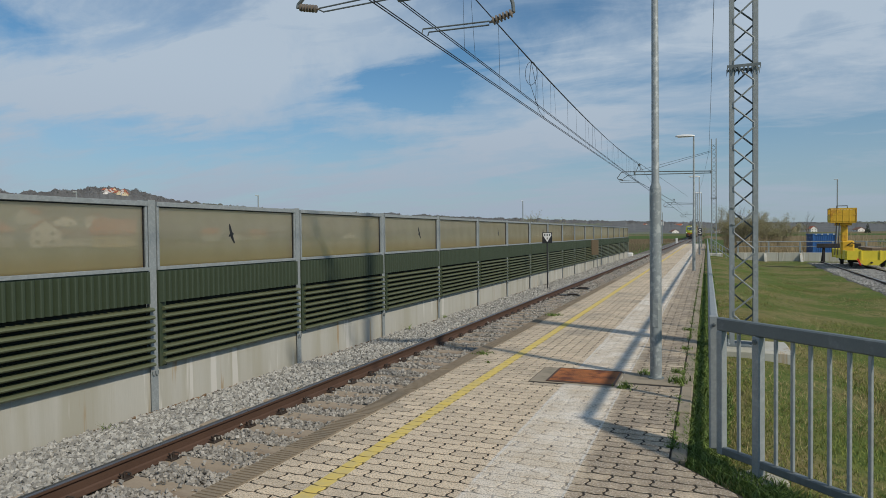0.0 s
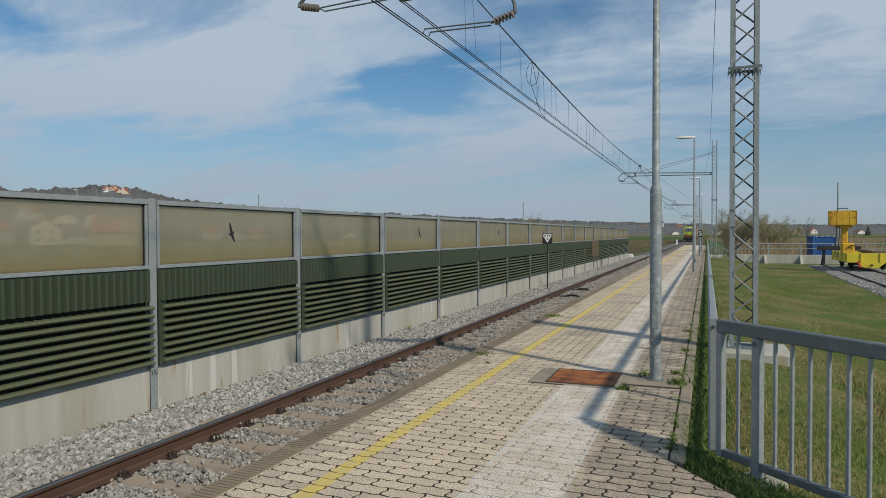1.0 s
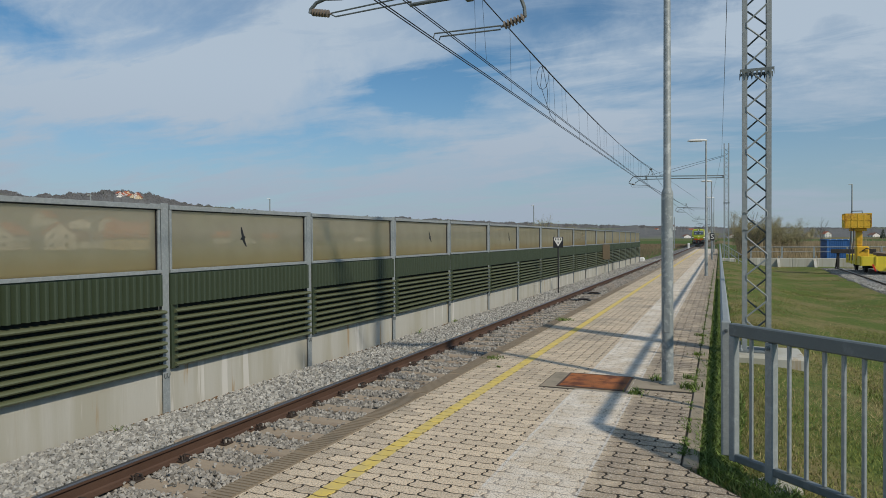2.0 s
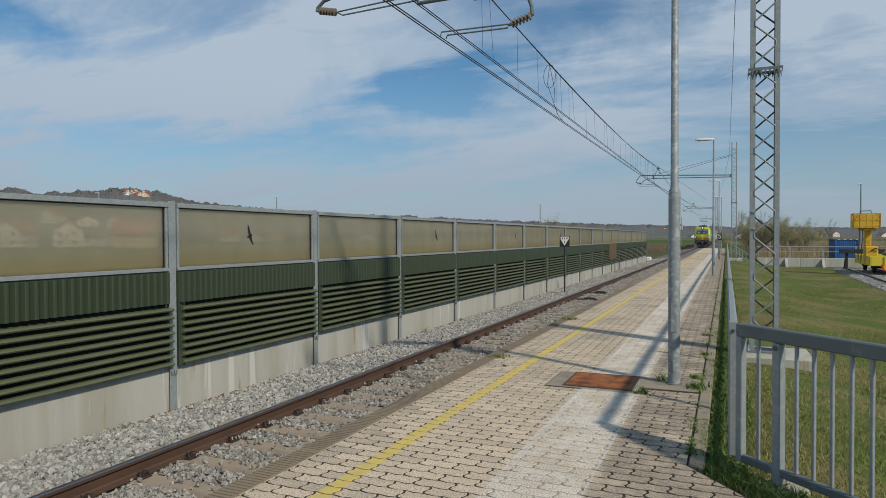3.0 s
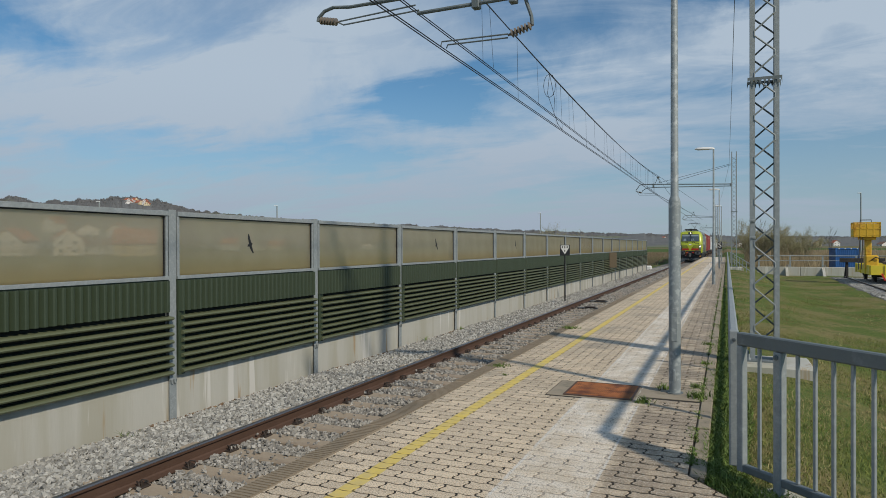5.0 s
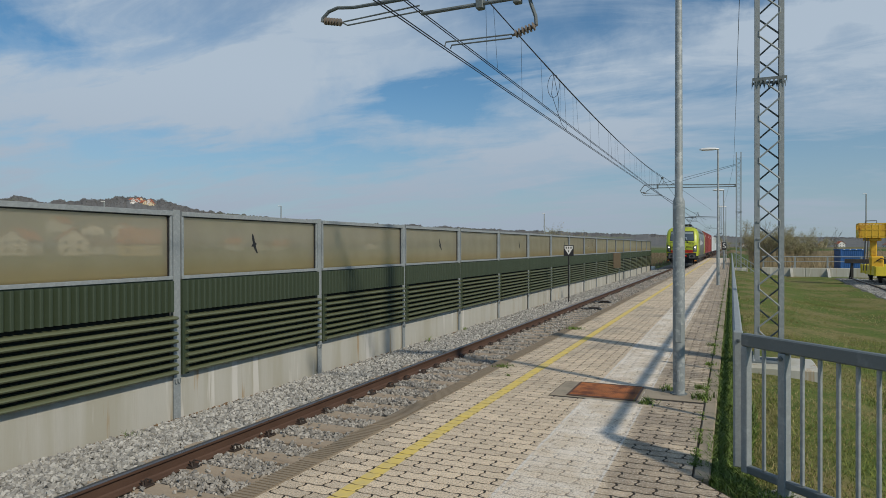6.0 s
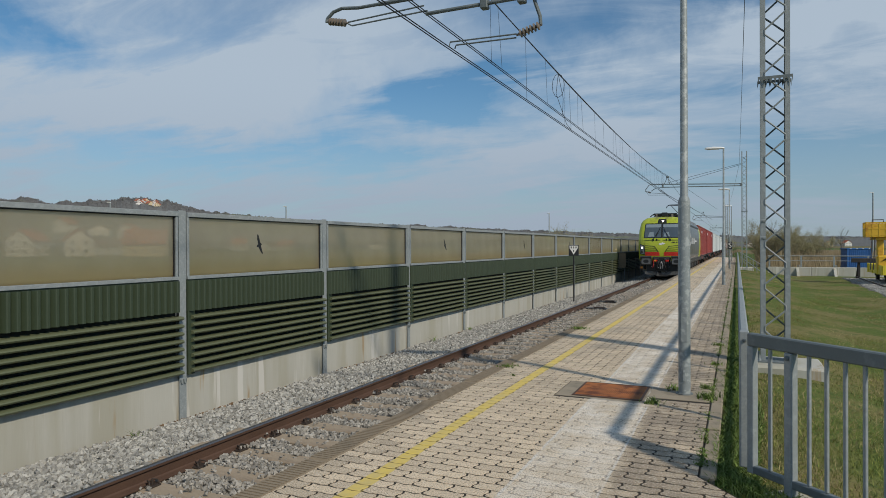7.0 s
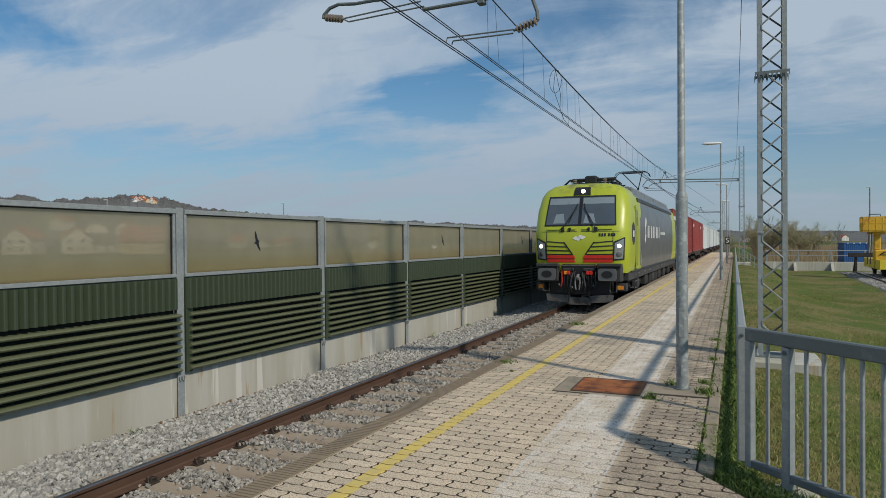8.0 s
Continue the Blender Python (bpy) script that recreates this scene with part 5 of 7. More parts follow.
def build_loco():
    t = thing("locomotive", pose(TRACK_X, 20.5, RAIL_Z), "lime green and grey electric freight locomotive with lit headlights", "locomotive")
    part("body", loco_shell(), M["loco"], t, "glossy lime green and grey body shell", smooth=True)
    # windscreen
    part("windscreen_frame", patch([(-1.13, 2.60), (1.13, 2.60), (1.06, 3.57), (-1.06, 3.57)], 0.010, 0.03, 16, 4), M["black"], t, "black windscreen surround")
    for s in (-1, 1):
        pts = [(0.05, 2.65), (1.085, 2.65), (1.02, 3.52), (0.05, 3.52)]
        pts = pts if s > 0 else [(-p[0], p[1]) for p in (pts[1], pts[0], pts[3], pts[2])]
        w = part("windscreen", patch(pts, 0.016, 0.005, 10, 4), M["windscreen"], t, "dark reflecting windscreen pane", smooth=True)
        bl = [(0.065, 3.30), (1.03, 3.30), (1.015, 3.50), (0.065, 3.50)]
        bl = bl if s > 0 else [(-p[0], p[1]) for p in (bl[1], bl[0], bl[3], bl[2])]
        part("sun_blind", patch(bl, 0.019, 0.002, 8, 1), M["blind"], w, "pale sun blind")
        st = [(0.12, 2.69), (0.50, 2.69), (0.42, 2.98), (0.18, 3.0)]
        st = st if s > 0 else [(-p[0] - 0.35, p[1]) for p in (st[1], st[0], st[3], st[2])]
        part("cab_seat", patch(st, 0.019, 0.002, 4, 2), M["blind"], w, "pale seat back behind glass")
        wp = Geo()
        xa = s * 0.52 + 0.0
        base, tip = (xa, 2.52), (s * 0.12, 3.20)
        pth = [(base[0] + (tip[0] - base[0]) * u / 5, base[1] + (tip[1] - base[1]) * u / 5) for u in range(6)]
        wp.tube([(x, front_y(x, z) - 0.05, z) for x, z in pth], 0.016, 6)
        bl2 = [(tip[0] + s * 0.24 * (1 - u) - s * 0.02, tip[1] - 0.5 + 0.62 * u) for u in (0, 0.5, 1)]
        wp.tube([(x, front_y(x, z) - 0.035, z) for x, z in bl2], 0.014, 6)
        part("wiper", wp, M["black"], t, "black windscreen wiper")
        part("wiper_pivot", Geo().box((xa - 0.05, front_y(xa, 2.5) - 0.07, 2.42), (xa + 0.05, front_y(xa, 2.5) + 0.05, 2.56), 0.015), M["black"], t)
        xb = s * 0.30
        part("wiper_pivot", Geo().box((xb - 0.035, front_y(xb, 2.5) - 0.05, 2.43), (xb + 0.035, front_y(xb, 2.5) + 0.05, 2.55), 0.012), M["black"], t)
        # recessed strip, grille, red bands
        part("nose_groove", patch([(s * 0.06, 2.415), (s * 1.22, 2.415), (s * 1.22, 2.43), (s * 0.06, 2.43)] if s > 0 else [(-1.22, 2.415), (-0.06, 2.415), (-0.06, 2.43), (-1.22, 2.43)], 0.006, 0.012, 10, 1), M["black"], t)
        for z_in, z_out, xin in ((2.07, 2.12, 0.45), (1.945, 1.98, 0.37), (1.82, 1.845, 0.29), (1.705, 1.715, 0.21)):
            q = [(xin, z_in - 0.02), (1.03, z_out - 0.02), (1.03, z_out + 0.012), (xin, z_in + 0.012)]
            q = q if s > 0 else [(-p[0], p[1]) for p in (q[1], q[0], q[3], q[2])]
            part("grille_slot", patch(q, 0.012, 0.02, 10, 1), M["black"], t)
        q = [(0.18, 1.70), (0.22, 1.70), (0.50, 2.10), (0.455, 2.10)]
        q = q if s > 0 else [(-p[0], p[1]) for p in (q[1], q[0], q[3], q[2])]
        part("grille_slot", patch(q, 0.012, 0.02, 1, 4), M["black"], t)
        for za, zb in ((1.455, 1.55), (1.58, 1.68)):
            q = [(0.11, za), (1.02, za), (1.03, zb), (0.165, zb)]
            q = q if s > 0 else [(-p[0], p[1]) for p in (q[1], q[0], q[3], q[2])]
            part("red_band", patch(q, 0.012, 0.02, 10, 1), M["red"], t, "signal red band")
        q = [(0.14, 1.552), (1.03, 1.552), (1.03, 1.578), (0.15, 1.578)]
        q = q if s > 0 else [(-p[0], p[1]) for p in (q[1], q[0], q[3], q[2])]
        part("grille_slot", patch(q, 0.010, 0.02, 10, 1), M["black"], t)
        # panel joint, hand steps below the windscreen
        q = [(1.035, 1.46), (1.05, 1.46), (1.05, 2.42), (1.035, 2.42)]
        q = q if s > 0 else [(-p[0], p[1]) for p in (q[1], q[0], q[3], q[2])]
        part("panel_joint", patch(q, 0.006, 0.012, 1, 6), M["black"], t)
        for xa, xb in ((0.60, 1.02), (0.10, 0.24)):
            q = [(xa, 2.49), (xb, 2.49), (xb, 2.525), (xa, 2.525)]
            q = q if s > 0 else [(-p[0], p[1]) for p in (q[1], q[0], q[3], q[2])]
            part("hand_step", patch(q, 0.045, 0.05, 4, 1), M["loco"], t, "lime hand step")
        part("jumper_cable", Geo().tube([(s * 0.22, 0.40, 1.25), (s * 0.24, 0.26, 1.05), (s * 0.32, 0.24, 0.86), (s * 0.44, 0.28, 0.94), (s * 0.47, 0.42, 1.2)], 0.018, 6), M["black"], t)
        part("air_hose", Geo().tube([(s * 0.17, 0.38, 1.16), (s * 0.19, 0.2, 1.0), (s * 0.24, 0.2, 0.72), (s * 0.20, 0.3, 0.55)], 0.026, 6), M["loco_grey"], t)
        part("pipe_bracket", Geo().box((s * 0.16, 0.28, 1.20), (s * 0.50, 0.42, 1.28), 0.012), M["buffer"], t)
        part("foot_stirrup", Geo().tube([(s * 0.95, 0.45, 0.86), (s * 0.95, 0.40, 0.55), (s * 1.15, 0.40, 0.55), (s * 1.15, 0.45, 0.86)], 0.016, 6), M["buffer"], t)
        # light clusters
        q = [(1.04, 1.52), (1.36, 1.54), (1.39, 2.24), (1.07, 2.10)]
        q = q if s > 0 else [(-p[0], p[1]) for p in (q[1], q[0], q[3], q[2])]
        hc = part("headlight_unit", patch(q, 0.020, 0.035, 5, 5), M["black"], t, "black framed headlight unit")
        q = [(1.075, 1.56), (1.33, 1.58), (1.36, 2.19), (1.10, 2.05)]
        q = q if s > 0 else [(-p[0], p[1]) for p in (q[1], q[0], q[3], q[2])]
        part("lamp_glass", patch(q, 0.026, 0.006, 5, 5), M["headlight_off"], hc, "grey lamp glass")
        for z, r, mat, lb in ((1.965, 0.062, "headlight", "lit warm white headlight"), (1.72, 0.085, "buffer", "unlit round tail lamp")):
            x = s * 1.225
            part("lamp", Geo().lathe((x, front_y(x, z) - 0.02, z), (s * 0.55, -1, 0), [(-0.02, r), (0.012, r), (0.022, r * 0.7), (0.026, 0.01)], 16), M[mat], hc, lb)
        # buffers
        bf = part("buffer", Geo().lathe((s * 0.93, 0.12, 1.10), (0, 1, 0), [(0, 0.11), (0.42, 0.12), (0.5, 0.17), (0.55, 0.17)], 16), M["loco_grey"], t)
        out = [(-0.27, -0.12), (-0.25, -0.17), (-0.20, -0.19), (0.20, -0.19), (0.25, -0.17), (0.27, -0.12), (0.27, 0.11), (0.25, 0.16), (0.20, 0.18), (-0.20, 0.18), (-0.25, 0.16), (-0.27, 0.11)]
        part("buffer_plate", Geo().prism([(s * 0.93 + px, 1.10 + pz) for px, pz in out], 0.0, 0.11, "y"), M["buffer_face"], bf, "worn grey buffer plate")
        part("grease_patch", Geo().prism([(s * 0.93 + 0.17 * math.cos(a), 1.10 + 0.115 * math.sin(a)) for a in [2 * math.pi * i / 12 for i in range(12)]], -0.006, -0.001, "y"), M["black"], bf, "black grease patch")
        part("crash_box", Geo().box((s * 0.62, 0.25, 0.86), (s * 1.31, 0.75, 1.42), 0.03), M["loco_grey"], t, "dark grey crash box")
        part("crash_box_cap", Geo().box((s * 0.60, 0.16, 1.33), (s * 1.33, 0.30, 1.43), 0.02), M["loco_grey"], t)
        part("cab_step", Geo().box((s * 1.12, 0.55, 0.56), (s * 1.42, 0.95, 0.80), 0.015), M["loco_grey"], t)
        part("step_marking", Geo().box((s * 1.16, 0.53, 0.62), (s * 1.34, 0.548, 0.74)), M["orange"], t, "orange step marking")
        for k, xk in enumerate((0.40, 0.30)):
            part("brake_hose", Geo().tube([(s * xk, 0.35, 1.12), (s * (xk + 0.02), 0.22, 1.0), (s * (xk + 0.04), 0.22, 0.75), (s * (xk - 0.02), 0.28, 0.58), (s * (xk - 0.09), 0.3, 0.62)], 0.022, 6), M["black"], t)
            part("hose_cock", Geo().box((s * xk - 0.045, 0.22, 1.08), (s * xk + 0.045, 0.33, 1.19), 0.012), M["orange" if (s < 0 and k == 0) else "red"], t)
    part("top_light_box", patch([(-0.27, 3.60), (0.27, 3.60), (0.24, 3.86), (-0.24, 3.86)], 0.03, 0.05, 4, 3), M["black"], t, "black box with lit top light")
    part("top_light", Geo().lathe((0.03, front_y(0, 3.72) - 0.045, 3.72), (0, -1, 0.1), [(-0.02, 0.068), (0.02, 0.068), (0.03, 0.02)], 16), M["headlight"], t, "lit warm white top light")
    # emblem and number as plain shapes
    for q in ([(-0.20, 2.20), (-0.02, 2.13), (0.06, 2.21), (-0.10, 2.28)], [(-0.05, 2.235), (0.10, 2.17), (0.22, 2.25), (0.03, 2.32)]):
        part("emblem", patch(q, 0.012, 0.006, 3, 1), M["white_paint"], t, "white emblem shape")
    for x in (0.62, 0.70, 0.78, 0.90, 0.98, 1.06):
        part("number_bar", patch([(x, 2.27), (x + 0.05, 2.27), (x + 0.05, 2.36), (x, 2.36)], 0.010, 0.006, 1, 1), M["black"], t)
    # front lower gear
    part("front_beam", Geo().box((-0.55, 0.42, 0.92), (0.55, 0.75, 1.40), 0.03), M["black"], t)
    part("lower_apron", Geo().box((-0.98, 0.62, 0.42), (0.98, 0.95, 1.14), 0.03), M["black"], t)
    for x0, z0, z1, mat in ((-0.52, 1.22, 0.70, "red"), (-0.12, 1.18, 0.62, "loco_grey"), (0.12, 1.18, 0.66, "loco_grey"), (0.53, 1.22, 0.68, "loco_grey")):
        part("air_hose", Geo().tube([(x0, 0.40, z0), (x0 + 0.01, 0.26, z0 - 0.08), (x0 + 0.03, 0.20, z1 + 0.15), (x0 - 0.01, 0.24, z1), (x0 - 0.07, 0.30, z1 + 0.04)], 0.017, 6), M[mat], t)
        part("hose_coupling", Geo().lathe((x0 - 0.07, 0.30, z1 + 0.04), (-0.4, 0.1, 0.6), [(0, 0.03), (0.05, 0.035), (0.07, 0.02)], 8), M["steel"], t)
    part("handle_bar", Geo().tube([(-0.55, 0.36, 1.36), (-0.55, 0.22, 1.36), (0.55, 0.22, 1.36), (0.55, 0.36, 1.36)], 0.016, 6), M["buffer"], t)
    part("coupling_hook", Geo().tube([(0, 0.55, 1.06), (0, 0.22, 1.06), (0, 0.14, 1.0), (0, 0.2, 0.94)], 0.045, 8), M["steel"], t, "steel draw hook")
    for s in (-1, 1):
        part("coupling_link", Geo().tube([(s * 0.06, 0.2, 1.02), (s * 0.075, 0.17, 0.8), (s * 0.05, 0.17, 0.62)], 0.022, 6), M["steel"], t)
    plough = Geo().prism([(-1.02, 0.24), (-0.36, 0.19), (-0.34, 0.13), (0.34, 0.13), (0.36, 0.19), (1.02, 0.24), (1.06, 0.46), (0.36, 0.42), (0.30, 0.36), (-0.30, 0.36), (-0.36, 0.42), (-1.06, 0.46)], 0.42, 0.48, "y")
    part("snow_plough", plough, M["buffer"], t, "worn grey track plough")
    for s in (-1, 1):
        part("plough_gusset", Geo().box((s * 0.30, 0.38, 0.16), (s * 0.34, 0.42, 0.54)), M["loco_grey"], t)
    # sides
    part("underframe", Geo().box((-1.46, 0.9, 0.86), (1.46, LOCO_LEN - 0.9, 1.16), 0.03), M["loco_grey"], t, "dark grey underframe skirt")
    for s in (-1, 1):
        x = s * 1.505
        d = part("cab_door", side_plate(x - s * 0.006, 2.05, 2.72, 1.22, 3.30, 0.014), M["loco"], t, "lime cab door")
        part("door_window", side_plate(x + s * 0.004, 2.2, 2.52, 2.62, 3.12), M["windscreen"], d, "dark door window")
        for yy in (1.98, 2.80):
            part("handrail", Geo().tube([(x + s * 0.05, yy, 1.3), (x + s * 0.05, yy, 2.9)], 0.016, 6), M["steel"], t)
        part("roundel", Geo().lathe((x - s * 0.02, 1.55, 2.35), (s, 0, 0), [(0, 0.36), (0.024, 0.36), (0.025, 0.3)], 24), M["loco_grey"], t, "grey round emblem plate")
        part("roundel_mark", side_plate(x + s * 0.004, 1.42, 1.68, 2.25, 2.45, 0.006), M["white_paint"], t)
        part("side_emblem", Geo().prism([(4.45, 2.15), (4.62, 2.02), (4.78, 2.30), (4.66, 2.52), (4.80, 2.78), (4.98, 2.62), (4.86, 2.92), (4.66, 2.96), (4.50, 2.62), (4.62, 2.36)], x, x + s * 0.008, "x"), M["white_paint"], t, "white swoosh emblem")
        for k in range(8):
            ya = 5.30 + 0.56 * k
            part("lettering_bar", side_plate(x, ya, ya + (0.08 if k in (1, 4) else 0.19), 2.22, 2.68, 0.008), M["white_paint"], t)
        for k in range(5):
            part("lettering_bar", side_plate(x, 9.95 + 0.42 * k, 10.20 + 0.42 * k, 2.38, 2.50, 0.008), M["white_paint"], t)
        part("sill_rail", Geo().box((s * 1.455, 1.2, 1.13), (s * 1.50, LOCO_LEN - 1.2, 1.165), 0.008), M["black"], t, "black sill joint")
        for k in range(4):
            part("door_step", Geo().box((s * 1.30, 2.12, 0.34 + 0.22 * k), (s * 1.475, 2.66, 0.365 + 0.22 * k), 0.006), M["buffer"], t)
        for yy in (2.12, 2.66):
            part("step_hanger", Geo().box((s * 1.44, yy - 0.012, 0.34), (s * 1.472, yy + 0.012, 1.10), 0.004), M["loco_grey"], t)
        for k in range(6):
            yk = 3.1 + k * 2.3
            part("underfloor_box", Geo().box((s * 1.20, yk, 0.48), (s * 1.40, yk + 0.55 + 0.3 * (k % 2), 0.84), 0.03), M["bogie" if k % 2 else "loco_grey"], t)
            part("brake_pipe", Geo().tube([(s * 1.36, yk + 0.7, 0.86), (s * 1.37, yk + 0.72, 0.55), (s * 1.30, yk + 0.95, 0.40), (s * 1.28, yk + 1.2, 0.38)], 0.022, 6), M["buffer"], t)
        for k in range(7):
            part("data_bar", side_plate(s * 1.462, 3.0 + k * 1.5, 3.0 + k * 1.5 + 0.25 + 0.2 * (k % 3), 1.015, 1.038, 0.006), M["steel"], t)
        part("roof_grille", Geo().box((s * 1.30, 2.9, 3.44), (s * 1.455, 16.0, 3.58), 0.02), M["black"], t, "black roof-edge louvre")
        for k in range(4):
            part("roof_hatch", Geo().box((s * 0.6, 3.3 + k * 3.15, 3.70), (s * 1.26, 6.3 + k * 3.15, 3.98), 0.06), M["roof_grey"], t, "grey roof hatch lightened for reflected sky")
    # bogies
    for yb in (4.7, LOCO_LEN - 4.7):
        for s in (-1, 1):
            fr = Geo().prism([(yb - 2.3, 0.62), (yb - 2.2, 0.9), (yb - 0.9, 0.88), (yb - 0.6, 0.6), (yb + 0.6, 0.6), (yb + 0.9, 0.88), (yb + 2.2, 0.9), (yb + 2.3, 0.62), (yb + 1.9, 0.55), (yb + 0.8, 0.42), (yb - 0.8, 0.42), (yb - 1.9, 0.55)], s * 1.02, s * 1.18, "x")
            b = part("bogie_frame", fr, M["bogie"], t, "dirty black bogie frame")
            for dy in (-1.3, 1.3):
                part("axle_box", Geo().box((s * 1.18, yb + dy - 0.25, 0.42), (s * 1.30, yb + dy + 0.25, 0.86), 0.04), M["bogie"], b)
                part("damper", Geo().tube([(s * 1.26, yb + dy + 0.45, 0.5), (s * 1.26, yb + dy * 0.4, 0.95)], 0.05, 8), M["loco_grey"], b)
            part("coil_spring", Geo().lathe((s * 1.2, yb, 0.6), (0, 0, 1), [(0, 0.12)] + [(0.03 + 0.04 * i, 0.13 if i % 2 else 0.10) for i in range(8)], 12), M["bogie"], b)
            part("sand_pipe", Geo().tube([(s * 0.8, yb - 2.2, 0.9), (s * 0.78, yb - 2.1, 0.3), (s * 0.76, yb - 1.95, 0.08)], 0.025, 6), M["bogie"], b)
        for dy in (-1.3, 1.3):
            w = wheelset(t, yb + dy, 0.625)
            WHEELS.append((w, yb + dy, 0.625))
    part("transformer_box", Geo().box((-1.35, 7.4, 0.35), (1.35, 11.5, 0.88), 0.05), M["bogie"], t)
    # roof gear
    fp = part("folded_pantograph", Geo().box((-0.2, 2.3, 4.06), (0.2, 2.9, 4.34), 0.05), M["black"], t, "folded black pantograph")
    for x in (-0.55, 0.55):
        part("base_rail", Geo().tube([(x, 2.5, 4.06), (x, 2.9, 4.20), (x, 5.6, 4.22), (x, 6.2, 4.10)], 0.035, 6), M["black"], fp)
    for yy in (2.6, 3.4, 4.2, 5.0, 5.8):
        part("cross_bar", Geo().tube([(-0.75, yy, 4.18), (0.75, yy, 4.18)], 0.022, 6), M["black"], fp)
    part("contact_strip", Geo().tube([(-0.95, 2.55, 4.06), (-0.75, 2.5, 4.22), (0.75, 2.5, 4.22), (0.95, 2.55, 4.06)], 0.035, 6), M["black"], fp)
    part("contact_strip", Geo().tube([(-0.75, 2.9, 4.27), (0.75, 2.9, 4.27)], 0.04, 6), M["black"], fp)
    for s in (-1, 1):
        part("upper_arm", Geo().tube([(s * 0.1, 2.6, 4.3), (s * 0.55, 5.4, 4.2)], 0.03, 6), M["black"], fp)
        part("brace", Geo().tube([(s * 0.7, 2.6, 4.1), (s * 0.2, 5.2, 4.25)], 0.03, 6), M["black"], fp)
    part("lower_arm", Geo().tube([(0, 2.6, 4.30), (0, 5.6, 4.24)], 0.05, 6), M["black"], fp)
    for yy, xx in ((2.2, 0.5), (2.2, -0.5), (5.9, 0.5), (5.9, -0.5), (12.2, 0.5), (12.2, -0.5), (15.2, 0.5), (15.2, -0.5)):
        part("roof_insulator", Geo().lathe((xx, yy, 3.98), (0, 0, 1), [(0, 0.05)] + [(0.02 + 0.035 * i, 0.075 if i % 2 else 0.04) for i in range(7)], 12), M["insulator"], t)
    pg = Geo()
    for x in (-0.5, 0.5):
        pg.tube([(x, 12.2, 4.24), (x, 15.2, 4.24)], 0.03, 6)
    pg.tube([(-0.5, 12.2, 4.24), (0.5, 12.2, 4.24)], 0.03, 6).tube([(-0.5, 15.2, 4.24), (0.5, 15.2, 4.24)], 0.03, 6)
    pg.tube([(0, 12.6, 4.26), (0, 14.4, 4.75)], 0.05, 8).tube([(0.12, 12.9, 4.24), (0.05, 14.5, 4.6)], 0.02, 6)
    for s in (-1, 1):
        pg.tube([(0, 14.4, 4.75), (s * 0.45, 12.3, 5.36)], 0.022, 6)
    pg.tube([(-0.5, 12.3, 5.35), (0.5, 12.3, 5.35)], 0.025, 6)
    part("raised_pantograph", pg, M["black"], t, "raised black pantograph arms")
    for dy in (-0.2, 0.2):
        hd = [(-0.80, 12.3 + dy, 5.16), (-0.77, 12.3 + dy, 5.28), (-0.66, 12.3 + dy, 5.37), (-0.5, 12.3 + dy, 5.415), (0.5, 12.3 + dy, 5.415), (0.66, 12.3 + dy, 5.37), (0.77, 12.3 + dy, 5.28), (0.80, 12.3 + dy, 5.16)]
        part("contact_strip", Geo().tube(hd, 0.018, 6), M["black"], t)
    return t


LOCO = build_loco()


def container_mesh(name, ln, mat, h=2.85):
    """A corrugated box: sides stepped in and out along the length."""
    g = Geo()
    w = 1.20
    n = int(ln / 0.28)
    out = []
    for i in range(n):
        y = 0.12 + (ln - 0.24) * i / n
        s = (ln - 0.24) / n
        out += [(w, y + s * 0.1), (w, y + s * 0.42), (w - 0.035, y + s * 0.56), (w - 0.035, y + s * 0.94)]
    ring = out + [(-x, y) for x, y in out[::-1]]
    g.prism(ring, 0.12, h - 0.08, "z")
    return mesh_of(name, g, mat)


def build_container(ln, mat, label):
    t = thing("shipping_container", pose(0, 0, 0), label, "container", "containers on the train")
    ob = new("corrugated_wall", container_mesh("corrugated_wall", ln, M[mat]))
    ob.parent = t
    h = 2.85
    for s in (-1, 1):
        part("side_rail", Geo().box((s * 1.14, 0.0, 0.0), (s * 1.22, ln, 0.13), 0.01), M[mat], t)
        part("side_rail", Geo().box((s * 1.15, 0.0, h - 0.09), (s * 1.22, ln, h), 0.01), M[mat], t)
        for y in (0.0, ln - 0.14):
            part("corner_post", Geo().box((s * 1.08, y, 0.13), (s * 1.222, y + 0.14, h - 0.09), 0.01), M[mat], t)
            part("corner_casting", Geo().box((s * 1.06, y - 0.004, -0.004), (s * 1.226, y + 0.17, 0.12), 0.012), M["bogie"], t)
        for k in range(3):
            part("marking_bar", Geo().box((s * 1.203, 0.5 + 0.5 * k, 2.2), (s * 1.207, 0.85 + 0.5 * k, 2.45)), M["white_paint" if mat != "box_white" else "box_blue"], t)
    part("roof_sheet", Geo().box((-1.15, 0.02, h - 0.075), (1.15, ln - 0.02, h - 0.02), 0.01), M[mat], t)
    part("door_leaf", Geo().box((-1.06, 0.01, 0.13), (-0.02, 0.05, h - 0.1), 0.01), M[mat], t)
    part("door_leaf", Geo().box((0.02, 0.01, 0.13), (1.06, 0.05, h - 0.1), 0.01), M[mat], t)
    for x in (-0.8, -0.3, 0.3, 0.8):
        part("locking_bar", Geo().tube([(x, -0.01, 0.15), (x, -0.01, h - 0.12)], 0.018, 6), M["steel"], t)
    return t


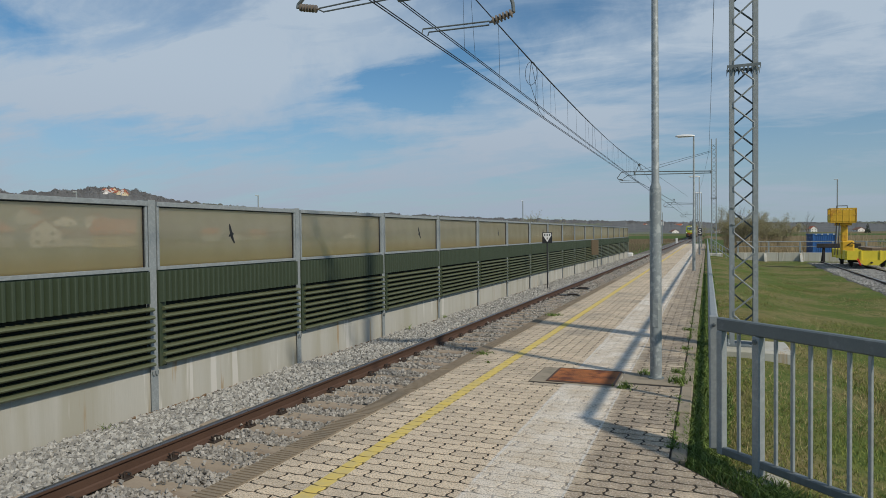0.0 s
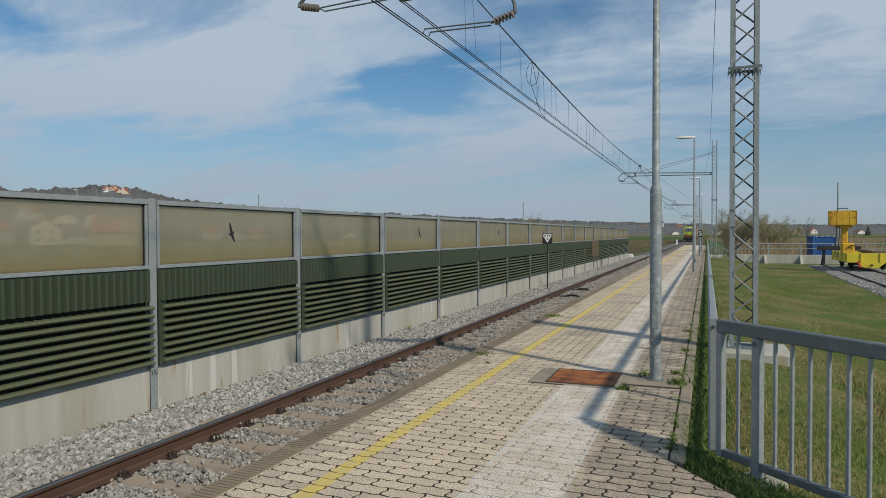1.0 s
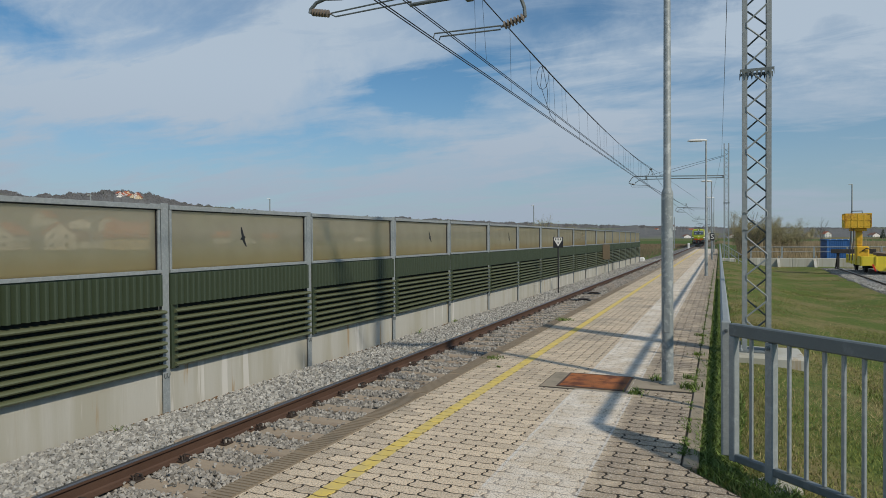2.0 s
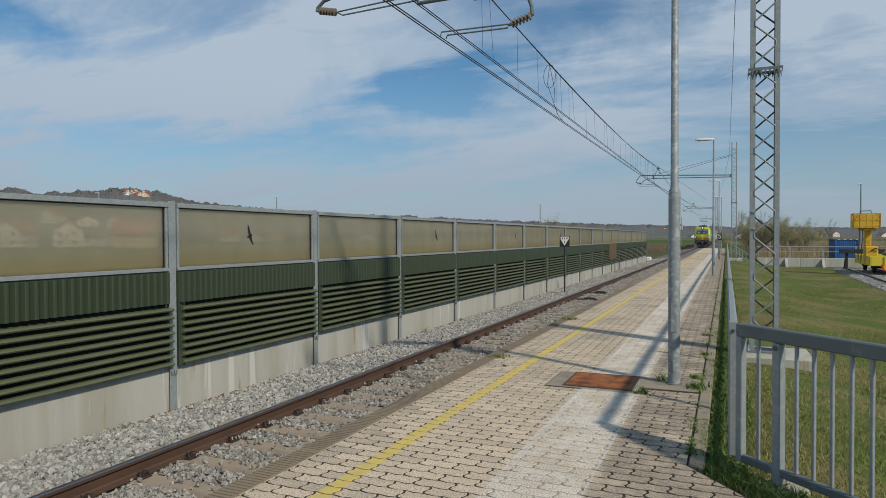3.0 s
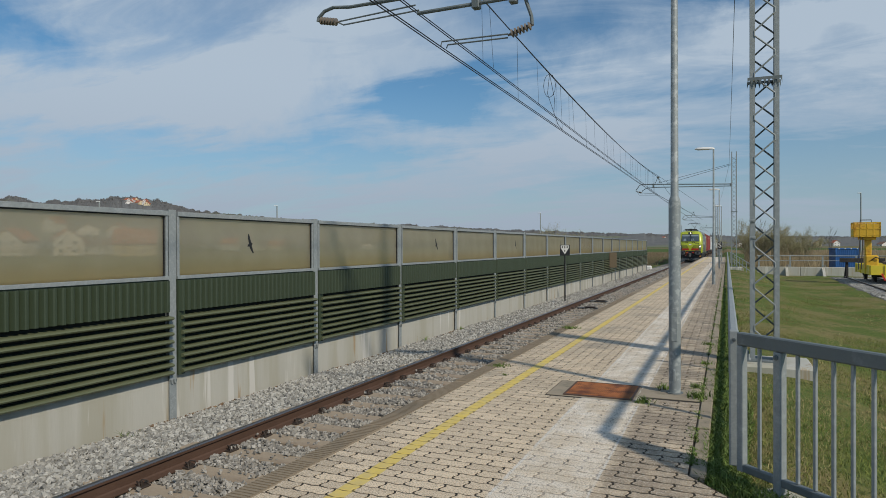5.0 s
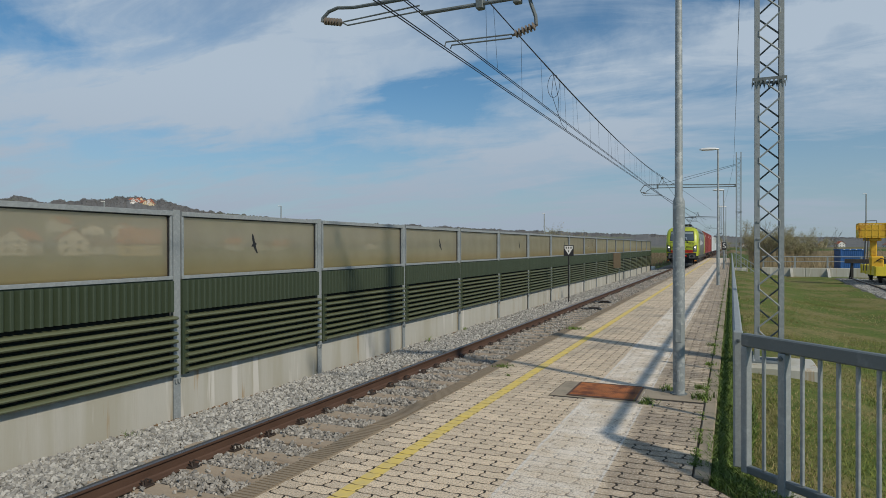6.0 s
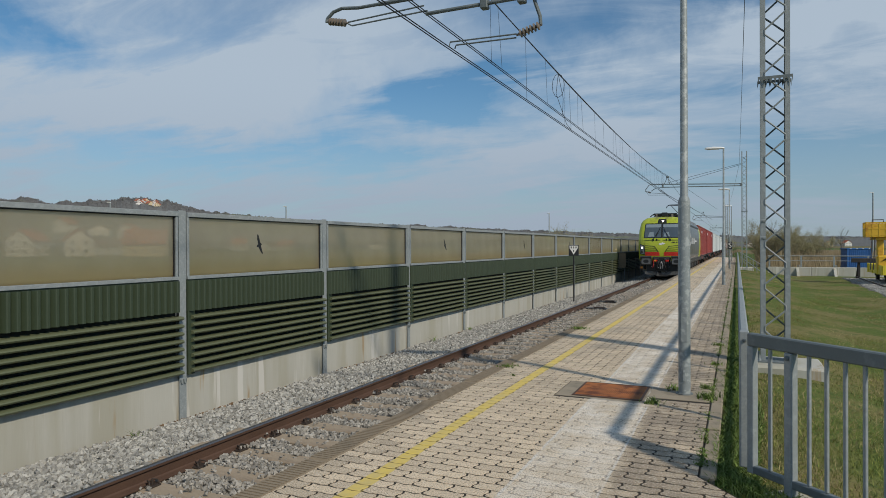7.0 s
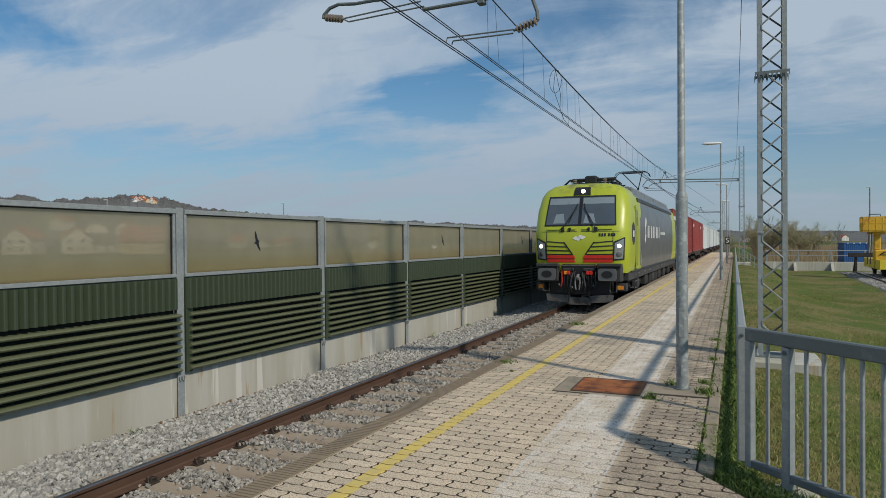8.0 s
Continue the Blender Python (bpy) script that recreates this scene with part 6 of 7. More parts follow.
def build_wagon():
    ln = 19.0
    t = thing("container_wagon", pose(0, 0, 0), "dark brown flat container wagon on four-wheel bogies", "freight wagon", "container wagons")
    for s in (-1, 1):
        part("side_sill", Geo().prism([(0.3, 0.95), (0.3, 1.12), (ln - 0.3, 1.12), (ln - 0.3, 0.95), (ln - 4.4, 0.95), (ln - 5.6, 0.70), (5.6, 0.70), (4.4, 0.95)], s * 1.02, s * 1.14, "x"), M["bogie"], t)
        for y in (0.0, ln):
            d = -1 if y == 0 else 1
            part("buffer", Geo().lathe((s * 0.875, y - d * 0.3, 1.03), (0, d, 0), [(0, 0.09), (0.45, 0.09), (0.46, 0.22), (0.5, 0.22), (0.52, 0.15)], 12), M["bogie"], t)
        part("brake_wheel", Geo().lathe((s * 1.15, 9.0, 0.85), (s, 0, 0), [(0, 0.16), (0.02, 0.16), (0.025, 0.05)], 14), M["red"], t)
    for y in (0.3, 4.4, 9.4, 14.4, ln - 0.5):
        part("cross_member", Geo().box((-1.02, y, 0.92), (1.02, y + 0.2, 1.10), 0.01), M["bogie"], t)
    for yb in (2.6, ln - 2.6):
        for s in (-1, 1):
            part("bogie_frame", Geo().prism([(yb - 1.35, 0.52), (yb - 1.2, 0.74), (yb + 1.2, 0.74), (yb + 1.35, 0.52), (yb + 0.7, 0.50), (yb + 0.4, 0.3), (yb - 0.4, 0.3), (yb - 0.7, 0.50)], s * 0.95, s * 1.06, "x"), M["bogie"], t)
            for dy in (-0.9, 0.9):
                part("axle_box", Geo().box((s * 1.06, yb + dy - 0.15, 0.32), (s * 1.15, yb + dy + 0.15, 0.62), 0.03), M["rail_rust"], t)
        for dy in (-0.9, 0.9):
            wheelset(t, yb + dy, 0.46)
    return t


def build_train():
    """Wagons behind the loco, each with its load; returns the moving things and their start along the train."""
    moved = [(LOCO, 0.0, 0.0)]
    wagon = build_wagon()
    boxes = {("box_red", 12.19): build_container(12.19, "box_red", "long brick-red corrugated shipping container"),
             ("box_brown", 6.06): build_container(6.06, "box_brown", "short brown-red corrugated shipping container"),
             ("box_red", 6.06): build_container(6.06, "box_red", "short brick-red corrugated shipping container"),
             ("box_white", 12.19): build_container(12.19, "box_white", "long white-grey corrugated shipping container"),
             ("box_white", 6.06): build_container(6.06, "box_white", "short white-grey corrugated shipping container")}
    used = set()
    loads = [(("box_brown", 6.06), ("box_red", 12.19)), (("box_red", 12.19), ("box_red", 6.06))]
    loads += [(("box_white", 12.19), ("box_white", 6.06)), (("box_white", 6.06), ("box_white", 12.19))] * 3 + [(("box_red", 12.19), ("box_white", 6.06))] * 2
    y = LOCO_LEN + 0.75
    for i, load in enumerate(loads):
        w = wagon if i == 0 else copy_thing(wagon, pose(0, 0, 0))
        moved.append((w, y, 0.0))
        at = y + 0.30
        for key in load:
            box = boxes[key]
            if key in used:
                box = copy_thing(box, pose(0, 0, 0))
            used.add(key)
            moved.append((box, at, 1.125))
            at += key[1] + 0.12
        y += 20.2
    return moved


TRAIN = build_train()
TRAIN_V, TRAIN_Y8 = 24.0, 20.1


def move_train():
    for ob, along, up in TRAIN:
        rows = [(t, pose(TRACK_X, TRAIN_Y8 + TRAIN_V * (8 - t) + along, RAIL_Z + up)) for t in (0, 1, 2, 3, 4, 5, 6, 7, 8)]
        walk(ob, rows)
    for w, y, r in WHEELS:
        step = math.degrees(TRAIN_V / r / FPS)
        walk(w, [(i / FPS, pose(0, y, r, i * step, 0, 0)) for i in range(241)])


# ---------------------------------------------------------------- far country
# Hill wood greyed: the haze of distance is mixed into its colour.
M["wood"] = material("haze_greyed_hill_wood", (0.140, 0.143, 0.142), 0.95, 0, 0.35, 0.03, 0.2, 0.0, dark=(0.15, 0.165, 0.115), dark_at=(0.52, 0.6), dark_scale=0.006, spec=0.1)
# Distance haze is put into the far ridge's blue-grey colour.
M["far_wood"] = material("haze_coloured_far_hill", (0.115, 0.13, 0.145), 0.95, 0, 0.12, 0.006, 0.06, 0.0, spec=0.1)
M["bark"] = material("grey_brown_bark", (0.22, 0.19, 0.15), 0.9, 0, 0.25, 8, 60, 0.3)
M["twig"] = material("bare_brown_twigs", (0.30, 0.245, 0.155), 0.9, 0, 0.2, 6, 60, 0.0, island=0.6)
M["bud_leaf"] = material("young_spring_leaves", (0.205, 0.190, 0.090), 0.7, 0, 0.2, 4, 60, 0.0, island=0.7)
M["reed"] = material("dry_reed_stalks", (0.33, 0.26, 0.155), 0.9, 0, 0.2, 4, 60, 0.0, island=0.7)
M["brush"] = material("brown_winter_brush", (0.20, 0.155, 0.095), 0.9, 0, 0.2, 4, 60, 0.0, island=0.7)
M["conifer"] = material("dark_conifer_needles", (0.035, 0.050, 0.028), 0.85, 0, 0.3, 2, 40, 0.0, island=0.6)
M["render_white"] = material("white_house_render", (0.72, 0.70, 0.66), 0.85, 0, 0.06, 1, 20, 0.0, obj=0.15)
M["render_cream"] = material("cream_house_render", (0.66, 0.55, 0.36), 0.85, 0, 0.06, 1, 20, 0.0, obj=0.2)
M["roof_red"] = material("red_clay_roof_tiles", (0.42, 0.13, 0.065), 0.8, 0, 0.2, 1.5, 12, 0.2, obj=0.3)
M["roof_brown"] = material("brown_roof_tiles", (0.18, 0.10, 0.07), 0.8, 0, 0.2, 1.5, 12, 0.2, obj=0.3)
M["house_pane"] = material("dark_window_glass", (0.04, 0.05, 0.06), 0.15, 0, 0.1, 1, 20, 0)
M["yellow_paint"] = material("chipped_yellow_paint", (0.74, 0.60, 0.045), 0.5, 0, 0.10, 2.5, 60, 0.05, dark=(0.42, 0.30, 0.07), dark_at=(0.62, 0.8))
M["orange_paint"] = material("faded_orange_yellow_paint", (0.70, 0.42, 0.03), 0.5, 0, 0.12, 2.5, 60, 0.05, dark=(0.38, 0.13, 0.03), dark_at=(0.58, 0.75))
M["plank"] = material("grey_brown_deck_plank", (0.20, 0.15, 0.10), 0.9, 0, 0.25, 4, 60, 0.2, obj=0.3)


def polar(az, r, z):
    """A place at az degrees left of the track and r metres off."""
    a = radians(az)
    return (-r * math.sin(a), r * math.cos(a), z)


HILL_R = 1500
HILL_AZ = [-45, -20, -10, -3, 2, 8, 14, 20, 26, 33, 38, 42, 44.5, 46.3, 48, 50, 51.6, 53, 55.5, 58, 70, 95]
HILL_RISE = [9, 11, 12, 14.5, 17.5, 22, 27, 33, 39, 44, 49, 55, 59, 68, 74, 72, 65, 62, 61, 61, 60, 55]


def hill_h(az):
    """Height of the wooded ridge at az degrees left of the track."""
    return float(np.interp(az, HILL_AZ, HILL_RISE)) / 1162 * HILL_R / max(0.75, math.cos(radians(az - 22)))


def crest(az, h, rough, seed):
    """Height of a ridge line with its small rises."""
    w = noise.noise((az * 0.7, seed, 0)) * 0.08 + noise.noise((az * 2.7, seed, 1)) * 0.05
    return h * (1 + w) + rough * noise.noise((az * 7, seed, 2)) * 0.6


def build_hills():
    def ridge(name, mat, r, azs, hs, rough, seed, label):
        n = 1500
        v, f = [], []
        for i in range(n + 1):
            az = azs[0] + (azs[-1] - azs[0]) * i / n
            h = float(np.interp(az, azs, hs))
            top = crest(az, h, rough, seed)
            for k, (rr, hh) in enumerate(((0.72, -0.02), (0.80, 0.10), (0.88, 0.38), (0.95, 0.75), (0.985, 0.92), (1.0, 1.0), (1.06, 0.6))):
                v.append(polar(az, r * rr, -1.5 + max(0.0, top) * hh))
        m = 7
        f = [(i * m + k, i * m + k + 1, (i + 1) * m + k + 1, (i + 1) * m + k) for i in range(n) for k in range(m - 1)]
        solid(name, Geo().add(v, f), mat, label, kind="structure", smooth=True)
    ridge("hill", M["wood"], HILL_R, HILL_AZ, [hill_h(a) for a in HILL_AZ], 3.0, 5.0, "wooded low hills in bare spring brown greyed for haze")
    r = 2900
    ridge("far_hill", M["far_wood"], r, [-50, -20, 0, 15, 30, 50, 95], [20, 27, 40, 55, 70, 76, 76], 3.0, 9.0, "ridge on the horizon coloured blue-grey for haze")


build_hills()


def house(m, w, d, h, roof_h, wall, roof, label, chimney=True):
    t = thing("house", m, label, "house", "village houses")
    part("wall", Geo().prism([(-w / 2, 0), (w / 2, 0), (w / 2, h), (0, h + roof_h * 0.95), (-w / 2, h)], -d / 2, d / 2, "y"), M[wall], t)
    for s in (-1, 1):
        o = 0.5
        part("roof", Geo().prism([(0, h + roof_h), (s * (w / 2 + o), h - roof_h * o * 2 / w), (s * (w / 2 + o), h - roof_h * o * 2 / w + 0.25), (0, h + roof_h + 0.3)], -d / 2 - o, d / 2 + o, "y"), M[roof], t)
    if chimney:
        part("chimney", Geo().box((w * 0.15, d * 0.1, h + roof_h * 0.4), (w * 0.15 + 0.7, d * 0.1 + 0.7, h + roof_h + 0.9), 0.03), M["roof_brown"], t)
    for s in (-1, 1):
        for z in ([1.0] if h < 4 else [1.0, 3.8]):
            for x in (-w * 0.25, w * 0.2):
                win = part("window", Geo().box((x - 0.6, s * d / 2, z), (x + 0.6, s * (d / 2 + 0.05), z + 1.3)), M["white_paint"], t)
                part("pane", Geo().box((x - 0.5, s * (d / 2 + 0.05), z + 0.1), (x + 0.5, s * (d / 2 + 0.07), z + 1.2)), M["house_pane"], win)
            for y in (-d * 0.25, d * 0.25):
                win = part("window", Geo().box((s * w / 2, y - 0.6, z), (s * (w / 2 + 0.05), y + 0.6, z + 1.3)), M["white_paint"], t)
                part("pane", Geo().box((s * (w / 2 + 0.05), y - 0.5, z + 0.1), (s * (w / 2 + 0.07), y + 0.5, z + 1.2)), M["house_pane"], win)
    return t


def build_village():
    rnd = random.Random(4)
    a = house(pose(0, 0, -60), 9, 11, 5.5, 3.6, "render_white", "roof_red", "white two-storey house with a red tiled roof")
    b = house(pose(0, 0, -60), 10, 12, 4.2, 4.4, "render_cream", "roof_red", "cream house with an orange-red tiled roof")
    c = house(pose(0, 0, -60), 12, 9, 3.4, 3.0, "render_white", "roof_brown", "low white house with a brown roof")

    def put(src, first, az, r, z, rot):
        x, y, _ = polar(az, r, 0)
        m = pose(x, y, z, 0, 0, rot)
        if first:
            src.matrix_world = m
            return src
        return copy_thing(src, m)
    spots = [(b, 48.4, 235, -1.3, 130), (a, 53.2, 260, -1.3, 60), (c, 51.0, 300, -1.3, 120), (a, 56.4, 270, -1.3, 30), (a, 49.6, 420, 6, 30), (c, 51.8, 450, 9, 60), (a, 54.0, 470, 11, 20),
             (a, 41.3, 520, -1.3, 110), (c, 39.2, 560, -1.3, 20), (b, 37.6, 600, -1.3, 120), (c, 30.0, 660, -1.3, 35)]
    for i in range(13):
        spots.append(((a, b, c)[i % 3], 48.3 + rnd.uniform(-1.0, 0.9), 1468 + rnd.uniform(-12, 16), 0, rnd.uniform(0, 90)))
    for i in range(16):
        spots.append(((a, c, a)[i % 3], rnd.uniform(1.9, 4.8), 1440 + rnd.uniform(-30, 20), 0, rnd.uniform(0, 90)))
    for i in range(4):
        spots.append(((a, c, b)[i % 3], rnd.uniform(-14, -6), 1120 + rnd.uniform(-40, 60), -1.0, rnd.uniform(0, 90)))
    for az in (2.5, -0.9, 13.5, 15.2):
        spots.append((c, az, 1150, -1.0, rnd.uniform(0, 90)))
    seen = set()
    for src, az, r, z, rot in spots:
        if r > 1200:
            z = hill_h(az) * (0.92 + (r - 1478) / 1500 * 5) - 4.0 if az > 20 else hill_h(az) * 0.50 - 3
        put(src, id(src) not in seen, az, r, z, rot)
        seen.add(id(src))
    t = thing("church", pose(*polar(3.4, 1425, hill_h(3.4) * 0.50 - 3)), "white church with a tall tower in the far village", "church")
    part("nave", Geo().box((-5, -9, 0), (5, 9, 7), 0.1), M["render_white"], t)
    part("tower", Geo().box((-3, -14, 0), (2.4, -8.98, 13), 0.1), M["render_white"], t)
    part("spire", Geo().lathe((0, -11.5, 13), (0, 0, 1), [(0, 2.8), (2, 2.0), (5, 0.1)], 8), M["roof_brown"], t)


build_village()


def twigs(g, rnd, p, d, ln, r, depth, leaves=None, spread=0.6):
    """Branching thin stems."""
    q = p + d * ln
    mid = p + d * ln * 0.5 + Vector((rnd.uniform(-1, 1), rnd.uniform(-1, 1), 0)) * ln * 0.06
    g.tube([p, mid, q], [r, r * 0.8, r * 0.55], 3 if r < 0.02 else 6, False)
    if depth == 0:
        if leaves is not None:
            for _ in range(6):
                c = p + d * ln * rnd.uniform(0.2, 1.1) + Vector((rnd.uniform(-1, 1), rnd.uniform(-1, 1), rnd.uniform(-1, 1))) * 0.12
                s = rnd.uniform(0.012, 0.026)
                u = Vector((rnd.uniform(-1, 1), rnd.uniform(-1, 1), rnd.uniform(-0.5, 1))).normalized()
                w = u.orthogonal().normalized()
                leaves.add([c - u * s * 1.6, c + w * s * 0.7, c + u * s * 1.6, c - w * s * 0.7], [(0, 1, 2, 3)])
        return
    for k in range(rnd.choice((3, 4, 4))):
        u = rnd.uniform(0.35, 1.0)
        nd = (d + Vector((rnd.uniform(-1, 1), rnd.uniform(-1, 1), rnd.uniform(-0.15, 0.6))) * spread).normalized()
        twigs(g, rnd, p + d * ln * u, nd, ln * rnd.uniform(0.5, 0.72), r * 0.5, depth - 1, leaves, spread)


def build_tree(m, h, seed, label, leafy, stems=1, spread=0.6, depth=4):
    rnd = random.Random(seed)
    t = thing("tree" if stems == 1 else "shrub", m, label, "tree" if stems == 1 else "shrub")
    trunk, leaves = Geo(), Geo()
    for s in range(stems):
        p = Vector((rnd.uniform(-1, 1) * 0.12 * stems, rnd.uniform(-1, 1) * 0.12 * stems, -0.1)) if stems > 1 else Vector((0, 0, -0.1))
        d = Vector((rnd.uniform(-0.5, 0.5), rnd.uniform(-0.5, 0.5), 1)).normalized() if stems > 1 else Vector((rnd.uniform(-0.08, 0.08), 0.03, 1)).normalized()
        twigs(trunk, rnd, p, d, h * 0.42, h * (0.0055 if stems > 1 else 0.010), depth, leaves if leafy else None, spread)
    part("stem", trunk, M["twig"] if stems > 1 else M["bark"], t, "bare branching stems")
    if leafy:
        part("crown", leaves, M["bud_leaf"], t, "sparse young yellow-green leaves")
    return t


def conifer(m, h, seed):
    rnd = random.Random(seed)
    t = thing("conifer", m, "dark green conifer standing by the fields", "tree", "far conifers")
    part("trunk", Geo().lathe((0, 0, 0), (0, 0, 1), [(0, h * 0.02), (h * 0.95, 0.02)], 6), M["bark"], t)
    g = Geo()
    for i in range(260):
        z = h * (0.08 + 0.92 * rnd.random())
        a = rnd.uniform(0, 6.28)
        r = (h - z) * 0.27 * rnd.uniform(0.6, 1.1) + 0.1
        c = Vector((math.cos(a) * r * 0.5, math.sin(a) * r * 0.5, z))
        e = Vector((math.cos(a) * r, math.sin(a) * r, z - r * 0.35))
        s = Vector((-math.sin(a), math.cos(a), 0)) * r * 0.28
        g.add([c, e - s, e + Vector((0, 0, -0.1 * r)), e + s], [(0, 1, 2, 3)])
    part("crown", g, M["conifer"], t)
    return t


def build_plants():
    build_tree(pose(3.4, 61, -0.5), 4.6, 3, "shrubby willow with young yellow-green leaves", True, 26, 0.6, 4)
    build_tree(pose(4.1, 62.5, -0.5), 3.7, 4, "shrubby willow with young yellow-green leaves", True, 18, 0.6, 4)
    for k, (x, y, h) in enumerate(((2.6, 63, 2.8), (5.6, 63, 2.0), (5.0, 66, 2.4), (7.6, 70, 2.0), (1.6, 64, 2.6))):
        build_tree(pose(x, y, -0.5), h, 50 + k, "bare brown shrub in dry reeds", False, 7, 0.62, 3)
    build_tree(pose(2.2, 60, -0.5), 3.0, 8, "bare brown shrub beside the concrete wall", False, 6, 0.6, 3)
    build_tree(pose(6.4, 66, -0.5), 2.4, 12, "bare brown shrub in dry reeds", False, 6, 0.6, 3)
    build_tree(pose(3.0, 72, -0.5), 6.5, 21, "thin bare tree above the reeds", False, 1, 0.45, 4)
    build_tree(pose(10.5, 84, -0.5), 6.0, 23, "thin bare tree above the reeds", False, 1, 0.45, 4)
    build_tree(pose(-9.6, 38, -1.2), 5.0, 31, "shrub tops with young leaves behind the noise barrier", True, 6, 0.6, 4)
    build_tree(pose(-10.7, 38.6, -1.2), 4.8, 33, "shrub tops with young leaves behind the noise barrier", True, 5, 0.6, 4)
    build_tree(pose(-9.0, 38.8, -1.2), 4.5, 37, "shrub tops with young leaves behind the noise barrier", True, 6, 0.6, 4)
    build_tree(pose(-9.4, 71, -1.2), 2.6, 35, "small bare shrub at the end of the noise barrier", False, 2, 0.6, 3)
    c = conifer(pose(*polar(-13.2, 430, -0.6)), 8.5, 1)
    for az, r, in ((-13.9, 430), (-14.6, 520), (-15.6, 470), (-17.0, 500), (52.2, 1480), (51.6, 1484), (50.1, 1478), (48.9, 1470), (-11, 560)):
        copy_thing(c, pose(*polar(az, r, -0.6 if r < 600 else hill_h(az) * 0.92 - 2), 0, 0, az * 7))
    rnd = random.Random(6)
    g = Geo()
    for i in range(5200):
        x, y = rnd.uniform(1.8, 13), rnd.uniform(56, 78)
        if y < 64 and x > 6.6 and x < 10.2:
            continue
        h = rnd.uniform(1.1, 2.2) * (0.8 + 0.3 * noise.noise((x * 0.5, y * 0.3, 0)))
        b = Vector((x, y, -0.55))
        lean = Vector((rnd.uniform(-0.35, 0.35), rnd.uniform(-0.2, 0.2), h))
        w = rnd.uniform(0.012, 0.03)
        g.add([b - Vector((w, 0, 0)), b + Vector((w, 0, 0)), b + lean * 0.6 + Vector((w * 0.8, 0, 0)), b + lean, b + lean * 0.6 - Vector((w * 0.8, 0, 0))], [(0, 1, 2, 3, 4)])
    solid("reed_bed", g, M["reed"], "dry brown reeds and scrub behind the wall", kind="stuff")
    g = Geo()
    for i in range(9000):
        y = rnd.uniform(72, 260)
        x = rnd.uniform(-20 - (y - 70) * 0.35, -8.6 + (y - 72) * 0.008)
        h = rnd.uniform(0.3, 0.9)
        b = Vector((x, y, -1.32))
        lean = Vector((rnd.uniform(-0.3, 0.3), 0, h))
        w = rnd.uniform(0.03, 0.07)
        g.add([b - Vector((w, 0, 0)), b + Vector((w, 0, 0)), b + lean], [(0, 1, 2)])
    solid("dry_brush", g, M["brush"], "low dry brown brush beside the line", kind="stuff")


build_plants()


# ---------------------------------------------------------------- the yard beside the platform
def build_yard():
    wall = thing("yard_wall", pose(0, 49.6, 0), "low grey concrete wall carrying a steel railing", "wall")
    for i in range(6):
        part("concrete_block", Geo().box((1.9 + i * 2.6, 0, -0.8), (1.9 + i * 2.6 + 2.585, 0.3, 0.08), 0.02), M["concrete"], wall)
    part("bar", Geo().tube([(1.9, 0.15, 0.82), (17.4, 0.15, 0.82)], 0.03, 8), M["galv"], wall)
    part("bar", Geo().tube([(1.9, 0.15, 0.50), (17.4, 0.15, 0.50)], 0.02, 8), M["galv"], wall)
    for i in range(9):
        part("post", Geo().box((2.0 + i * 1.9 - 0.05, 0.11, 0.07), (2.0 + i * 1.9 + 0.05, 0.19, 0.82), 0.008), M["galv"], wall)
    for x in (3.6, 5.75):
        part("buttress", Geo().prism([(-0.75, -0.6), (0.0, -0.6), (0.0, 0.05)], x, x + 0.16, "x"), M["concrete"], wall)
        part("lifting_eye", Geo().tube([(x + 0.1, 0.1, 0.07), (x + 0.1, 0.1, 0.20), (x + 0.18, 0.1, 0.24), (x + 0.2, 0.1, 0.07)], 0.02, 6), M["galv"], wall)
    t = thing("site_container", pose(7.55, 57.5, -0.5, 0, 0, 5), "blue steel site container with a flat roof", "container")
    g = Geo()
    out = []
    for i in range(12):
        x = 0.06 + 1.5 * i / 12
        out += [(x, 0.0), (x + 0.07, 0.0), (x + 0.085, 0.03), (x + 0.135, 0.03)]
    g.prism(out + [(1.58, 0.0), (1.58, 2.2), (0.05, 2.2)], 0.06, 1.72, "z")
    part("corrugated_wall", g, M["box_blue"], t)
    part("roof_rim", Geo().box((0, -0.03, 1.70), (1.62, 2.25, 1.80), 0.02), M["box_blue"], t)
    part("floor_rim", Geo().box((0, -0.03, 0.0), (1.62, 2.25, 0.10), 0.02), M["box_blue"], t)
    for x in (0.0, 1.50):
        part("corner_post", Geo().box((x, -0.035, 0.1), (x + 0.12, 0.09, 1.7), 0.01), M["box_blue"], t)
    for i in range(4):
        part("roof_clip", Geo().box((0.2 + i * 0.4, -0.05, 1.73), (0.28 + i * 0.4, -0.031, 1.80)), M["white_paint"], t)
    # siding with its gravel, buffer stop and the trolley
    gr = Geo()
    xs, ys = [-1.85, -1.4, 1.5, 2.2], [20, 25, 30, 35, 40, 44, 47]
    sid = lambda y: 6.25 + 0.03 * (y - 39)
    v = [(sid(y) + x + 0.9 + 0.15 * noise.noise((x, y, 0)), y, -0.60 if abs(x) > 1.6 else -0.455) for y in ys for x in xs]
    gr.add(v, [(j * 4 + i, j * 4 + i + 1, (j + 1) * 4 + i + 1, (j + 1) * 4 + i) for j in range(len(ys) - 1) for i in range(3)])
    solid("siding_bed", gr, M["ballast_bed"], "strip of pale gravel under the siding", kind="structure")
    ang = -math.degrees(math.atan(0.03))
    for s in (-0.753, 0.753):
        a, b = Geo(), Geo()
        rail_profile(s, -6, 21, 0.0, a, b)
        r = solid("siding_rail", a, M["rail_rust"], "rusty siding rail in pale gravel", "rail", group="siding rails")
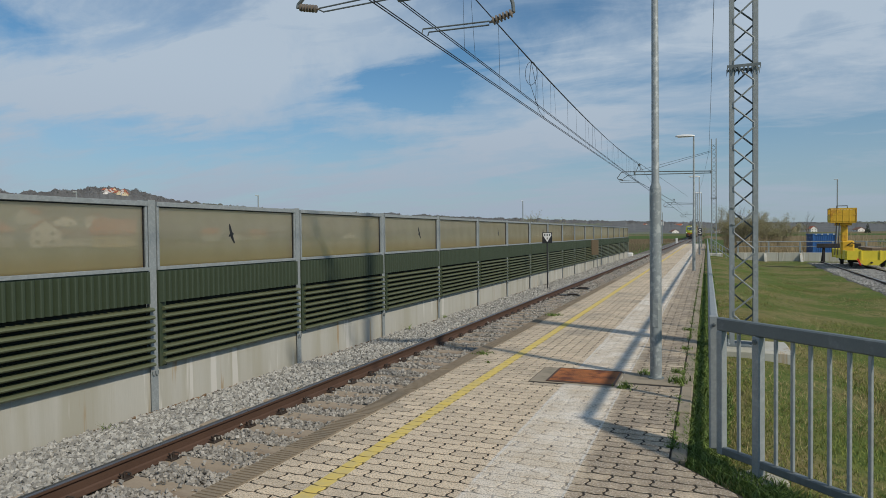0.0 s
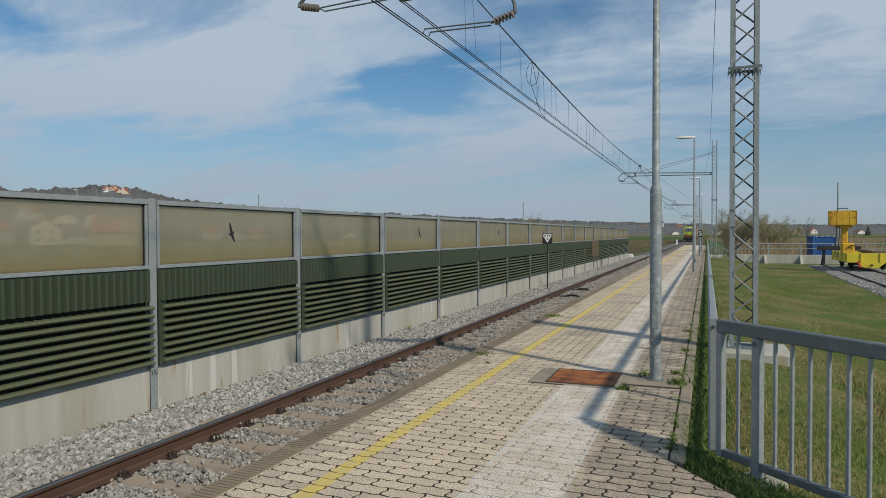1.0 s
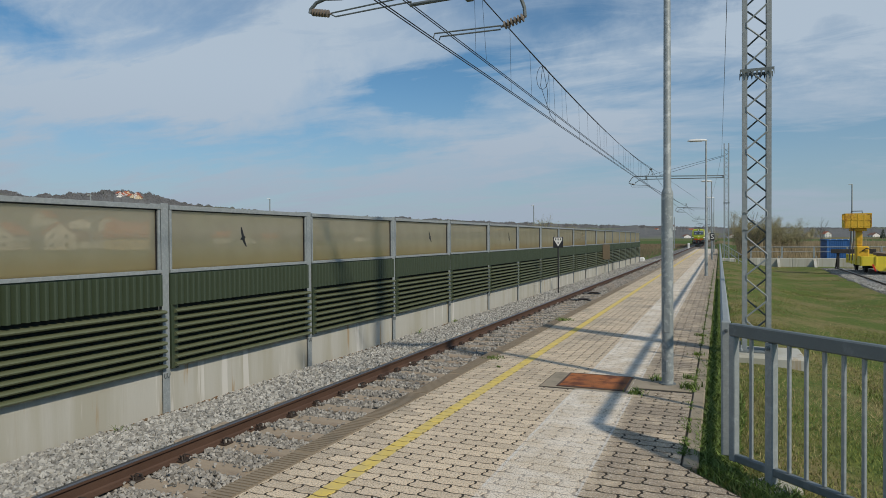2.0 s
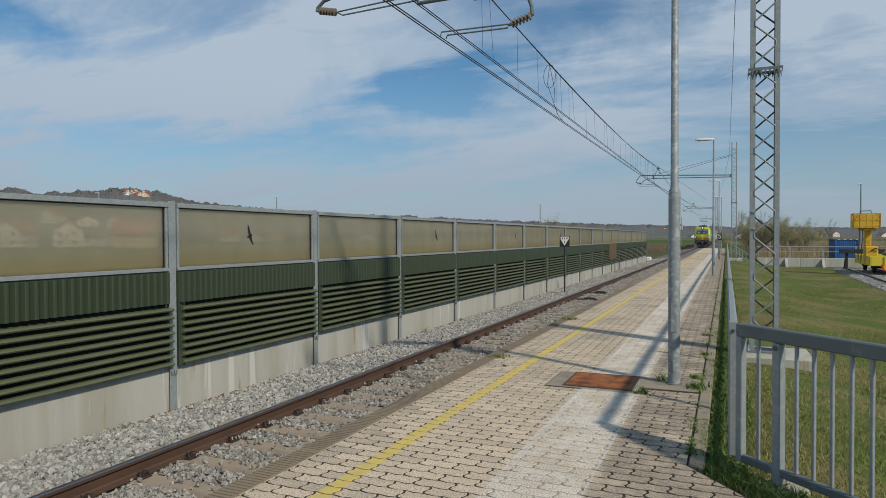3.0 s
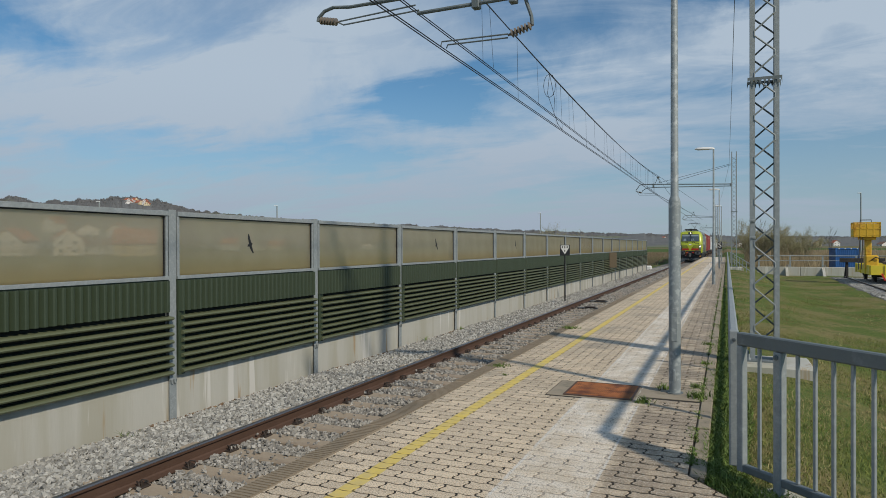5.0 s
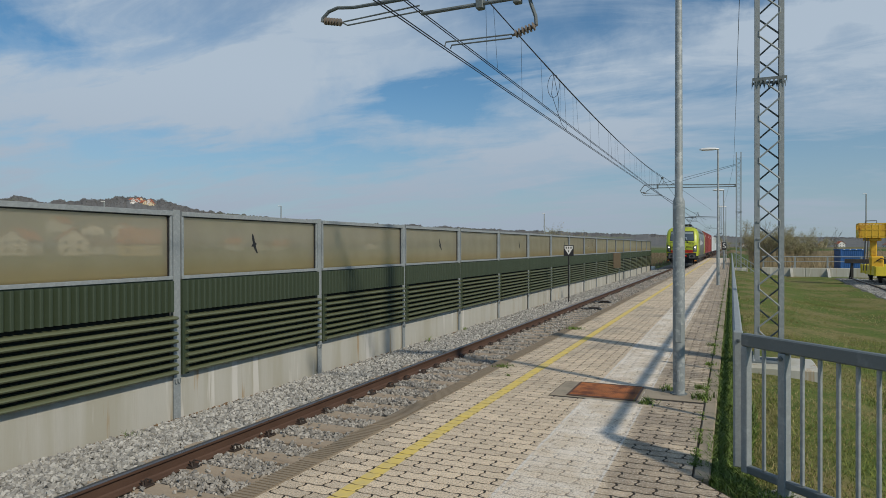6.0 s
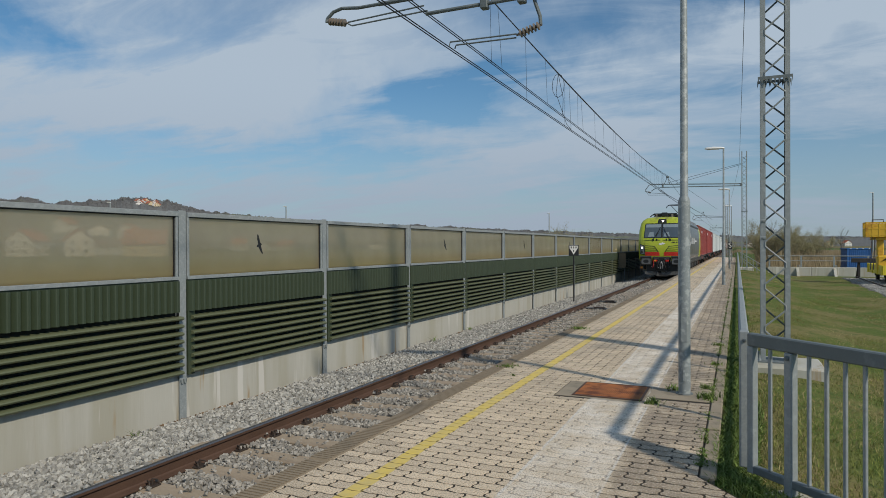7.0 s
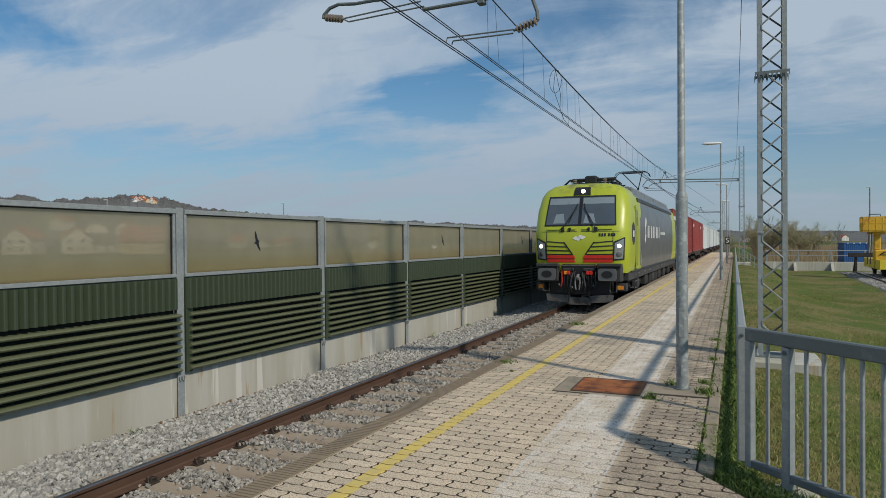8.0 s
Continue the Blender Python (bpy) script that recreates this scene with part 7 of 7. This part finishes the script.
        part("rail_head", b, M["rail_top"], r)
        r.matrix_world = pose(sid(26) + 0.9, 26, -0.36, 0, 0, ang)
    sl = solid("siding_sleeper", Geo().box((-1.2, -0.12, -0.3), (1.2, 0.12, -0.165), 0.01), M["sleeper"], "dark wooden sleeper of the siding", "sleeper", group="siding sleepers")
    sl.matrix_world = pose(sid(21) + 0.9, 21, -0.36, 0, 0, ang)
    for i in range(1, 38):
        y = 21 + 0.65 * i
        copy_thing(sl, pose(sid(y) + 0.9, y, -0.36, 0, 0, ang))
    y = 45.6
    t = thing("buffer_stop", pose(sid(y) + 0.9, y, -0.36, 0, 0, ang), "dark rail-built buffer stop at the siding's end", "buffer stop")
    for s in (-0.75, 0.75):
        part("upright", Geo().beam((s, 0, -0.2), (s, 0.0, 1.05), 0.12, 0.12, (0, 1, 0)), M["bogie"], t)
        part("strut", Geo().beam((s, 1.2, -0.2), (s, 0.05, 0.95), 0.10, 0.10, (1, 0, 0)), M["bogie"], t)
    part("buffer_beam", Geo().box((-1.15, -0.16, 0.86), (1.15, 0.0, 1.12), 0.02), M["bogie"], t)
    y = 38.9
    t = thing("work_trolley", pose(sid(y) + 1.45, y, -0.36, 0, 0, ang), "small yellow rail work trolley with an orange lift basket", "rail trolley")
    w2, ln = 1.05, 5.2
    part("chassis", Geo().box((-0.8, 0.15, 0.36), (0.8, ln - 0.15, 0.56), 0.02), M["bogie"], t)
    for s in (-1, 1):
        b = part("side_board", Geo().box((s * w2, 0.0, 0.38), (s * (w2 - 0.05), ln, 0.86), 0.01), M["yellow_paint"], t, "yellow drop side")
        for yy in (0.1, 1.6, 3.2, 4.9):
            part("stake", Geo().box((s * w2, yy, 0.36), (s * (w2 + 0.045), yy + 0.09, 0.88), 0.006), M["yellow_paint"], b)
    e = part("end_board", Geo().box((-w2 + 0.05, 0.0, 0.38), (w2 - 0.05, 0.05, 0.86), 0.01), M["yellow_paint"], t, "yellow end board")
    for x in (-0.45, 0.38):
        part("stake", Geo().box((x, -0.045, 0.36), (x + 0.08, 0.0, 0.88), 0.006), M["yellow_paint"], e)
    part("end_board", Geo().box((-w2 + 0.05, ln - 0.05, 0.38), (w2 - 0.05, ln, 0.86), 0.01), M["yellow_paint"], t)
    part("draw_plate", Geo().prism([(-0.62, 0.38), (0.62, 0.38), (0.32, 0.12), (-0.28, 0.12)], -0.04, 0.04, "y"), M["yellow_paint"], t, "yellow draw plate")
    part("draw_hook", Geo().lathe((0.03, -0.04, 0.26), (0, -1, 0), [(0, 0.05), (0.08, 0.05), (0.09, 0.025), (0.14, 0.025)], 10), M["bogie"], t)
    part("brake_rod", Geo().beam((-0.58, -0.06, 0.46), (-0.44, -0.08, 0.12), 0.07, 0.04, (0, 1, 0)), M["red"], t, "red brake handle")
    part("deck", Geo().box((-w2 + 0.052, 0.06, 0.57), (w2 - 0.052, ln - 0.06, 0.62), 0.005), M["plank"], t)
    for i in range(3):
        part("stacked_plank", Geo().box((0.15, 0.5 + 0.02 * i, 0.82 + 0.055 * i), (1.0 - 0.1 * i, 4.6, 0.87 + 0.055 * i), 0.006), M["plank"], t)
        part("plank_bearer", Geo().box((0.2, 0.8 + i * 1.5, 0.62), (0.95, 0.9 + i * 1.5, 0.82), 0.006), M["plank"], t)
    for yy in (1.1, 4.1):
        wheelset(t, yy, 0.30)
    part("turret", Geo().box((-1.10, 1.35, 0.62), (-0.50, 1.95, 1.36), 0.06), M["orange_paint"], t)
    part("column", Geo().box((-1.08, 1.5, 1.36), (-0.79, 1.82, 2.30), 0.04), M["orange_paint"], t, "orange lift column")
    part("turret_crank", Geo().tube([(-0.85, 1.32, 1.1), (-0.65, 1.28, 1.25), (-0.47, 1.28, 1.2)], 0.03, 6), M["bogie"], t)
    bx0, bx1, by0, by1, bz0, bz1 = -1.63, -0.46, 1.15, 2.15, 2.36, 3.06
    part("basket_floor", Geo().box((bx0, by0, bz0 - 0.06), (bx1, by1, bz0 + 0.02), 0.01), M["orange_paint"], t)
    part("basket_support", Geo().box((-1.35, 1.3, 2.16), (-0.62, 2.0, 2.298), 0.02), M["orange_paint"], t, "faded orange basket support")
    for (xa, ya, xb, yb) in ((bx0, by0, bx1, by0), (bx0, by1, bx1, by1), (bx0, by0, bx0, by1), (bx1, by0, bx1, by1)):
        n = 4 if ya == yb else 3
        for k in range(n + 1):
            u = k / n
            x, yy = xa + (xb - xa) * u, ya + (yb - ya) * u
            part("basket_post", Geo().box((x - 0.025, yy - 0.025, bz0), (x + 0.025, yy + 0.025, bz1), 0.004), M["orange_paint"], t)
        for z in (bz0 + 0.38, bz1):
            part("basket_rail", Geo().beam((xa, ya, z), (xb, yb, z), 0.05, 0.05), M["orange_paint"], t)
        d = Vector((0, 0.012, 0)) if ya == yb else Vector((0.012, 0, 0))
        g = Geo().box((min(xa, xb) - d.x, min(ya, yb) - d.y, bz0 + 0.02), (max(xa, xb) + d.x, max(ya, yb) + d.y, bz1 - 0.06 if (ya == yb == by0) else bz0 + 0.36))
        part("basket_sheet", g, M["orange_paint"] if ya == yb else M["yellow_paint"], t, "faded orange-yellow sheet")
    part("basket_hoop", Geo().tube([(-1.35, 1.2, bz1), (-1.35, 1.2, bz1 + 0.14), (-0.85, 1.2, bz1 + 0.14), (-0.85, 1.2, bz1)], 0.022, 6), M["bogie"], t)
    for x in (-1.45, -1.32):
        part("ladder_stile", Geo().beam((x, 1.0, 0.62), (x + 0.10, 1.2, 2.3), 0.04, 0.05, (0, 1, 0)), M["bogie"], t)
    # lamp columns far off
    c = thing("lamp_column", pose(12.8, 80, -0.5), "thin grey lamp column with a small head", "street lamp", "far lamp columns")
    part("pole", Geo().lathe((0, 0, 0), (0, 0, 1), [(0, 0.09), (7.4, 0.06), (7.45, 0.05)], 10), M["galv"], c)
    part("lamp_head", Geo().box((-0.32, -0.08, 7.40), (0.06, 0.08, 7.47), 0.02), M["lamp_white"], c)
    for x, y in ((-46.5, 60.5), (-24.0, 90), (-9.5, 160), (-58, 47)):
        copy_thing(c, pose(x, y, -1.3, 0, 0, 30))


build_yard()


def build_lineside_bits():
    for x0, y0 in ((-4.55, 23.8), (-4.7, 26.8)):
        t = thing("track_sensor", pose(x0, y0, RAIL_Z - 0.172), "flat black track sensor plate on the sleepers", "track sensor", "track sensors")
        part("plate", Geo().box((-0.42, -0.14, 0.0), (0.30, 0.14, 0.05), 0.015), M["black"], t)
        part("cover_box", Geo().box((-0.15, -0.10, 0.051), (0.22, 0.10, 0.09), 0.015), M["clip"], t)
    t = thing("end_stone", pose(-7.6, 72, -1.0), "whitewashed concrete stone at the barrier's end", "stone")
    part("block", Geo().box((-0.35, -0.3, -0.2), (0.35, 0.3, 0.42), 0.10), M["sign_white"], t)
    t = thing("marker_post", pose(-5.7, 141.6, -0.92), "short white marker post beside the line", "marker post")
    part("post", Geo().box((-0.2, -0.15, -0.1), (0.2, 0.15, 1.2), 0.03), M["sign_white"], t)


build_lineside_bits()


# ---------------------------------------------------------------- loose stones and plants
def stone_variants(n, seed):
    rng = np.random.default_rng(seed)
    bm = bmesh.new()
    bmesh.ops.create_cube(bm, size=1.5)
    bmesh.ops.triangulate(bm, faces=bm.faces[:])
    bm.verts.index_update()
    base = np.array([v.co[:] for v in bm.verts])
    tri = np.array([[v.index for v in f.verts] for f in bm.faces])
    bm.free()
    out = []
    for _ in range(n):
        v = base * rng.uniform(0.65, 1.25, 3) + rng.uniform(-0.38, 0.38, base.shape)
        v[rng.integers(0, 8)] *= 0.45
        out.append(v)
    return out, tri


def scatter_stones(name, mat, places, radii, label, seed):
    """places: n x 3 array; all stones in one mesh."""
    rng = np.random.default_rng(seed)
    var, tri = stone_variants(16, seed)
    n = len(places)
    q = rng.normal(size=(n, 4))
    q /= np.linalg.norm(q, axis=1)[:, None]
    w, x, y, z = q.T
    R = np.stack([1 - 2 * (y * y + z * z), 2 * (x * y - z * w), 2 * (x * z + y * w), 2 * (x * y + z * w), 1 - 2 * (x * x + z * z), 2 * (y * z - x * w),
                  2 * (x * z - y * w), 2 * (y * z + x * w), 1 - 2 * (x * x + y * y)], 1).reshape(n, 3, 3)
    pick = rng.integers(0, len(var), n)
    V = np.array(var)[pick]
    V = np.einsum("nij,nkj->nki", R, V) * radii[:, None, None] + places[:, None, :]
    k = V.shape[1]
    F = (tri[None] + (np.arange(n) * k)[:, None, None]).reshape(-1, 3)
    me = bpy.data.meshes.new(name)
    me.vertices.add(n * k)
    me.vertices.foreach_set("co", V.reshape(-1).astype(np.float32))
    me.loops.add(len(F) * 3)
    me.loops.foreach_set("vertex_index", F.reshape(-1).astype(np.int32))
    me.polygons.add(len(F))
    me.polygons.foreach_set("loop_start", np.arange(0, len(F) * 3, 3, dtype=np.int32))
    me.update(calc_edges=True)
    me.shade_flat()
    me.materials.append(mat)
    ob = new(name, me)
    return tagged(ob, label, kind="stuff")


def build_ballast():
    rng = np.random.default_rng(11)
    spots, radii, rusty, rr = [], [], [], []
    zones = [(-5, 2.2, 200, 0.036), (2.2, 8, 1000, 0.023), (8, 14, 680, 0.0255), (14, 24, 520, 0.0265), (24, 42, 230, 0.034), (42, 75, 90, 0.045)]
    for y0, y1, dens, r in zones:
        for x0, x1, rust in ((-7.40, -5.30, False), (-5.13, -2.86, True)):
            n = int((x1 - x0) * (y1 - y0) * dens * (1.75 if rust else 1.0))
            x, y = rng.uniform(x0, x1, n), rng.uniform(y0, y1, n)
            z = bed_z(x) + rng.uniform(0.0, 0.05, n) + 0.03 * np.sin(x * 5 + y * 1.3) * 0.5
            if rust:
                near = np.abs((y - 3.35 + 0.305) % 0.61 - 0.305)
                covered = rng.random(n) < 0.035
                keep = (near > 0.13) | covered
                z = np.where(near > 0.13, z - 0.012, z + 0.03)
                x, y, z = x[keep], y[keep], z[keep]
                rusty.append(np.stack([x, y, z], 1)); rr.append(rng.uniform(0.65, 1.2, len(x)) * r * 0.9)
            else:
                spots.append(np.stack([x, y, z], 1)); radii.append(rng.uniform(0.75, 1.4, n) * r)
    scatter_stones("ballast_shoulder", M["ballast"], np.concatenate(spots), np.concatenate(radii), "loose pale grey crushed stone along the barrier", 3)
    scatter_stones("ballast_crib", M["ballast_rust"], np.concatenate(rusty), np.concatenate(rr), "rust-dusted crushed stone between the sleepers", 5)
    n = 5200
    y = -2 + 50 * rng.random(n) ** 1.3
    x = -7.50 + np.abs(rng.normal(0, 0.035, n))
    scatter_stones("soil_line", M["soil"], np.stack([x, y, bed_z(x) + 0.005 + 0.02 * rng.random(n)], 1), rng.uniform(0.006, 0.02, n), "brown soil and dry leaves along the plinth foot", 13)
    n = 8000
    y = rng.uniform(22, 46, n)
    x = 7.15 + 0.03 * (y - 39) + rng.uniform(-1.5, 1.7, n)
    scatter_stones("siding_gravel", M["ballast"], np.stack([x, y, np.full(n, -0.455) - 0.1 * np.maximum(0, np.abs(x - 7.15 - 0.03 * (y - 39)) - 1.3)], 1), rng.uniform(0.018, 0.04, n), "pale grey gravel of the siding", 7)


build_ballast()


# Crown colour lightened and greyed to stand for distance haze.
M["bare_wood"] = material("haze_greyed_bare_woods", (0.175, 0.172, 0.172), 0.95, 0, 0.2, 0.05, 0.5, 0.0, island=0.2, spec=0.1)


def build_far_woods():
    """Crowns of the bare woods on the near ridge."""
    rng = np.random.default_rng(31)
    P, R = [], []
    while len(P) < 32000:
        az = rng.uniform(-16, 62)
        if 47.2 < az < 49.4 and rng.random() < 0.75:
            continue
        thick = noise.noise((az * 0.8, 3, 0)) + 0.6 * noise.noise((az * 3.1, 4, 0))
        if az > 42:
            thick = max(thick, 0.12)
        if rng.random() > 0.32 + 1.5 * thick and az < 42:
            continue
        if az < 2 and rng.random() < 0.6:
            continue
        f = rng.uniform(0, 1) ** 2
        top = crest(az, hill_h(az), 3.0, 5.0)
        x, y, _ = polar(az, HILL_R * (1.0 - 0.05 * f), 0)
        tall = (1.2 + 4.6 * max(0.0, thick)) * (1 if az > 8 else 0.6)
        P.append((x, y, -1.5 + top * (1 - 0.25 * f) + rng.uniform(-1, 0.75) * tall))
        R.append(rng.uniform(0.3, 0.7))
    scatter_stones("far_woods", M["bare_wood"], np.array(P), np.array(R), "bare brown woods along the hills, greyed for haze", 9)


build_far_woods()

M["blade"] = material("green_grass_blades", (0.198, 0.222, 0.056), 0.65, 0, 0.1, 0.7, 30, 0.0, island=0.8, dark=(0.225, 0.195, 0.08), dark_at=(0.46, 0.60), dark_scale=0.7, spec=0.25)
M["straw"] = material("dry_straw_grass", (0.36, 0.30, 0.145), 0.8, 0, 0.1, 0.7, 30, 0.0, island=0.7, spec=0.2)
M["weed"] = material("vivid_weed_leaves", (0.125, 0.185, 0.040), 0.6, 0, 0.1, 3, 30, 0.0, island=0.8, spec=0.3)


def blades(name, mat, pts, heights, widths, label, seed, lean=0.45):
    rng = np.random.default_rng(seed)
    n = len(pts)
    a = rng.uniform(0, 2 * np.pi, n)
    b = rng.uniform(0, 2 * np.pi, n)
    side = np.stack([np.cos(a), np.sin(a), np.zeros(n)], 1) * widths[:, None]
    tip = np.stack([np.cos(b) * lean * heights * rng.uniform(0.2, 1.4, n), np.sin(b) * lean * heights * rng.uniform(0.2, 1.4, n), heights], 1)
    mid = tip * np.array([0.35, 0.35, 0.62])
    V = np.stack([pts - side, pts + side, pts + mid + side * 0.7, pts + mid - side * 0.7, pts + tip], 1)
    k = np.arange(n) * 5
    Q = np.stack([k, k + 1, k + 2, k + 3], 1)
    T = np.stack([k + 3, k + 2, k + 4], 1)
    me = bpy.data.meshes.new(name)
    me.vertices.add(n * 5)
    me.vertices.foreach_set("co", V.reshape(-1).astype(np.float32))
    loops = np.concatenate([Q.reshape(-1), T.reshape(-1)]).astype(np.int32)
    me.loops.add(len(loops))
    me.loops.foreach_set("vertex_index", loops)
    me.polygons.add(2 * n)
    me.polygons.foreach_set("loop_start", np.concatenate([np.arange(0, 4 * n, 4), 4 * n + np.arange(0, 3 * n, 3)]).astype(np.int32))
    me.update(calc_edges=True)
    me.materials.append(mat)
    return tagged(new(name, me), label, kind="stuff")


def build_grass():
    rng = np.random.default_rng(21)
    rz = np.vectorize(lambda x: right_z(x, 0))

    def field(zones, keep):
        P, H, W = [], [], []
        for x0, x1, y0, y1, n, h, w in zones:
            x, y = rng.uniform(x0, x1, n), rng.uniform(y0, y1, n)
            m = np.array([keep(a, b) for a, b in zip(x, y)])
            x, y = x[m], y[m]
            P.append(np.stack([x, y, rz(x) - 0.03], 1)); H.append(rng.uniform(0.5, 1.3, len(x)) * h); W.append(rng.uniform(0.6, 1.3, len(x)) * w)
        return np.concatenate(P), np.concatenate(H), np.concatenate(W)

    def off_block(a, b):
        if b < 4.74 and a < -0.20 + 0.8 * (4.74 - b):
            return False
        return not (0.14 < a < 1.02 and 9.1 < b < 10.1) and not (a > 4.6 and 18 < b and -1.75 < a - 7.15 - 0.03 * (b - 39) < 2.1)
    P, H, W = field([(0.05, 2.5, 3.2, 8, 30000, 0.065, 0.0042), (0.0, 5, 8, 16, 52000, 0.055, 0.005), (0.0, 9, 16, 30, 46000, 0.045, 0.009), (0.0, 14, 30, 49, 30000, 0.04, 0.016)],
                    lambda a, b: off_block(a, b) and noise.noise((a * 0.9, b * 0.45, 2)) > -0.25)
    blades("grass", M["blade"], P, H, W, "short green spring grass with dry patches", 1)
    P, H, W = field([(0.05, 2.5, 3.2, 8, 26000, 0.065, 0.003), (0.0, 5, 8, 16, 22000, 0.06, 0.004), (0.0, 9, 16, 30, 15000, 0.05, 0.008), (0.0, 14, 30, 49, 7000, 0.045, 0.014)],
                    lambda a, b: off_block(a, b) and noise.noise((a * 0.9, b * 0.45, 2)) < 0.22)
    blades("dry_grass", M["straw"], P, H, W, "dry straw-coloured grass in patches", 2, 0.9)
    # lush strip along the platform border
    n = 34000
    y = 3.3 + 23 * rng.random(n) ** 1.6
    x = rng.uniform(-0.14, 0.18, n) + 0.04 * np.sin(y * 2.1)
    x = x + 0.8 * np.maximum(0, 4.74 - y) + np.where(y < 4.74, 0.25 * rng.random(n) - 0.07, 0)
    P = np.stack([x, y, np.full(n, -0.06)], 1)
    blades("verge_grass", M["weed"], P, rng.uniform(0.025, 0.08, n), rng.uniform(0.003, 0.008, n), "lush green grass and weeds along the platform border", 3, 1.1)
    # plants in the joints
    n = 5000
    y = 4.95 + 29 * rng.random(n) ** 1.5
    y = y[[noise.noise((0, v * 1.7, 5)) > -0.12 for v in y]]
    n = len(y)
    x = -0.245 + rng.normal(0, 0.018, n)
    blades("joint_weeds", M["weed"], np.stack([x, y, np.full(n, -0.01)], 1), rng.uniform(0.008, 0.028, n), rng.uniform(0.003, 0.007, n), "small green weeds in the border joint", 4, 1.2)

    clumps = []

    def tuft(cx, cy, cz, n, h, r):
        a = rng.uniform(0, 6.28, n)
        d = np.abs(rng.normal(0, r, n))
        clumps.append((np.stack([cx + np.cos(a) * d, cy + np.sin(a) * d, np.full(n, cz)], 1), rng.uniform(0.3, 0.9, n) * h, rng.uniform(0.003, 0.009, n)))
    for cx, cy, cz, n, h, r in ((-0.76, 6.70, 0, 90, 0.085, 0.05), (-0.28, 7.15, 0, 120, 0.09, 0.07), (-0.30, 7.65, 0, 60, 0.07, 0.05), (-0.62, 7.45, 0, 60, 0.07, 0.06),
                                (-2.70, 8.05, 0, 90, 0.05, 0.07), (-2.45, 7.5, 0, 16, 0.03, 0.02), (-2.70, 12.2, 0, 140, 0.07, 0.10),
                                (-7.3, 18.2, -0.98, 60, 0.16, 0.05), (-7.25, 15.6, -0.98, 24, 0.22, 0.03),
                                (-7.28, 6.3, -0.99, 26, 0.14, 0.06), (-0.26, 9.2, 0, 60, 0.06, 0.06), (-0.26, 11.0, 0, 60, 0.07, 0.06)):
        tuft(cx, cy, cz, n, h, r)
    blades("joint_tufts", M["weed"], *[np.concatenate(k) for k in zip(*clumps)], "small green weeds growing in the paving joints and ballast", 9, 1.1)


build_grass()

build_pavers()


# ---------------------------------------------------------------- what moves
def motions():
    move_train()


motions()
